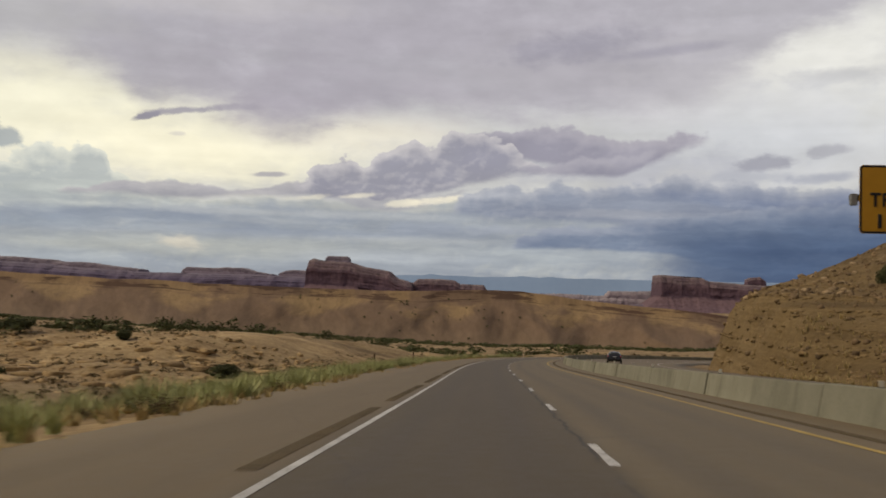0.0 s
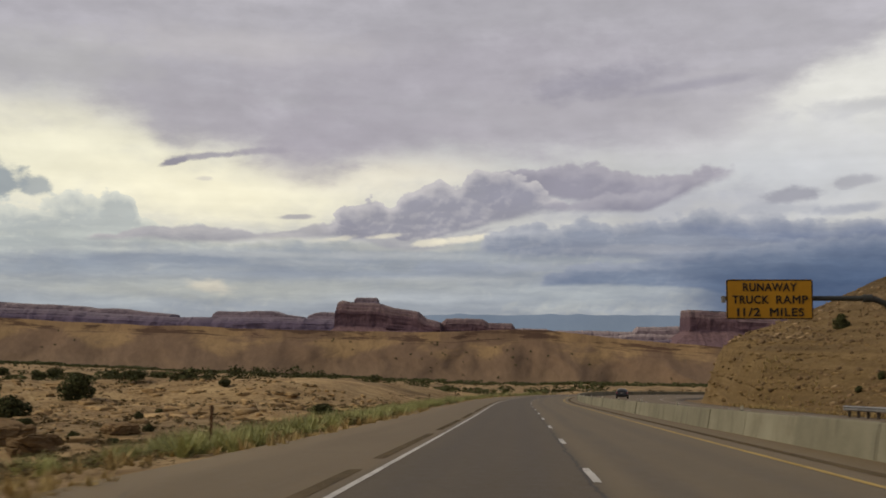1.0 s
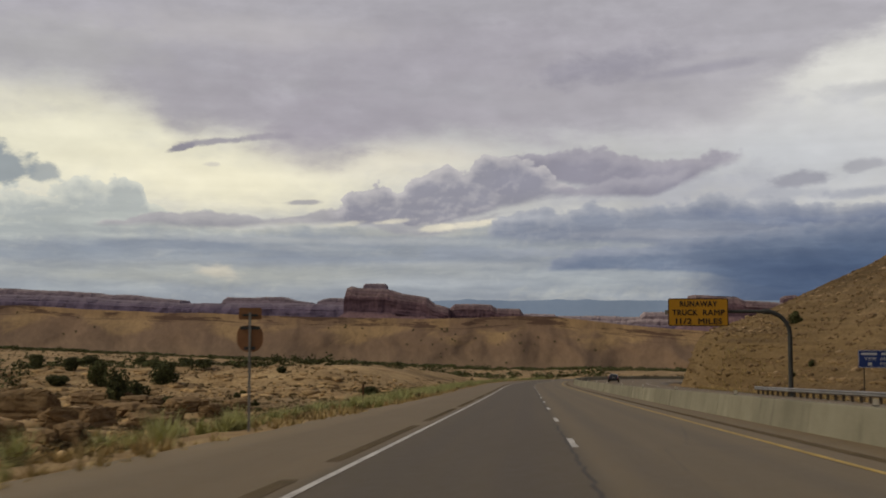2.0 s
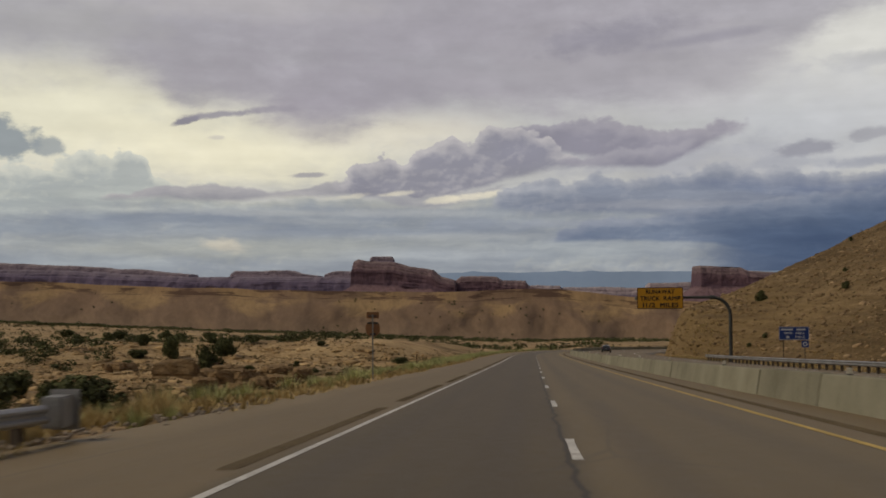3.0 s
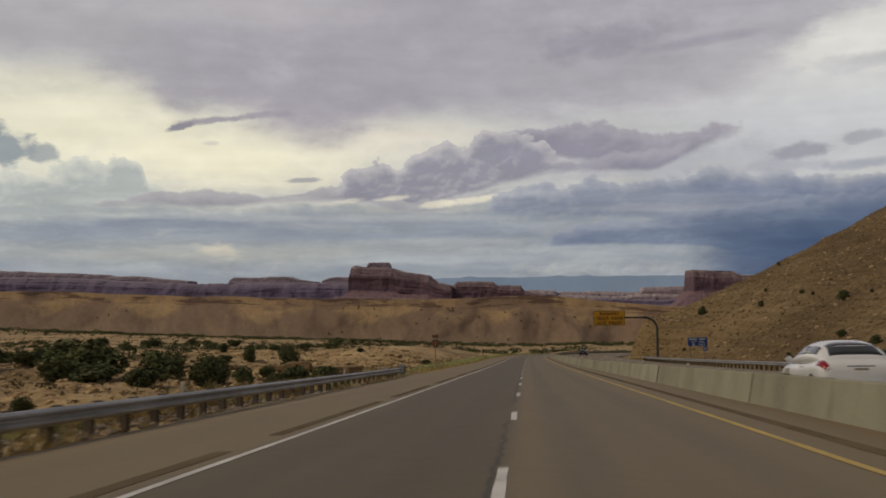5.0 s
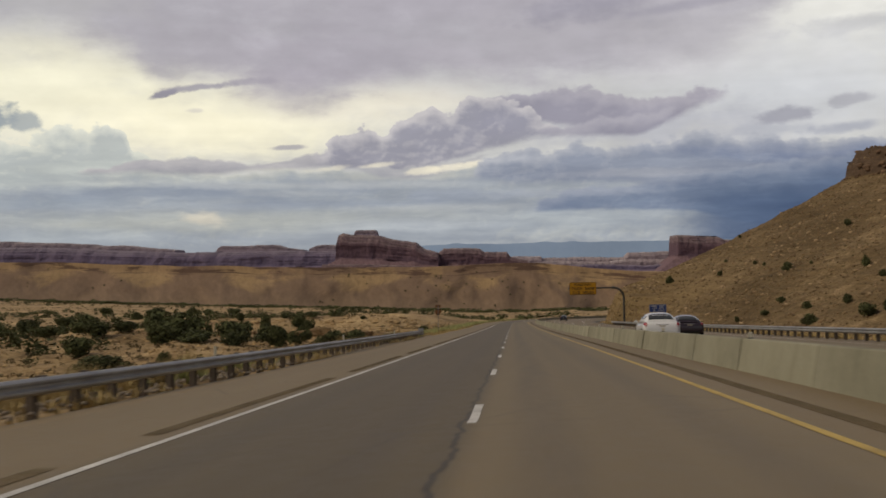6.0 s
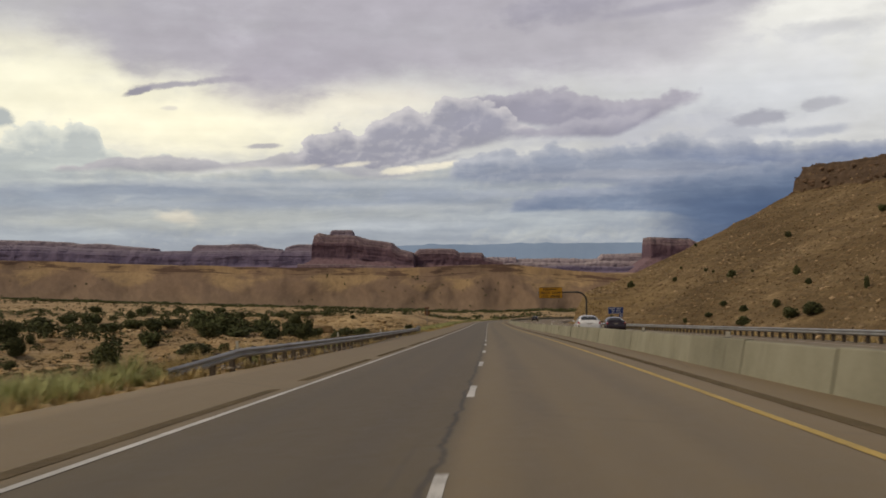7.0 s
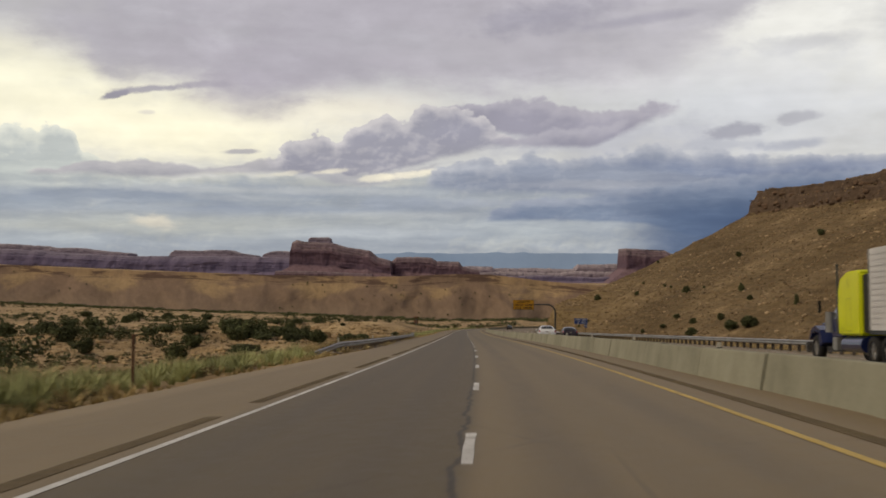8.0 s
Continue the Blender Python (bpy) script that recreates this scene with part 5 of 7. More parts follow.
# green and yellow verge
x, y = spread(4200, -14, 420, -8.6, -15.5, 1.25)
k = patchy(x, y, 5, 75, 0.10) | (((y < 60) | (y > 228)) & patchy(x, y, 5, 75, -0.12))
x, y = x[k], y[k]
wide = (0.5 + 1.0 * gen.random(len(x)) ** 2) * np.where((y < 62) | (y > 175), 1.15, 0.8)
scatter("sagebrush", SPRAYS, x, y, ground_height(x, y) - 0.05, wide * 0.9, wide * gen.uniform(0.45, 0.75, len(x)), SAGE, "soft grey-green sagebrush along the shoulder", "shrubs", 7)
x, y = spread(3600, -14, 420, -8.4, -22, 1.2)
k = patchy(x, y, 6, 79, 0.03)
x, y = x[k], y[k]
wide = 0.4 + 0.7 * gen.random(len(x)) ** 2
scatter("brown_brush", BRUSH, x, y, ground_height(x, y) - 0.05, wide, wide * 0.5, SCRUB, "brown dead brush among the sage", "shrubs", 27)
x, y = spread(9000, -14, 420, -7.6, -19, 1.5)
k = patchy(x, y, 5, 87, -0.05)
x, y = x[k], y[k]
wide = 0.22 + 0.36 * gen.random(len(x)) ** 2
scatter("dry_grass", TUFTS, x, y, ground_height(x, y) - 0.02, wide * 1.3, wide * gen.uniform(0.5, 1.0, len(x)), DRY, "dry yellow grass along the shoulder", "grass", 8)
x, y = spread(2200, 60, 172, -9.0, -17.0, 1.3)
k = patchy(x, y, 7, 93, -0.06)
x, y = x[k], y[k]
wide = 0.45 + 0.6 * gen.random(len(x)) ** 2
scatter("dry_grass", SPRAYS, x, y, ground_height(x, y) - 0.03, wide, wide * gen.uniform(0.7, 1.1, len(x)), DRY, "tall golden dry grass behind the guardrail", "grass", 31)
x, y = spread(2600, 62, 175, -7.6, -9.2)
wide = 0.05 + 0.14 * gen.random(len(x)) ** 2
scatter("roadside_gravel", RUBBLE, x, y, on_road(*off_road(x, y))[:, 2] - 0.02, wide, wide, GRAVEL, "loose grey gravel below the guardrail", "gravel", 9, 0.3)
# the hill
x = gen.uniform(24, 150, 16000)
y = gen.uniform(175, 405, 16000)
s_, l_ = off_road(x, y)
zz = surface_height(x, y)
k = (l_ > 24.5) & (zz > ground_height(x, y) + 0.05)
x, y, zz = x[k], y[k], zz[k]
wide = 0.2 + 0.75 * gen.random(len(x)) ** 4 + 0.12 * gen.random(len(x))
scatter("hill_rubble", RUBBLE, x, y, zz, wide, wide * 1.2, HILL_STONE, "brown rubble lying over the hillside", "stones", 10, 0.4)
x = gen.uniform(24, 150, 11000)
y = gen.uniform(175, 405, 11000)
s_, l_ = off_road(x, y)
zz = surface_height(x, y)
k = (l_ > 24.5) & (zz > ground_height(x, y) + 0.05) & patchy(x, y, 10, 91, 0.0)
x, y, zz = x[k], y[k], zz[k]
wide = 0.25 + 1.2 * gen.random(len(x)) ** 5
scatter("hill_rubble", RUBBLE, x, y, zz, wide, wide, PALE_STONE, "pale fallen stones scattered over the hillside", "stones", 30, 0.4)
x = gen.uniform(30, 150, 5200)
y = gen.uniform(150, 405, 5200)
s_, l_ = off_road(x, y)
zz = surface_height(x, y)
k = (l_ > 27) & ((y < 262) | (x > 44)) & patchy(x, y, 22, 76, -0.02)
x, y, zz = x[k], y[k], zz[k]
wide = 0.25 + 0.7 * gen.random(len(x)) ** 3
scatter("hill_scrub", SHRUBS, x, y, zz - 0.04, wide, wide * 0.62, SCRUB, "low dry scrub dotted over the hillside", "shrubs", 11)
x, y = spread(2600, -10, 330, 21.0, 30)
wide = 0.3 + 0.4 * gen.random(len(x))
scatter("dry_grass", TUFTS, x, y, surface_height(x, y) - 0.02, wide, wide, DRY, "dry grass at the foot of the hill", "grass", 12)
x = gen.uniform(85, 240, 9000)
y = gen.uniform(230, 430, 9000)
top = hill_height(x, y)
slope = np.hypot(hill_height(x + 1.5, y) - top, hill_height(x, y + 1.5) - top)
k = (top > 20.5) & (slope > 1.6)
x, y, top = x[k][:700], y[k][:700], top[k][:700]
wide = 0.8 + 2.6 * gen.random(len(x)) ** 2
CAP_STONE = island(surface("dark_cap_rock", [(0.3, (0.085, 0.052, 0.034)), (0.5, (0.14, 0.088, 0.055)), (0.72, (0.21, 0.14, 0.085))], 0.5, 0.95, 0.5, 8), 0.6, 1.3)
scatter("cap_rock_blocks", STONES, x, y, top, wide, wide, CAP_STONE, "dark broken cap rock along the hilltop", "stones", 21, 0.15)
# ledges of the road cut
x = gen.uniform(24, 48, 14000)
y = gen.uniform(255, 385, 14000)
s_, l_ = off_road(x, y)
top = surface_height(x, y)
bed = top / 1.5 + 0.35 * fbm(x / 9, y / 9, 2, 85)
k = (l_ > 23.5) & (l_ < 38) & (top > ground_height(x, y) + 0.6) & (bed - np.floor(bed) < 0.42)
x, y, top = x[k], y[k], top[k]
wide = 0.3 + 1.2 * gen.random(len(x)) ** 4
scatter("cut_ledges", SLABS, x, y, top - 0.06, wide * 0.8, wide * 0.8, CUT_STONE, "broken level ledges of tan rock in the road cut", "stones", 23, 0.1)
x = gen.uniform(40, 150, 9000)
y = gen.uniform(160, 400, 9000)
top = surface_height(x, y)
k = patchy(x, y, 14, 86, 0.1) & (top > ground_height(x, y))
x, y, top = x[k], y[k], top[k]
wide = 0.3 + 0.35 * gen.random(len(x))
scatter("dry_grass", TUFTS, x, y, top - 0.03, wide, wide * 0.6, HILL_GRASS, "pale dry grass in patches over the hillside", "grass", 24)
# brush lines at the foot of the escarpment and trees on its slopes
a = gen.uniform(-0.5, 0.45, 2000)
dist = 1120 + 60 * fbm(a * 9, a * 0, 3, 77) + gen.normal(0, 40, 2000)
x, y = dist * np.tan(a), dist
wide = gen.uniform(3, 9, 2000)
scatter("far_brush", FAR_BUSHES, x, y, ground_height(x, y) - 0.3, wide, wide * 0.42, LEAF, "dark line of brush below the far escarpment", "shrubs", 13)
x = gen.uniform(-640, -40, 2600)
y = gen.uniform(340, 1120, 2600)
k = patchy(x, y, 60, 89, 0.0)
x, y = x[k], y[k]
wide = 2.0 + 3.4 * gen.random(len(x)) ** 2
scatter("far_brush", FAR_BUSHES, x, y, ground_height(x, y) - 0.2, wide, wide * 0.6, LEAF, "dark bushes scattered over the far flat", "shrubs", 29)
x = gen.uniform(-420, 30, 420)
y = 560 + 0.55 * (x + 420) * 0 + gen.normal(0, 40, 420) - 0.25 * x
wide = gen.uniform(2.5, 6, 420)
scatter("far_brush", FAR_BUSHES, x, y, ground_height(x, y) - 0.2, wide, wide * 0.55, LEAF, "dark line of brush along a far wash", "shrubs", 14)

# lone trees on the slope of the escarpment
a = gen.uniform(-0.4, 0.25, 260)
near = fbm(a * 14, a * 0, 3, 78) + gen.uniform(-0.08, 0.08, 260) > 0.11
a = a[near]
ridge_ob = bpy.data.objects["ridge"].data
rc = np.empty(len(ridge_ob.vertices) * 3, np.float32)
ridge_ob.vertices.foreach_get("co", rc)
rc = rc.reshape(40, 560, 3)
col, row = ((a + 0.62) / 1.24 * 559).astype(int), gen.integers(3, 30, len(a))
spot = rc[row, col]
wide = gen.uniform(1.6, 3.6, len(a))
scatter("slope_trees", BUSHES, spot[:, 0], spot[:, 1], spot[:, 2] - 0.3, wide, wide * 1.0, LEAF, "scattered dark trees on the far slope", "shrubs", 22)

JUNIPERS = []


def juniper(k):
    """A dense round juniper: short trunk, limbs, crown of small clumps."""
    r = random.Random(100 + k)
    base = thing("juniper", "dark green juniper bush on the desert floor", "tree", "junipers")
    bm = bmesh.new()
    tube(bm, (0, 0, -0.06), (0.02, 0.01, 0.4), 0.05, 0.03, 8)
    for j in range(5):
        a = j * 1.26 + r.uniform(-0.3, 0.3)
        tube(bm, (0, 0, 0.1 + 0.05 * j), (0.26 * math.cos(a), 0.26 * math.sin(a), 0.42 + 0.06 * j), 0.025, 0.01, 6)
    part("trunk", bm, BARK, base)
    v, f = leaf_ball(r, 2400, 12 + k, 0.046)
    part("crown", face_mesh("crown", v, f), LEAF, base)
    return base


for k in range(5):
    JUNIPERS.append(juniper(k))
used = set()


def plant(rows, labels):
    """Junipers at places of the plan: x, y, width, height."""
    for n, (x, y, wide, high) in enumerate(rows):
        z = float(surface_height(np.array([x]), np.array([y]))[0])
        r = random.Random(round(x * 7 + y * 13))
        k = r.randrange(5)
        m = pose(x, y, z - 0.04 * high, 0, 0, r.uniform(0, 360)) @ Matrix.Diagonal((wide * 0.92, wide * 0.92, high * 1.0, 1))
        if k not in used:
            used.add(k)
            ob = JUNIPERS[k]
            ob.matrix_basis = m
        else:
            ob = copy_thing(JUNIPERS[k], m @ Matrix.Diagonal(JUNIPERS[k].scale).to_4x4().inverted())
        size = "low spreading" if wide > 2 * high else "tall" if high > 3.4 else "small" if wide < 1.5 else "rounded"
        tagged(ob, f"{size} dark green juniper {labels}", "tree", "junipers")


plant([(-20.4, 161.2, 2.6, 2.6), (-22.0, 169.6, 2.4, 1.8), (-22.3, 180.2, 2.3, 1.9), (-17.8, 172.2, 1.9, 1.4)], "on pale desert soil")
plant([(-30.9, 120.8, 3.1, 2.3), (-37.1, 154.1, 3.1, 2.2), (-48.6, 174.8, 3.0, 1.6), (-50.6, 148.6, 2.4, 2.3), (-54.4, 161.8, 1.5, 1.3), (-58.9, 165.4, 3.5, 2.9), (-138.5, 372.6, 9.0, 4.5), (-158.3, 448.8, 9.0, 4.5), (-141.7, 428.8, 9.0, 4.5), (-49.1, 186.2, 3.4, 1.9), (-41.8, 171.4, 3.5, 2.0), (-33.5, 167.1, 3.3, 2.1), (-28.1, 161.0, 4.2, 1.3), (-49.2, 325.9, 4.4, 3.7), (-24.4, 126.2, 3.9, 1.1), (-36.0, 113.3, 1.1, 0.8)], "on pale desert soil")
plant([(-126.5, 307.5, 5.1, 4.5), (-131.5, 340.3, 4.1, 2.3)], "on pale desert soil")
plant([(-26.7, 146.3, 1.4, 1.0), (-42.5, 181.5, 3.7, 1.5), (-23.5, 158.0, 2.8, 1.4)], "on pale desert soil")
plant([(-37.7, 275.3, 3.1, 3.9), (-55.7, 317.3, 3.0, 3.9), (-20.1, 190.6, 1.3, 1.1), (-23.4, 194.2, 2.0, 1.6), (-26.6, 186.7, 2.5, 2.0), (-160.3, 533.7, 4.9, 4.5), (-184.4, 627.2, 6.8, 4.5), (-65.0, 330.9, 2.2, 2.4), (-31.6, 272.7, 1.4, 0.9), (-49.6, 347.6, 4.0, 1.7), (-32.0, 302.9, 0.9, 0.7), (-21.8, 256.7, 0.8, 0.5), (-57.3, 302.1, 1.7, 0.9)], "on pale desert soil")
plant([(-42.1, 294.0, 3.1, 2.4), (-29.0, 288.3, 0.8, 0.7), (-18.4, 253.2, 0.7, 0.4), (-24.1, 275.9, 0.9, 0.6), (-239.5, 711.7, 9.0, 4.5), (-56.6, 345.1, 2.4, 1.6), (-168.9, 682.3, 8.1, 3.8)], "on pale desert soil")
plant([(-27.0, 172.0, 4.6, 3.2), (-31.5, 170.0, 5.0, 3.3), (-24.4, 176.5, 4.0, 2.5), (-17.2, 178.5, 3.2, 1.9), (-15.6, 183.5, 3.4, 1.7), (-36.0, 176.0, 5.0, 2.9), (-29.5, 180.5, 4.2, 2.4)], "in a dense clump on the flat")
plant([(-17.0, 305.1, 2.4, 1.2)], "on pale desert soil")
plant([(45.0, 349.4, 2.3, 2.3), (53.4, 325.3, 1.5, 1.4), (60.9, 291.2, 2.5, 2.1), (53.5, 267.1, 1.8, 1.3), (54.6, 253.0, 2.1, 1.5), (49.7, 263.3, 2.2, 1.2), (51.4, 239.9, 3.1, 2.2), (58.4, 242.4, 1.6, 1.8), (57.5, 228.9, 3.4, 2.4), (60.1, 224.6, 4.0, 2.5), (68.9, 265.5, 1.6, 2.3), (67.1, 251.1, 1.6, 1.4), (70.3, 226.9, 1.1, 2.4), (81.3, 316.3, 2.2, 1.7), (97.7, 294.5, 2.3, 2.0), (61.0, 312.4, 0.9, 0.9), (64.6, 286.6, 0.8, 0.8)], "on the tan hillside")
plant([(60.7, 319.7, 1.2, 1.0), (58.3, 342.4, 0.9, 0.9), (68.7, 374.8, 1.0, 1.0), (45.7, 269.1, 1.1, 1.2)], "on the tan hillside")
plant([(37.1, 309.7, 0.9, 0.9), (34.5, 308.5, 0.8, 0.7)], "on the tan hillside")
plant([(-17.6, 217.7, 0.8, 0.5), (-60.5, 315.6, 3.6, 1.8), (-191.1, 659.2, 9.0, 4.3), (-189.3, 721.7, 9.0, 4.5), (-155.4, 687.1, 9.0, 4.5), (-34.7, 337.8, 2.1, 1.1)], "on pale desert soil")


# ---- sandstone blocks of the low ledge by the road ----
def boulder(k):
    """A worn block with level bedding cracks, of unit size, sunk a little into the soil."""
    r = random.Random(300 + k)
    bm = bmesh.new()
    bmesh.ops.create_cube(bm, size=1.0)
    bmesh.ops.subdivide_edges(bm, edges=bm.edges, cuts=13, use_grid_fill=True)
    co = np.array([v.co for v in bm.verts])
    length = np.linalg.norm(co, axis=1)
    co = co * (0.62 + 0.38 * 0.62 / length)[:, None]
    lump = fbm(co[:, 0] * 2.1 + co[:, 2] + k * 3, co[:, 1] * 2.1 - co[:, 2] * 0.7, 4, 90 + k)
    beds = np.abs(((co[:, 2] + 0.08 * lump) * 3.1) % 1.0 - 0.5)
    split = np.abs(fbm(co[:, 0] * 1.7 + 0.6 * co[:, 2] + 9 * k, co[:, 1] * 1.7 + 0.5 * co[:, 2], 2, 96 + k))
    chip = fbm(co[:, 0] * 6 + co[:, 1] * 2, co[:, 2] * 6 + co[:, 1] * 5, 3, 97 + k)
    co = co * (1 + 0.75 * lump + 0.22 * chip - 0.10 * step(beds, 0.40, 0.5) - 0.30 * (1 - step(split, 0.0, 0.045)))[:, None]
    for v, p in zip(bm.verts, co):
        v.co = (p[0], p[1] * 0.8, p[2] + 0.32)
    base = part("sandstone_boulder", bm, ROCK)
    return base


def set_blocks(rows):
    """Blocks at places of the plan: x, y, width, height."""
    made = [boulder(k) for k in range(5)]
    for n, (x, y, wide, high) in enumerate(rows):
        z = float(ground_height(np.array([x]), np.array([y]))[0])
        m = pose(x, y, z - 0.08 * high, 0, 0, 37.0 * n) @ Matrix.Diagonal((wide, wide * 0.9, high * 1.15, 1))
        if n < 5:
            ob = made[n]
            ob.matrix_basis = m
        else:
            ob = copy_thing(made[n % 5], m @ Matrix.Diagonal(made[n % 5].scale).to_4x4().inverted())
        size = "large" if wide > 2.2 else "low flat" if wide > 2 * high else "small"
        tagged(ob, f"{size} weathered tan sandstone block on the desert floor", "boulder", "sandstone blocks of the ledge")


set_blocks([(-28.9, 236.6, 3.4, 1.9), (-21.4, 224.2, 2.1, 1.0), (-20.3, 225.1, 2.4, 1.2), (-15.2, 210.3, 1.8, 0.9), (-26.3, 247.4, 4.2, 1.3), (-16.9, 224.2, 2.0, 0.8), (-23.4, 251.9, 2.9, 1.1), (-51.5, 283.0, 3.8, 1.5), (-41.4, 277.5, 4.1, 1.4), (-17.0, 212.1, 1.4, 0.7), (-38.4, 276.8, 3.5, 1.0), (-20.6, 249.0, 2.1, 0.8), (-22.0, 243.2, 2.0, 0.8), (-34.9, 266.2, 3.1, 1.3), (-34.1, 272.7, 3.9, 1.1), (-20.0, 215.0, 1.5, 0.9), (-25.3, 273.8, 2.2, 0.8)])


# ---- guardrails ----
STEEL = surface("galvanised_steel", [(0.3, (0.30, 0.30, 0.30)), (0.7, (0.48, 0.48, 0.47))], 2.0, 0.5, 0.1, 9, metal=0.75)
POST = varied(surface("weathered_wood_post", [(0.3, (0.070, 0.056, 0.042)), (0.7, (0.150, 0.122, 0.095))], 4, 0.95, 0.4, 6, (1, 1, 0.25)), 0.8, 1.2)
RUST = surface("rusted_steel", [(0.3, (0.09, 0.045, 0.025)), (0.7, (0.17, 0.085, 0.045))], 6, 0.85, 0.3)
DARK_STEEL = surface("dark_weathered_steel", [(0.3, (0.045, 0.05, 0.05)), (0.7, (0.085, 0.09, 0.085))], 2, 0.6, 0.2, 8, metal=0.3)
REFLECT = surface("white_reflector", [(0.3, (0.62, 0.58, 0.46)), (0.7, (0.76, 0.72, 0.60))], 8, 0.4, 0)
BEAM = [(0.0, 0.71), (0.035, 0.70), (0.082, 0.655), (0.082, 0.62), (0.02, 0.575), (0.02, 0.54), (0.082, 0.495), (0.082, 0.46), (0.035, 0.415), (0.0, 0.405),
        (-0.012, 0.415), (0.022, 0.43), (0.066, 0.468), (0.066, 0.488), (0.006, 0.535), (0.006, 0.58), (0.066, 0.627), (0.066, 0.648), (0.022, 0.688), (-0.012, 0.70)]


def guardrail(s0, s1, lat, face, label, sink=False, flare=0.0, spacing=1.905, low=0.0):
    """A steel W-beam rail on posts beside the road; face 1 looks to the right of the lane line."""
    rail = thing("guardrail", label, "guardrail")
    ss = np.arange(s0, s1 + 0.01, 0.95)

    def place(s):
        near = np.clip((s0 + 13 - s) / 13, 0, 1)
        l = np.interp(s, [s0, s0 + 30, s1], [lat[0], lat[1], lat[2]]) - face * flare * near**2
        drop = 0.40 * np.clip((s0 + 6 - s) / 6, 0, 1) if sink else 0 * s
        q = on_road(s, l)
        q[:, 2] -= low
        return q, drop

    q, drop = place(ss)
    q[:, 2] -= drop
    nx, ny = np.interp(ss, RS, TY) * face, -np.interp(ss, RS, TX) * face
    part("beam", sweep(bmesh.new(), BEAM, q, list(zip(nx, ny))), STEEL, rail, "grey galvanised W-beam rail")
    bm = box(bmesh.new(), (0.16, 0.20, 1.15), (0, 0, 0.07), 0.012)
    post_mesh = bpy.data.meshes.new("post")
    bm.to_mesh(post_mesh)
    bm.free()
    post_mesh.materials.append(POST)
    bm = box(bmesh.new(), (0.17, 0.15, 0.34), (0, 0, 0), 0.01)
    block_mesh = bpy.data.meshes.new("spacer_block")
    bm.to_mesh(block_mesh)
    bm.free()
    block_mesh.materials.append(POST)
    for n, s in enumerate(np.arange(s0 + (2.2 if sink else 0.9), s1 - 0.4, spacing)):
        p, drop = place(np.array([s]))
        p = p[0]
        head = math.degrees(math.atan2(float(np.interp(s, RS, TY)), float(np.interp(s, RS, TX)))) - 90
        side = Vector((math.cos(radians(head)), math.sin(radians(head)), 0)) * face
        lean = random.Random(n).uniform(-1.5, 1.5)
        o = new("post", post_mesh)
        o.parent, o.matrix_basis = rail, pose(*(Vector(p) - side * 0.27 - Vector((0, 0, float(drop[0])))), lean, 0, head)
        b = new("spacer_block", block_mesh)
        b.parent, b.matrix_basis = rail, pose(*(Vector(p) - side * 0.085 + Vector((0, 0, 0.56 - float(drop[0])))), 0, 0, head)
    return rail


left_rail = guardrail(57.2, 159.0, (-7.75, -7.55, -8.15), 1, "galvanised steel guardrail on wooden posts along the shoulder", sink=True, flare=0.9, low=0.10)
tip = on_road(159.0, -8.15, -0.10)
bm = box(bmesh.new(), (0.36, 0.55, 0.50), (0.02, 0.28, 0.57), 0.03)
box(bm, (0.50, 0.05, 0.66), (0.02, 0.58, 0.57), 0.015)
head_part = part("impact_head", bm, STEEL, left_rail, "grey boxed impact terminal")
head_part.matrix_basis = pose(*tip)
right_rail = guardrail(-40.0, 272.0, (19.4, 19.4, 19.4), -1, "galvanised steel guardrail on posts along the far carriageway")
for s in (63, 87, 111, 135):
    p = on_road(s, -8.02, -0.10)
    o = part("marker_tab", box(bmesh.new(), (0.09, 0.03, 0.30), (0, 0, 0.80), 0.008), REFLECT, left_rail, "white reflector tab")
    o.matrix_basis = pose(*p)
for n, s in enumerate(range(-18, 330, 14)):
    base = thing("barrier_reflector", "small white reflector tab on top of the barrier", "reflector", "barrier reflectors")
    base.matrix_basis = pose(*on_road(s, 5.64, 0.69))
    part("tab", box(bmesh.new(), (0.10, 0.025, 0.13), (0, 0, 0.075), 0.006), REFLECT, base)
    part("foot", box(bmesh.new(), (0.12, 0.08, 0.02), (0, 0, 0.01), 0.004), DARK_STEEL, base)


# ---- rumble strips ----
def rumble(s0, s1, lat, width):
    """Milled grooves across the shoulder, as a worn dark strip."""
    bm = bmesh.new()
    for s in np.arange(s0, s1, 0.34):
        q = on_road(np.array([s, s, s + 0.2, s + 0.2]), lat + np.array([-1, 1, 1, -1]) * width / 2 * random.uniform(0.94, 1.0), 0.008)
        f = bm.faces.new([bm.verts.new(p) for p in q])
        top = bmesh.ops.extrude_face_region(bm, geom=[f])["geom"]
        bmesh.ops.translate(bm, verts=[v for v in top if isinstance(v, bmesh.types.BMVert)], vec=(0, 0, -0.006))
    part("rumble_strip", bm, RUMBLE, road)
    stripe("rumble_strip", s0 - 0.2, s1 + 0.2, lat, width * 0.98, RUMBLE_BASE, up=0.004, by=0.6, ragged=0.06)


RUMBLE_BASE = surface("worn_rumble_asphalt", [(0.3, (0.142, 0.106, 0.052)), (0.7, (0.195, 0.147, 0.080))], 3, 0.9, 0.4)
for k in range(-2, 25):
    rumble(1.7 + 17.0 * k, 1.7 + 17.0 * k + 13.5, -4.05, 0.26)
    rumble(-4 + 17.0 * k, -4 + 17.0 * k + 16.7, 4.42, 0.24)

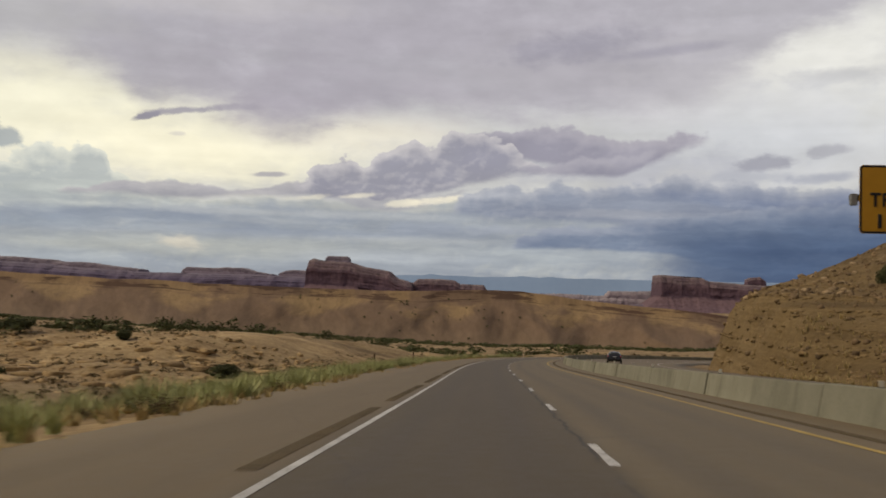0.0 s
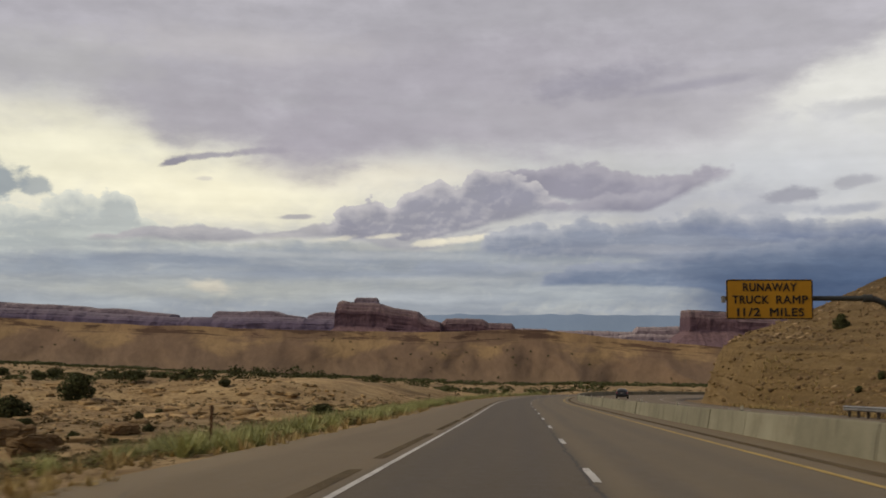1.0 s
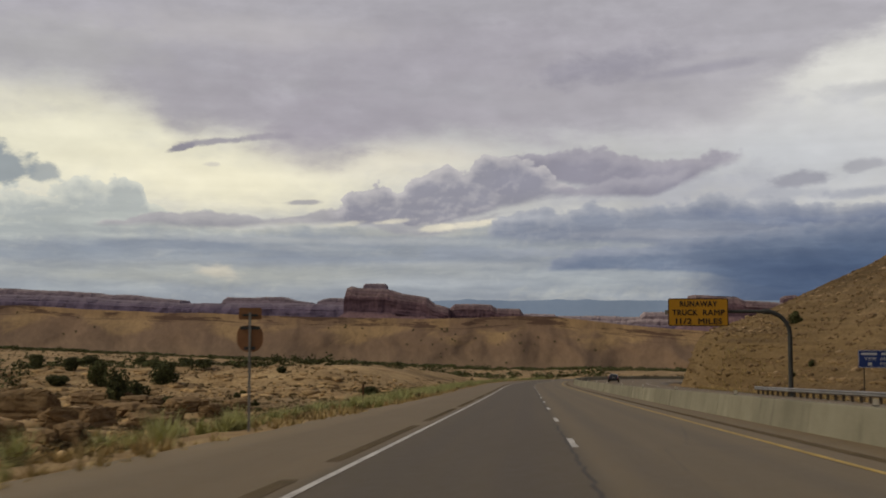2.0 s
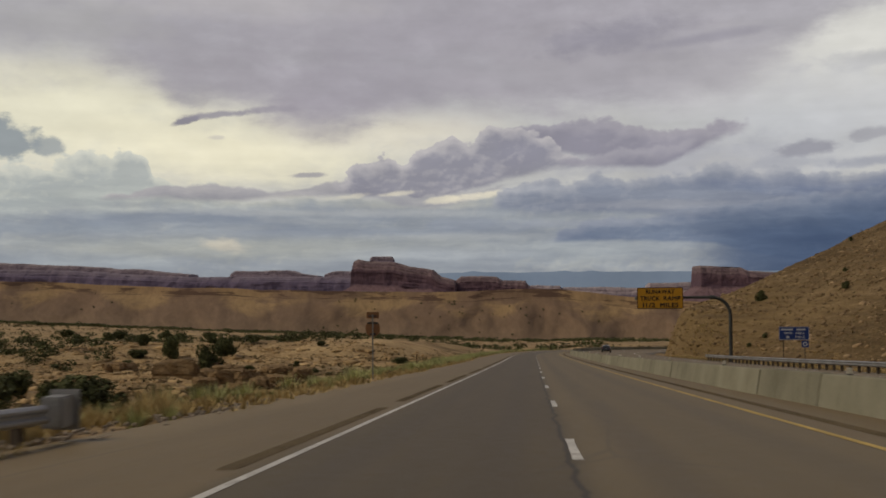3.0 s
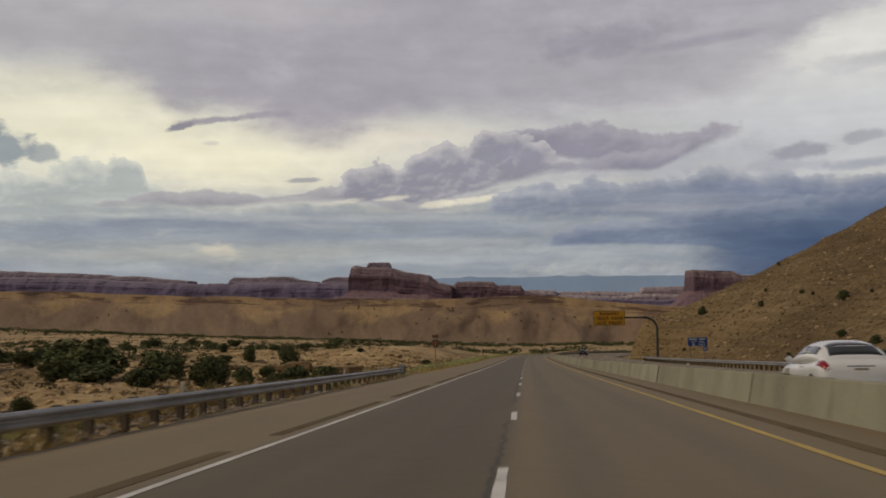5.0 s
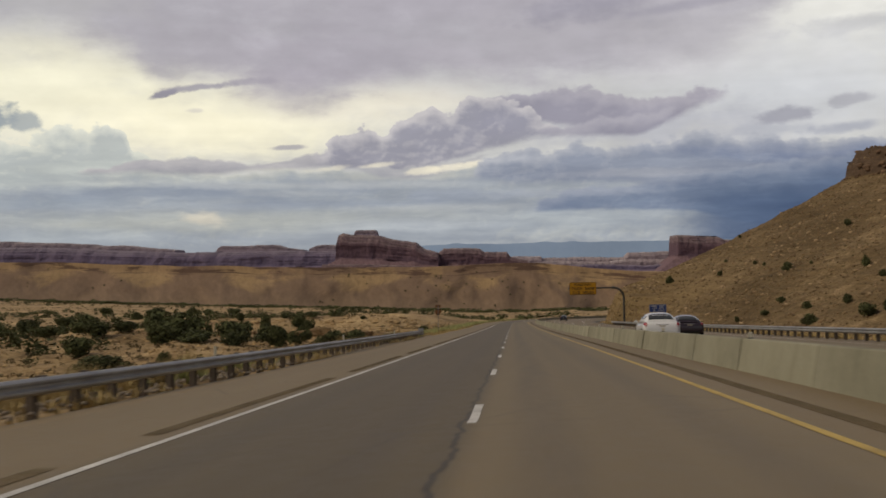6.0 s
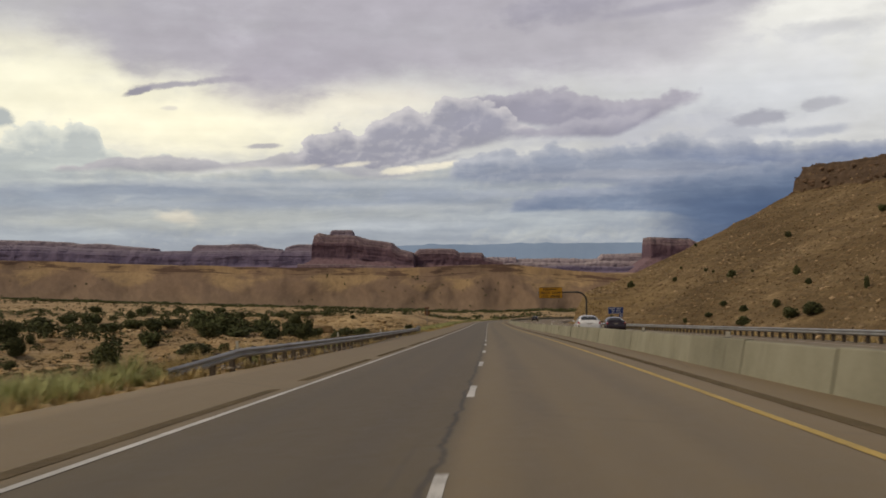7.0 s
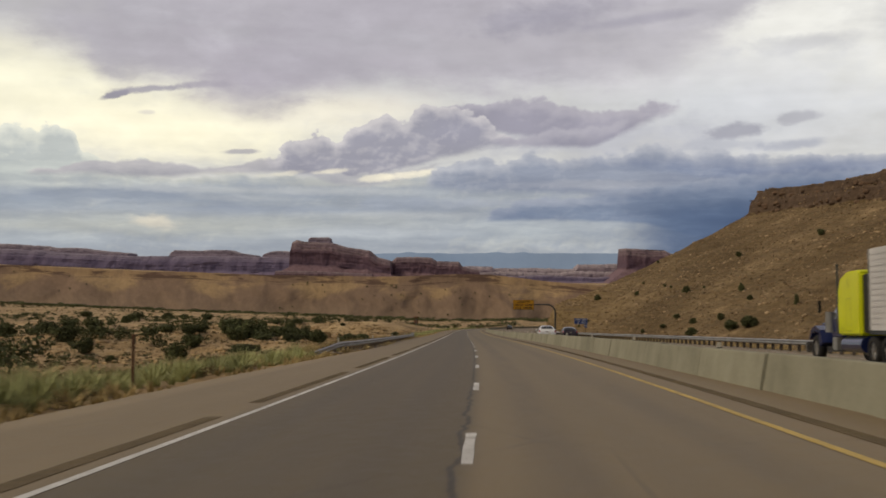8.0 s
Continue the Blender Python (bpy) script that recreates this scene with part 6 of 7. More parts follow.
# ---- signs ----
AMBER = surface("amber_sign_sheet", [(0.3, (0.50, 0.25, 0.012)), (0.7, (0.60, 0.31, 0.02))], 0.6, 0.5, 0, 6)
BLACK = surface("black_sign_ink", [(0.3, (0.012, 0.011, 0.010)), (0.7, (0.022, 0.020, 0.018))], 3, 0.6, 0)
BLUE_SIGN = surface("blue_sign_sheet", [(0.3, (0.010, 0.032, 0.16)), (0.7, (0.016, 0.045, 0.20))], 0.8, 0.5, 0, 6)
SIGN_WHITE = surface("white_sign_ink", [(0.3, (0.42, 0.46, 0.52)), (0.7, (0.52, 0.55, 0.60))], 3, 0.5, 0)
SIGN_BACK = surface("tarnished_sign_back", [(0.3, (0.22, 0.105, 0.05)), (0.7, (0.33, 0.175, 0.085))], 1.6, 0.6, 0.1, 7, metal=0.2)
ALU = surface("dull_aluminium", [(0.3, (0.22, 0.22, 0.21)), (0.7, (0.33, 0.33, 0.31))], 3, 0.55, 0.1, metal=0.5)


def rounded_plate(bm, width, height, thick, radius, at=(0, 0, 0)):
    """A sheet with rounded corners, facing -y."""
    ring = []
    for cx, cz, a0 in ((1, 1, 0), (-1, 1, 90), (-1, -1, 180), (1, -1, 270)):
        for k in range(5):
            a = radians(a0 + k * 22.5)
            ring.append((at[0] + cx * (width / 2 - radius) + radius * math.cos(a), at[2] + cz * (height / 2 - radius) + radius * math.sin(a)))
    front = [bm.verts.new((x, at[1] - thick / 2, z)) for x, z in ring]
    rear = [bm.verts.new((x, at[1] + thick / 2, z)) for x, z in ring]
    bm.faces.new(front)
    bm.faces.new(rear[::-1])
    n = len(ring)
    for i in range(n):
        bm.faces.new((front[i], rear[i], rear[(i + 1) % n], front[(i + 1) % n]))
    bmesh.ops.recalc_face_normals(bm, faces=bm.faces)
    return bm


def rim(bm, width, height, wide, radius, at):
    """A thin raised border line round a sign."""
    def ring(w_, h_, r_):
        out = []
        for cx, cz, a0 in ((1, 1, 0), (-1, 1, 90), (-1, -1, 180), (1, -1, 270)):
            for k in range(5):
                a = radians(a0 + k * 22.5)
                out.append(bm.verts.new((at[0] + cx * (w_ / 2 - r_) + r_ * math.cos(a), at[1], at[2] + cz * (h_ / 2 - r_) + r_ * math.sin(a))))
        return out
    o, i = ring(width, height, radius), ring(width - 2 * wide, height - 2 * wide, max(radius - wide, 0.01))
    n = len(o)
    for k in range(n):
        bm.faces.new((o[k], o[(k + 1) % n], i[(k + 1) % n], i[k]))
    bmesh.ops.recalc_face_normals(bm, faces=bm.faces)
    return bm


def lettering(name, text, size, at, material, parent, spacing=1.0, width=None, bold=0.008):
    """Words as a mesh that faces -y."""
    curve = bpy.data.curves.new(name, "FONT")
    curve.body, curve.size, curve.align_x, curve.align_y, curve.extrude, curve.space_character = text, size, "CENTER", "CENTER", 0.004, spacing
    curve.bevel_depth, curve.bevel_resolution = bold, 0
    ob = new(name, curve)
    bpy.context.view_layer.update()
    me = bpy.data.meshes.new_from_object(ob.evaluated_get(bpy.context.evaluated_depsgraph_get()))
    bpy.data.objects.remove(ob)
    xs = [v.co.x for v in me.vertices]
    f = width / (max(xs) - min(xs)) if width else 1.0
    me.transform(Matrix.Translation(at) @ Matrix.Rotation(radians(90), 4, "X") @ Matrix.Diagonal((f, 1, 1, 1)))
    me.materials.clear()
    return part(name, me, material, parent)


def truck_ramp_sign():
    """Cantilever sign: a steel mast that bends over into an arm, with an amber panel at its tip."""
    bx, by = 24.1, 266.2
    foot = float(surface_height(np.array([bx]), np.array([by]))[0])
    base = thing("overhead_sign", "amber runaway truck ramp sign on a curved steel mast", "road sign", at=pose(bx, by, foot))
    top, r = -7.15 - foot, 2.0
    pts = [(0, 0, -0.3), (0, 0, 0.4 * (top - r)), (0, 0, top - r)]
    for k in range(1, 9):
        a = radians(90 * k / 8)
        pts.append((-r * (1 - math.cos(a)), 0, top - r + r * math.sin(a)))
    bm = bmesh.new()
    for a, b in zip(pts, pts[1:]):
        tube(bm, a, b, 0.20 if a[2] < top - r - 0.1 else 0.185, None, 16)
    part("mast", bm, DARK_STEEL, base, "dark weathered steel mast")
    part("arm", tube(bmesh.new(), (-r, 0, top), (-10.45, 0, top), 0.16, 0.12, 16), DARK_STEEL, base)
    part("collar", tube(bmesh.new(), (-r + 0.35, 0, top), (-r - 0.2, 0, top), 0.24, None, 16), DARK_STEEL, base, "bolted steel flange")
    bm = box(bmesh.new(), (0.8, 0.8, 0.06), (0, 0, 0.05), 0.01)
    part("base_plate", bm, DARK_STEEL, base)
    px, pz, wd, ht = 16.4 - bx, -7.22 - foot, 5.05, 2.36
    panel = part("panel", rounded_plate(bmesh.new(), wd, ht, 0.03, 0.14, (px, -0.30, pz)), AMBER, base, "amber sign panel")
    part("border", rim(bmesh.new(), wd - 0.02, ht - 0.02, 0.07, 0.14, (px, -0.319, pz)), BLACK, panel)
    words = (("RUNAWAY", 0, 3.15, 0), ("TRUCK", -1.12, 2.15, 1), ("RAMP", 1.28, 1.85, 1), ("1", -1.84, 0.13, 2), ("1/2", -1.12, 1.0, 2), ("MILES", 0.98, 2.0, 2))
    for text, dx, wide, row in words:
        lettering("word", text, 0.66, (px + dx, -0.322, pz + 0.70 - 0.74 * row), BLACK, panel, 1.1, wide, 0.016)
    for dx in (-1.7, 0, 1.7):
        part("bracket", box(bmesh.new(), (0.10, 0.14, 2.1), (px + dx, -0.21, pz), 0.01), DARK_STEEL, base)
    part("end_cap", box(bmesh.new(), (0.22, 0.24, 0.4), (px - wd / 2 - 0.12, -0.05, pz), 0.02), ALU, base, "small grey junction box")
    return base


def view_sign():
    """Blue sign on two posts with a small square symbol plate."""
    x0, y0 = 29.7, 261.0
    foot = float(surface_height(np.array([x0]), np.array([y0]))[0])
    base = thing("view_area_sign", "blue view area sign on two steel posts", "road sign", at=pose(x0, y0, foot, 0, 0, -3))
    top = -10.25 - foot
    panel = part("panel", rounded_plate(bmesh.new(), 3.1, 1.4, 0.02, 0.08, (0, -0.06, top - 0.7)), BLUE_SIGN, base, "blue sign panel")
    part("border", rim(bmesh.new(), 3.04, 1.34, 0.035, 0.07, (0, -0.072, top - 0.7)), SIGN_WHITE, panel)
    for dx, wd in ((-0.72, 1.2), (0.7, 0.95)):
        part("bar", box(bmesh.new(), (wd, 0.006, 0.17), (dx, -0.075, top - 0.30)), SIGN_WHITE, panel)
    lettering("word", "VIEW", 0.36, (-0.6, -0.074, top - 0.70), SIGN_WHITE, panel, 1.05, 0.95, 0.004)
    lettering("word", "AREA", 0.36, (0.6, -0.074, top - 0.70), SIGN_WHITE, panel, 1.05, 0.95, 0.004)
    lettering("word", "MILE", 0.36, (0.62, -0.074, top - 1.10), SIGN_WHITE, panel, 1.05, 1.0, 0.004)
    part("bar", box(bmesh.new(), (0.34, 0.006, 0.26), (-0.65, -0.075, top - 1.10)), SIGN_WHITE, panel)
    small = part("symbol_plate", rounded_plate(bmesh.new(), 0.72, 0.72, 0.02, 0.06, (1.12, -0.06, top - 1.82)), BLUE_SIGN, base, "small blue symbol plate")
    part("symbol", rim(bmesh.new(), 0.46, 0.46, 0.09, 0.22, (1.12, -0.075, top - 1.82)), SIGN_WHITE, small)
    for dx in (-1.1, 1.1):
        part("post", box(bmesh.new(), (0.09, 0.07, top + 0.3), (dx, 0.01, top / 2 - 0.15), 0.008), POST, base)
    return base


def route_marker():
    """The back of a shield marker with a plate above it, on one steel post."""
    p = on_road(205.0, -9.6)
    foot = float(ground_height(p[:1], p[1:2])[0])
    base = thing("route_marker_sign", "route marker seen from its tarnished back on a steel post", "road sign", at=pose(p[0], p[1], foot, 0, 0, 4))
    top = -7.45 - foot
    part("post", box(bmesh.new(), (0.075, 0.06, top + 0.2), (0, 0.05, top / 2 - 0.25), 0.006), ALU, base, "grey steel post")
    part("plate", rounded_plate(bmesh.new(), 0.72, 0.37, 0.012, 0.04, (0, 0.09, top - 0.19)), SIGN_BACK, base, "small tarnished plate")
    bm = bmesh.new()
    ring = []
    for k in range(40):
        a = k / 40 * 2 * math.pi
        x, z = 0.42 * math.copysign(abs(math.cos(a)) ** 0.75, math.cos(a)), 0.42 * math.copysign(abs(math.sin(a)) ** (0.5 if math.sin(a) > 0 else 1.05), math.sin(a))
        ring.append((x * (1 - 0.10 * max(z, 0)), z))
    cz = top - 0.98
    f = [bm.verts.new((x, 0.085, cz + z)) for x, z in ring]
    b = [bm.verts.new((x, 0.097, cz + z)) for x, z in ring]
    bm.faces.new(f)
    bm.faces.new(b[::-1])
    for k in range(40):
        bm.faces.new((f[k], b[k], b[(k + 1) % 40], f[(k + 1) % 40]))
    bmesh.ops.recalc_face_normals(bm, faces=bm.faces)
    part("shield", bm, SIGN_BACK, base, "tarnished back of a shield plate")
    for dz in (0.34, -0.30):
        part("crossbar", box(bmesh.new(), (0.62 if dz > 0 else 0.34, 0.04, 0.10), (0, 0.065, cz + dz), 0.006), DARK_STEEL, base)
    part("crossbar", box(bmesh.new(), (0.50, 0.04, 0.07), (0, 0.065, top - 0.24), 0.006), DARK_STEEL, base)
    return base


truck_ramp_sign()
view_sign()
route_marker()


def marker_post(s, lat, high, label):
    """A slim roadside marker of folded steel."""
    p = on_road(s, lat)
    foot = float(ground_height(p[:1], p[1:2])[0])
    base = thing("marker_post", label, "marker post", "marker posts", pose(p[0], p[1], foot, 0, random.Random(int(s)).uniform(-1, 1), 0))
    part("post", box(bmesh.new(), (0.075, 0.05, high + 0.3), (0, 0, high / 2 - 0.15), 0.006), RUST, base)
    part("plate", box(bmesh.new(), (0.10, 0.02, 0.26), (0, 0.036, high - 0.14), 0.005), BLACK, base, "dark reflector back")


marker_post(230.0, -9.7, 1.25, "rusted steel marker post in roadside grass")
marker_post(27.2, -9.1, 1.45, "rusted steel marker post in roadside grass")
marker_post(312.0, -10.3, 1.3, "rusted steel marker post near the bend")
marker_post(343.0, -10.3, 1.3, "rusted steel marker post near the bend")

# ---- vehicles ----
def paint(name, low, high, rough=0.25):
    m = surface(name, [(0.3, low), (0.7, high)], 1.2, rough, 0, 5, stain=0.08)
    m.node_tree.nodes["Principled BSDF"].inputs["Coat Weight"].default_value = 0.6
    return m


WHITE_PAINT = paint("white_car_paint", (0.66, 0.67, 0.68), (0.74, 0.75, 0.76))
BLACK_PAINT = paint("black_car_paint", (0.010, 0.010, 0.013), (0.020, 0.020, 0.024))
PLUM_PAINT = paint("dark_plum_car_paint", (0.022, 0.014, 0.022), (0.034, 0.022, 0.033))
LIME_PAINT = paint("lime_cab_paint", (0.62, 0.68, 0.012), (0.72, 0.76, 0.025))
NAVY_PAINT = paint("navy_hood_paint", (0.008, 0.014, 0.06), (0.014, 0.022, 0.09))
CAR_GLASS = paint("tinted_glass", (0.02, 0.024, 0.026), (0.035, 0.04, 0.042), 0.06)
RED_LAMP = paint("red_lamp_lens", (0.22, 0.008, 0.012), (0.32, 0.012, 0.018), 0.2)
TYRE = surface("tyre_rubber", [(0.3, (0.012, 0.012, 0.012)), (0.7, (0.028, 0.027, 0.026))], 6, 0.9, 0.2)
CHROME = surface("polished_metal", [(0.3, (0.45, 0.45, 0.45)), (0.7, (0.62, 0.62, 0.61))], 3, 0.25, 0, metal=0.9)
TRAILER_WHITE = surface("white_trailer_skin", [(0.3, (0.55, 0.54, 0.53)), (0.7, (0.66, 0.65, 0.64))], 0.8, 0.5, 0.05, 6)
PLATE = surface("number_plate", [(0.3, (0.30, 0.26, 0.20)), (0.7, (0.42, 0.37, 0.28))], 5, 0.5, 0)


def wheel(parent, x, y, r, wide, side):
    """Tyre with a rim; its axle lies across."""
    bm = bmesh.new()
    rings = []
    for dx, rr in ((-wide / 2, r * 0.62), (-wide / 2, r * 0.93), (-wide * 0.36, r), (wide * 0.36, r), (wide / 2, r * 0.93), (wide / 2, r * 0.62)):
        rings.append([bm.verts.new((dx, rr * math.cos(k * math.pi / 14), rr * math.sin(k * math.pi / 14))) for k in range(28)])
    for a, b in zip(rings, rings[1:]):
        for k in range(28):
            bm.faces.new((a[k], a[(k + 1) % 28], b[(k + 1) % 28], b[k]))
    bmesh.ops.recalc_face_normals(bm, faces=bm.faces)
    w_ = part("wheel", bm, TYRE, parent, smooth=True)
    w_.matrix_basis = pose(x, y, r)
    bm = tube(bmesh.new(), (-wide * 0.42, 0, 0), (wide * 0.42, 0, 0), r * 0.63, None, 24)
    for k in range(5):
        a = k * 2 * math.pi / 5
        box(bm, (wide * 0.92, r * 0.14, r * 0.5), (0, -math.sin(a) * r * 0.3, math.cos(a) * r * 0.3), 0.01, Matrix.Rotation(a, 4, "X"))
    part("rim", bm, CHROME, w_, "bright alloy rim")


def loft(bm, rings):
    """Skin over rings of equal count, closed at both ends."""
    vs = [[bm.verts.new(p) for p in r] for r in rings]
    n = len(vs[0])
    for a, b in zip(vs, vs[1:]):
        for k in range(n):
            bm.faces.new((a[k], a[(k + 1) % n], b[(k + 1) % n], b[k]))
    bm.faces.new(vs[0])
    bm.faces.new(vs[-1][::-1])
    bmesh.ops.recalc_face_normals(bm, faces=bm.faces)
    return bm


def lid(bm, corners, thick=0.012):
    """A pane from four corners with a little thickness."""
    f = bm.faces.new([bm.verts.new(c) for c in corners])
    f.normal_update()
    n = f.normal.copy()
    g = bmesh.ops.extrude_face_region(bm, geom=[f])["geom"]
    bmesh.ops.translate(bm, verts=[v for v in g if isinstance(v, bmesh.types.BMVert)], vec=n * thick)
    bmesh.ops.recalc_face_normals(bm, faces=bm.faces)
    return bm


def skin(rings, closed=True):
    """A sheet over rings of equal count, in order."""
    bm = bmesh.new()
    vs = [[bm.verts.new(p) for p in r] for r in rings]
    n = len(vs[0])
    for a, b in zip(vs, vs[1:]):
        for k in range(n if closed else n - 1):
            bm.faces.new((a[k], a[(k + 1) % n], b[(k + 1) % n], b[k]))
    if closed:
        bm.faces.new(vs[0])
        bm.faces.new(vs[-1][::-1])
    bmesh.ops.recalc_face_normals(bm, faces=bm.faces)
    return bm


def car(s, lat, colour, label, length=4.45, wide=1.82, high=1.46, hatch=True):
    """A passenger car that heads along the road, away from the eye; y runs ahead from the rear bumper."""
    at, ahead = on_road(s, lat), on_road(s + 2, lat)
    yaw = math.degrees(math.atan2(-(ahead[0] - at[0]), ahead[1] - at[1]))
    tilt = math.degrees(math.atan2(ahead[2] - at[2], 2.0))
    base = thing("car", label, "car", "cars on the far carriageway", pose(at[0], at[1], at[2], tilt, 0, yaw))
    hw, deck = wide / 2, 1.02 if hatch else 1.0

    def power(v, e):
        return math.copysign(abs(v) ** e, v)

    # lower shell: y, underside, top, share of the half-width
    ys = np.array([0.0, 0.03, 0.10, 0.25, 0.5, 0.85, 1.4, 2.1, 2.8, 3.3, 3.8, 4.15, 4.36, 4.45]) * length / 4.45
    under = np.array([0.44, 0.36, 0.30, 0.25, 0.22, 0.21, 0.20, 0.20, 0.20, 0.20, 0.21, 0.25, 0.34, 0.44])
    upper = np.array([0.72, 0.86, 0.95, deck, deck + 0.005, deck - 0.01, 0.97, 0.95, 0.95, 0.93, 0.87, 0.78, 0.68, 0.58])
    share = np.array([0.80, 0.88, 0.94, 0.98, 1.0, 1.0, 1.0, 1.0, 1.0, 1.0, 0.98, 0.93, 0.84, 0.74])

    def shell(y, a, grow=0.0):
        zb, zt, k = (float(np.interp(y, ys, q)) for q in (under, upper, share))
        return ((hw * k + grow) * power(math.cos(a), 0.34), y, (zb + zt) / 2 + ((zt - zb) / 2 + grow) * power(math.sin(a), 0.42))

    part("body", skin([[shell(y, 2 * math.pi * (k + 0.5) / 32) for k in range(32)] for y in ys]), colour, base, smooth=True)
    # glasshouse: y, height over the deck
    rear, roof = (0.22, 1.0) if hatch else (0.50, 1.35)
    gy_ = np.array([rear, rear + 0.25 * (roof - rear), rear + 0.6 * (roof - rear), roof, roof + 0.35, 1.95, 2.35, 2.75, 3.15, 3.4])
    top = (high - 0.92) * np.array([0.14, 0.42, 0.75, 0.94, 1.0, 1.0, 0.95, 0.70, 0.32, 0.06])
    gw = np.array([0.86, 0.86, 0.87, 0.88, 0.89, 0.89, 0.89, 0.89, 0.88, 0.86])

    def house(y, a, grow=0.0):
        h, k = float(np.interp(y, gy_, top)), float(np.interp(y, gy_, gw))
        return ((hw * k + grow) * power(math.cos(a), 0.50) * (1 - 0.20 * math.sin(a) * min(1.0, h / 0.5)), y, 0.92 + (h + grow) * power(math.sin(a), 0.62))

    part("roof", skin([[house(y, math.pi * k / 20) for k in range(21)] for y in gy_]), colour, base, smooth=True)

    def glass(name, y0, y1, a0, a1, text):
        rows = [[house(y, radians(a), 0.007) for a in np.linspace(a0, a1, 11)] for y in np.linspace(y0, y1, 6)]
        bm = skin(rows, closed=False)
        bmesh.ops.solidify(bm, geom=list(bm.faces), thickness=0.004)
        part(name, bm, CAR_GLASS, base, text, smooth=True)

    glass("rear_window", rear + 0.2 * (roof - rear), roof - 0.04, 48, 132, "tinted rear window")
    glass("windscreen", 2.42, 3.22, 40, 140, "tinted windscreen")
    for a0, a1 in ((14, 38), (166, 142)):
        glass("side_window", roof - 0.12, 1.72, a0, a1, "tinted side glass")
        glass("side_window", 1.82, 2.62, a0, a1, "tinted side glass")
    for sd in (-1, 1):
        a0, a1 = (math.pi * 0.10, math.pi * 0.30) if sd > 0 else (math.pi * 0.90, math.pi * 0.70)
        lamp = skin([[shell(y, a, 0.012) for a in np.linspace(a0, a1, 8)] for y in (0.02, 0.06, 0.12, 0.24, 0.42)], closed=False)
        bmesh.ops.solidify(lamp, geom=list(lamp.faces), thickness=0.006)
        part("tail_light", lamp, RED_LAMP, base, "red tail light", smooth=True)
        part("mirror", box(bmesh.new(), (0.20, 0.12, 0.14), (sd * (hw + 0.07), 2.62, 1.02), 0.045), colour, base)
        part("door_handle", box(bmesh.new(), (0.03, 0.18, 0.03), (sd * (hw + 0.005), 1.75, 0.84), 0.01), colour, base)
        for y in (0.82, 0.82 + 2.63):
            part("wheel_arch", tube(bmesh.new(), (sd * (hw - 0.20), y, 0.33), (sd * (hw + 0.004), y, 0.33), 0.365, None, 28), TYRE, base, "dark wheel arch")
            wheel(base, sd * (hw - 0.09), y, 0.32, 0.21, sd)
    part("bumper", box(bmesh.new(), (wide * 0.80, 0.12, 0.20), (0, 0.02, 0.50), 0.05), colour, base)
    part("diffuser", box(bmesh.new(), (wide * 0.66, 0.10, 0.13), (0, 0.04, 0.35), 0.03), TYRE, base, "black lower bumper trim")
    part("number_plate", box(bmesh.new(), (0.31, 0.02, 0.16), (0, 0.02, 0.74), 0.004), PLATE, base)
    part("trim_strip", box(bmesh.new(), (0.62, 0.02, 0.035), (0, 0.035, 0.86), 0.005), CHROME, base, "bright trim bar")
    if not hatch:
        part("boot_lip", box(bmesh.new(), (wide * 0.72, 0.12, 0.03), (0, 0.16, 1.0), 0.012), colour, base)
    return base


car(110.0, 7.75, WHITE_PAINT, "white hatchback driving beside the concrete barrier")
car(126.0, 11.6, PLUM_PAINT, "dark plum sedan on the far carriageway", 4.7, 1.84, 1.44, False)
car(368.0, 11.5, BLACK_PAINT, "black car far round the bend", 4.6, 1.86, 1.5, True)


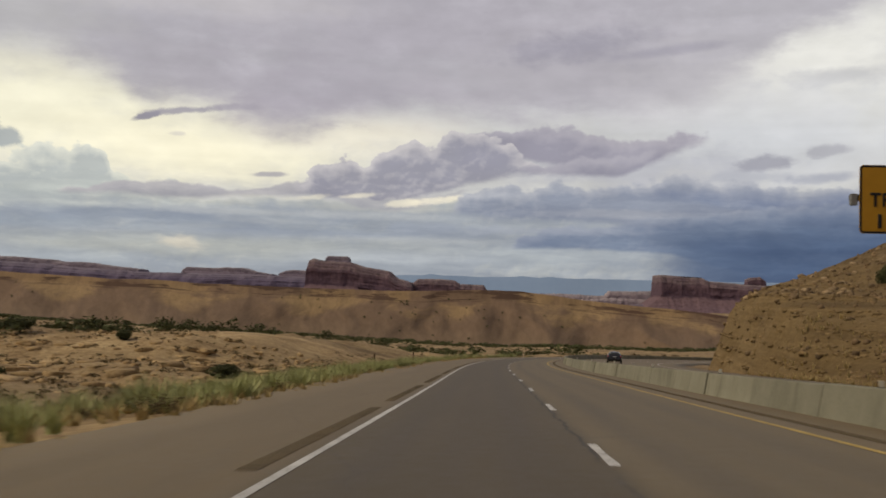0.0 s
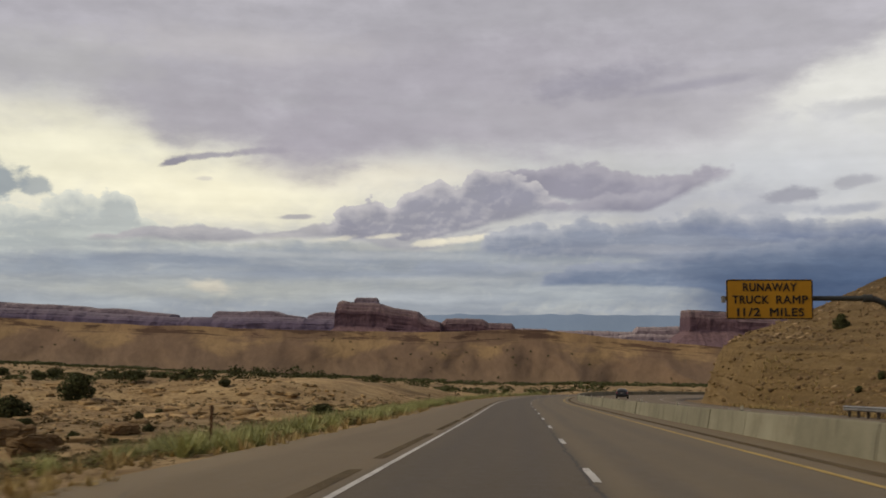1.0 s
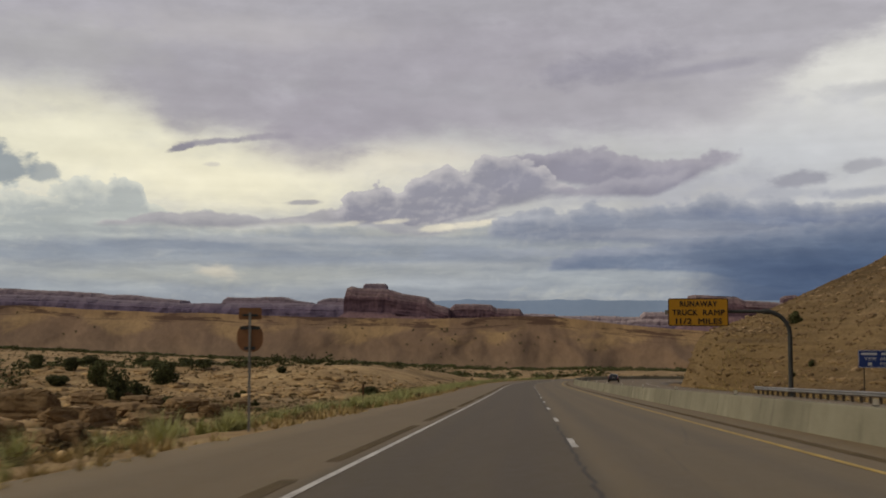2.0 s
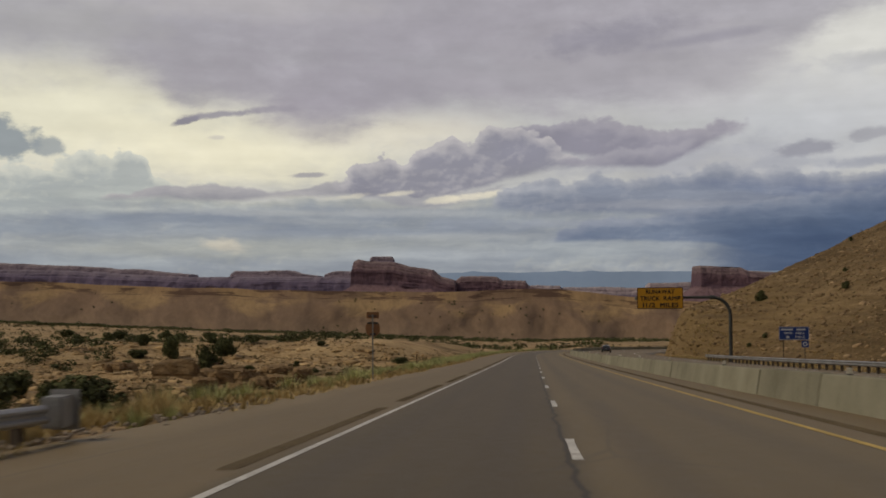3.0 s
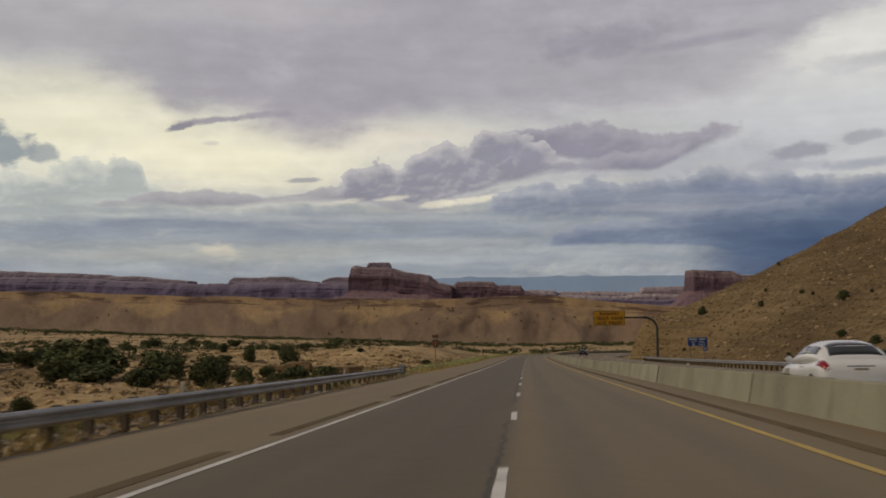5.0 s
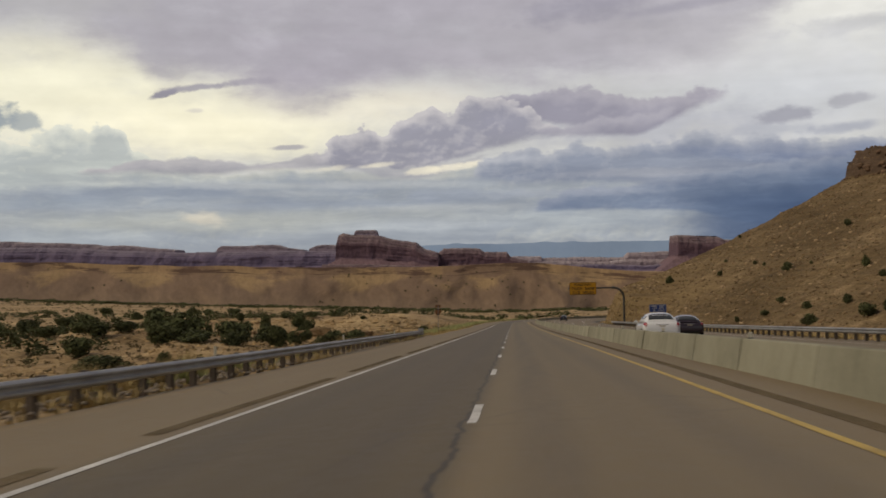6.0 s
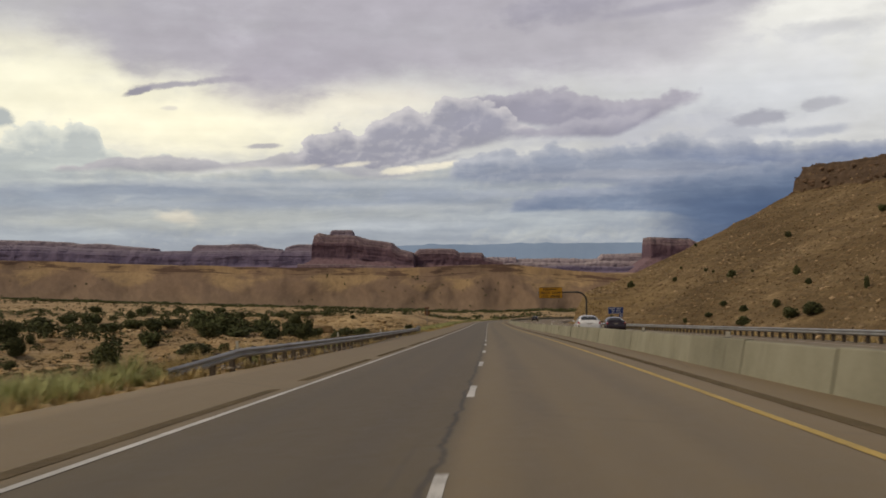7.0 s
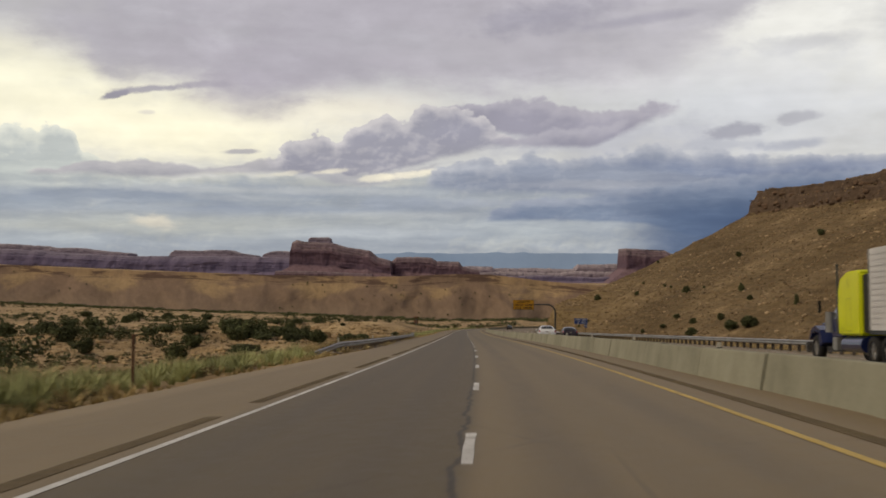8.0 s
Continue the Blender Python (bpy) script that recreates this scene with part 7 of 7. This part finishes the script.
def lorry():
    """Tractor with lime sleeper cab and navy hood, and its white ribbed trailer; heads away."""
    s, lat = 37.3, 14.88
    at, ahead = on_road(s, lat), on_road(s + 4, lat)
    m = pose(at[0], at[1], at[2], math.degrees(math.atan2(ahead[2] - at[2], 4)), 0, math.degrees(math.atan2(-(ahead[0] - at[0]), ahead[1] - at[1])))
    base = thing("truck", "lime and navy truck tractor pulling a white trailer", "truck", at=m)
    cab = part("sleeper_cab", bmesh.new(), LIME_PAINT, base)
    prof = [(0.72, 1.05), (3.05, 1.05), (3.12, 1.6), (3.12, 2.7), (2.85, 3.2), (2.2, 3.40), (0.85, 3.42), (0.72, 3.3)]
    bm = bmesh.new()
    loft(bm, [[(x, y, z) for y, z in prof] for x in (-1.18, 1.18)])
    bmesh.ops.bevel(bm, geom=list(bm.edges), offset=0.07, segments=2, affect="EDGES", clamp_overlap=True)
    bm.to_mesh(cab.data)
    bm.free()
    for z, y, hh, ww in ((1.8, 1.9, 1.2, 0.5), (3.0, 1.9, 0.28, 0.12), (2.1, 1.75, 0.32, 0.12), (1.25, 2.6, 0.16, 0.3)):
        part("locker_seam", rim(bmesh.new(), ww, hh, 0.012, 0.03, (0, 0, 0)), NAVY_PAINT, cab).matrix_basis = pose(-1.19, y, z, 0, 0, -90)
    bm = bmesh.new()
    loft(bm, [[(-1.0, 3.12, 1.0), (-1.1, 3.12, 1.7), (-0.95, 3.12, 2.5), (0.95, 3.12, 2.5), (1.1, 3.12, 1.7), (1.0, 3.12, 1.0)], [(-0.98, 4.4, 1.0), (-1.05, 4.4, 1.65), (-0.85, 3.9, 2.35), (0.85, 3.9, 2.35), (1.05, 4.4, 1.65), (0.98, 4.4, 1.0)]])
    part("driver_cab", bm, NAVY_PAINT, base)
    for sd in (-1, 1):
        part("side_window", lid(bmesh.new(), [(sd * 1.10, 3.2, 1.72), (sd * 1.07, 4.2, 1.68), (sd * 0.92, 3.82, 2.3), (sd * 0.97, 3.2, 2.4)], 0.02), CAR_GLASS, base)
        part("exhaust_pipe", tube(bmesh.new(), (sd * 1.14, 3.22, 1.1), (sd * 1.14, 3.22, 3.75), 0.04, None, 14), DARK_STEEL, base, "thin dark exhaust stack")
        part("mirror", box(bmesh.new(), (0.10, 0.08, 0.48), (sd * 1.42, 4.55, 2.15), 0.02), BLACK, base)
        part("fuel_tank", tube(bmesh.new(), (sd * 0.95, 0.5, 0.72), (sd * 0.95, 2.6, 0.72), 0.30, None, 20), NAVY_PAINT, base, "dark glossy fuel tank")
        part("step_box", box(bmesh.new(), (0.4, 0.5, 0.5), (sd * 0.98, 3.55, 0.72), 0.03), ALU, base)
        part("air_cleaner", tube(bmesh.new(), (sd * 1.04, 4.45, 1.15), (sd * 1.04, 4.45, 1.95), 0.19, None, 16), ALU, base, "grey air cleaner can")
        bm = bmesh.new()
        loft(bm, [[(sd * x, y + 1.3, z) for y, z in ((3.7, 0.75), (4.0, 1.25), (4.6, 1.42), (5.2, 1.25), (5.45, 0.85), (5.3, 0.85), (5.05, 1.1), (4.6, 1.22), (4.2, 1.1), (4.05, 0.6))] for x in (0.72, 1.2)])
        part("fender", bm, NAVY_PAINT, base)
        wheel(base, sd * 1.02, 5.95, 0.52, 0.30, sd)
        for y in (-0.6, -1.95):
            wheel(base, sd * 0.95, y, 0.52, 0.55, sd)
    bm = bmesh.new()
    loft(bm, [[(-0.75, 4.35, 0.9), (-0.72, 4.35, 1.68), (0.72, 4.35, 1.68), (0.75, 4.35, 0.9)], [(-0.70, 7.1, 0.9), (-0.62, 7.1, 1.5), (0.62, 7.1, 1.5), (0.70, 7.1, 0.9)]])
    bmesh.ops.bevel(bm, geom=list(bm.edges), offset=0.06, segments=2, affect="EDGES", clamp_overlap=True)
    part("hood", bm, NAVY_PAINT, base)
    part("bumper", box(bmesh.new(), (2.3, 0.2, 0.42), (0, 7.3, 0.55), 0.04), CHROME, base)
    part("chassis", box(bmesh.new(), (0.9, 9.8, 0.28), (0, 2.2, 0.86), 0.02), DARK_STEEL, base)
    part("cab_fairing", box(bmesh.new(), (2.1, 0.7, 2.1), (0, 0.36, 2.2), 0.03), BLACK, base)
    # trailer
    t = thing("trailer", "white ribbed box trailer behind the truck tractor", "trailer", at=m)
    y0, y1 = -0.55, -15.6
    part("box_body", box(bmesh.new(), (2.54, y0 - y1, 2.85), (0, (y0 + y1) / 2, 2.64), 0.03), TRAILER_WHITE, t)
    for sd in (-1, 1):
        for k in range(13):
            part("rib", box(bmesh.new(), (0.012, y0 - y1 - 0.2, 0.03), (sd * 1.28, (y0 + y1) / 2, 1.45 + 0.2 * k), 0.006), TRAILER_WHITE, t)
        part("lower_rail", box(bmesh.new(), (0.05, y0 - y1, 0.14), (sd * 1.275, (y0 + y1) / 2, 1.17), 0.01), DARK_STEEL, t)
        part("corner_post", box(bmesh.new(), (0.06, 0.08, 2.86), (sd * 1.27, y0 - 0.01, 2.64), 0.012), ALU, t)
        for y in (-13.0, -14.4):
            wheel(t, sd * 0.95, y, 0.52, 0.55, sd)
    part("floor_frame", box(bmesh.new(), (1.0, 13.5, 0.3), (0, -8.4, 1.04), 0.02), DARK_STEEL, t)
    return base


lorry()
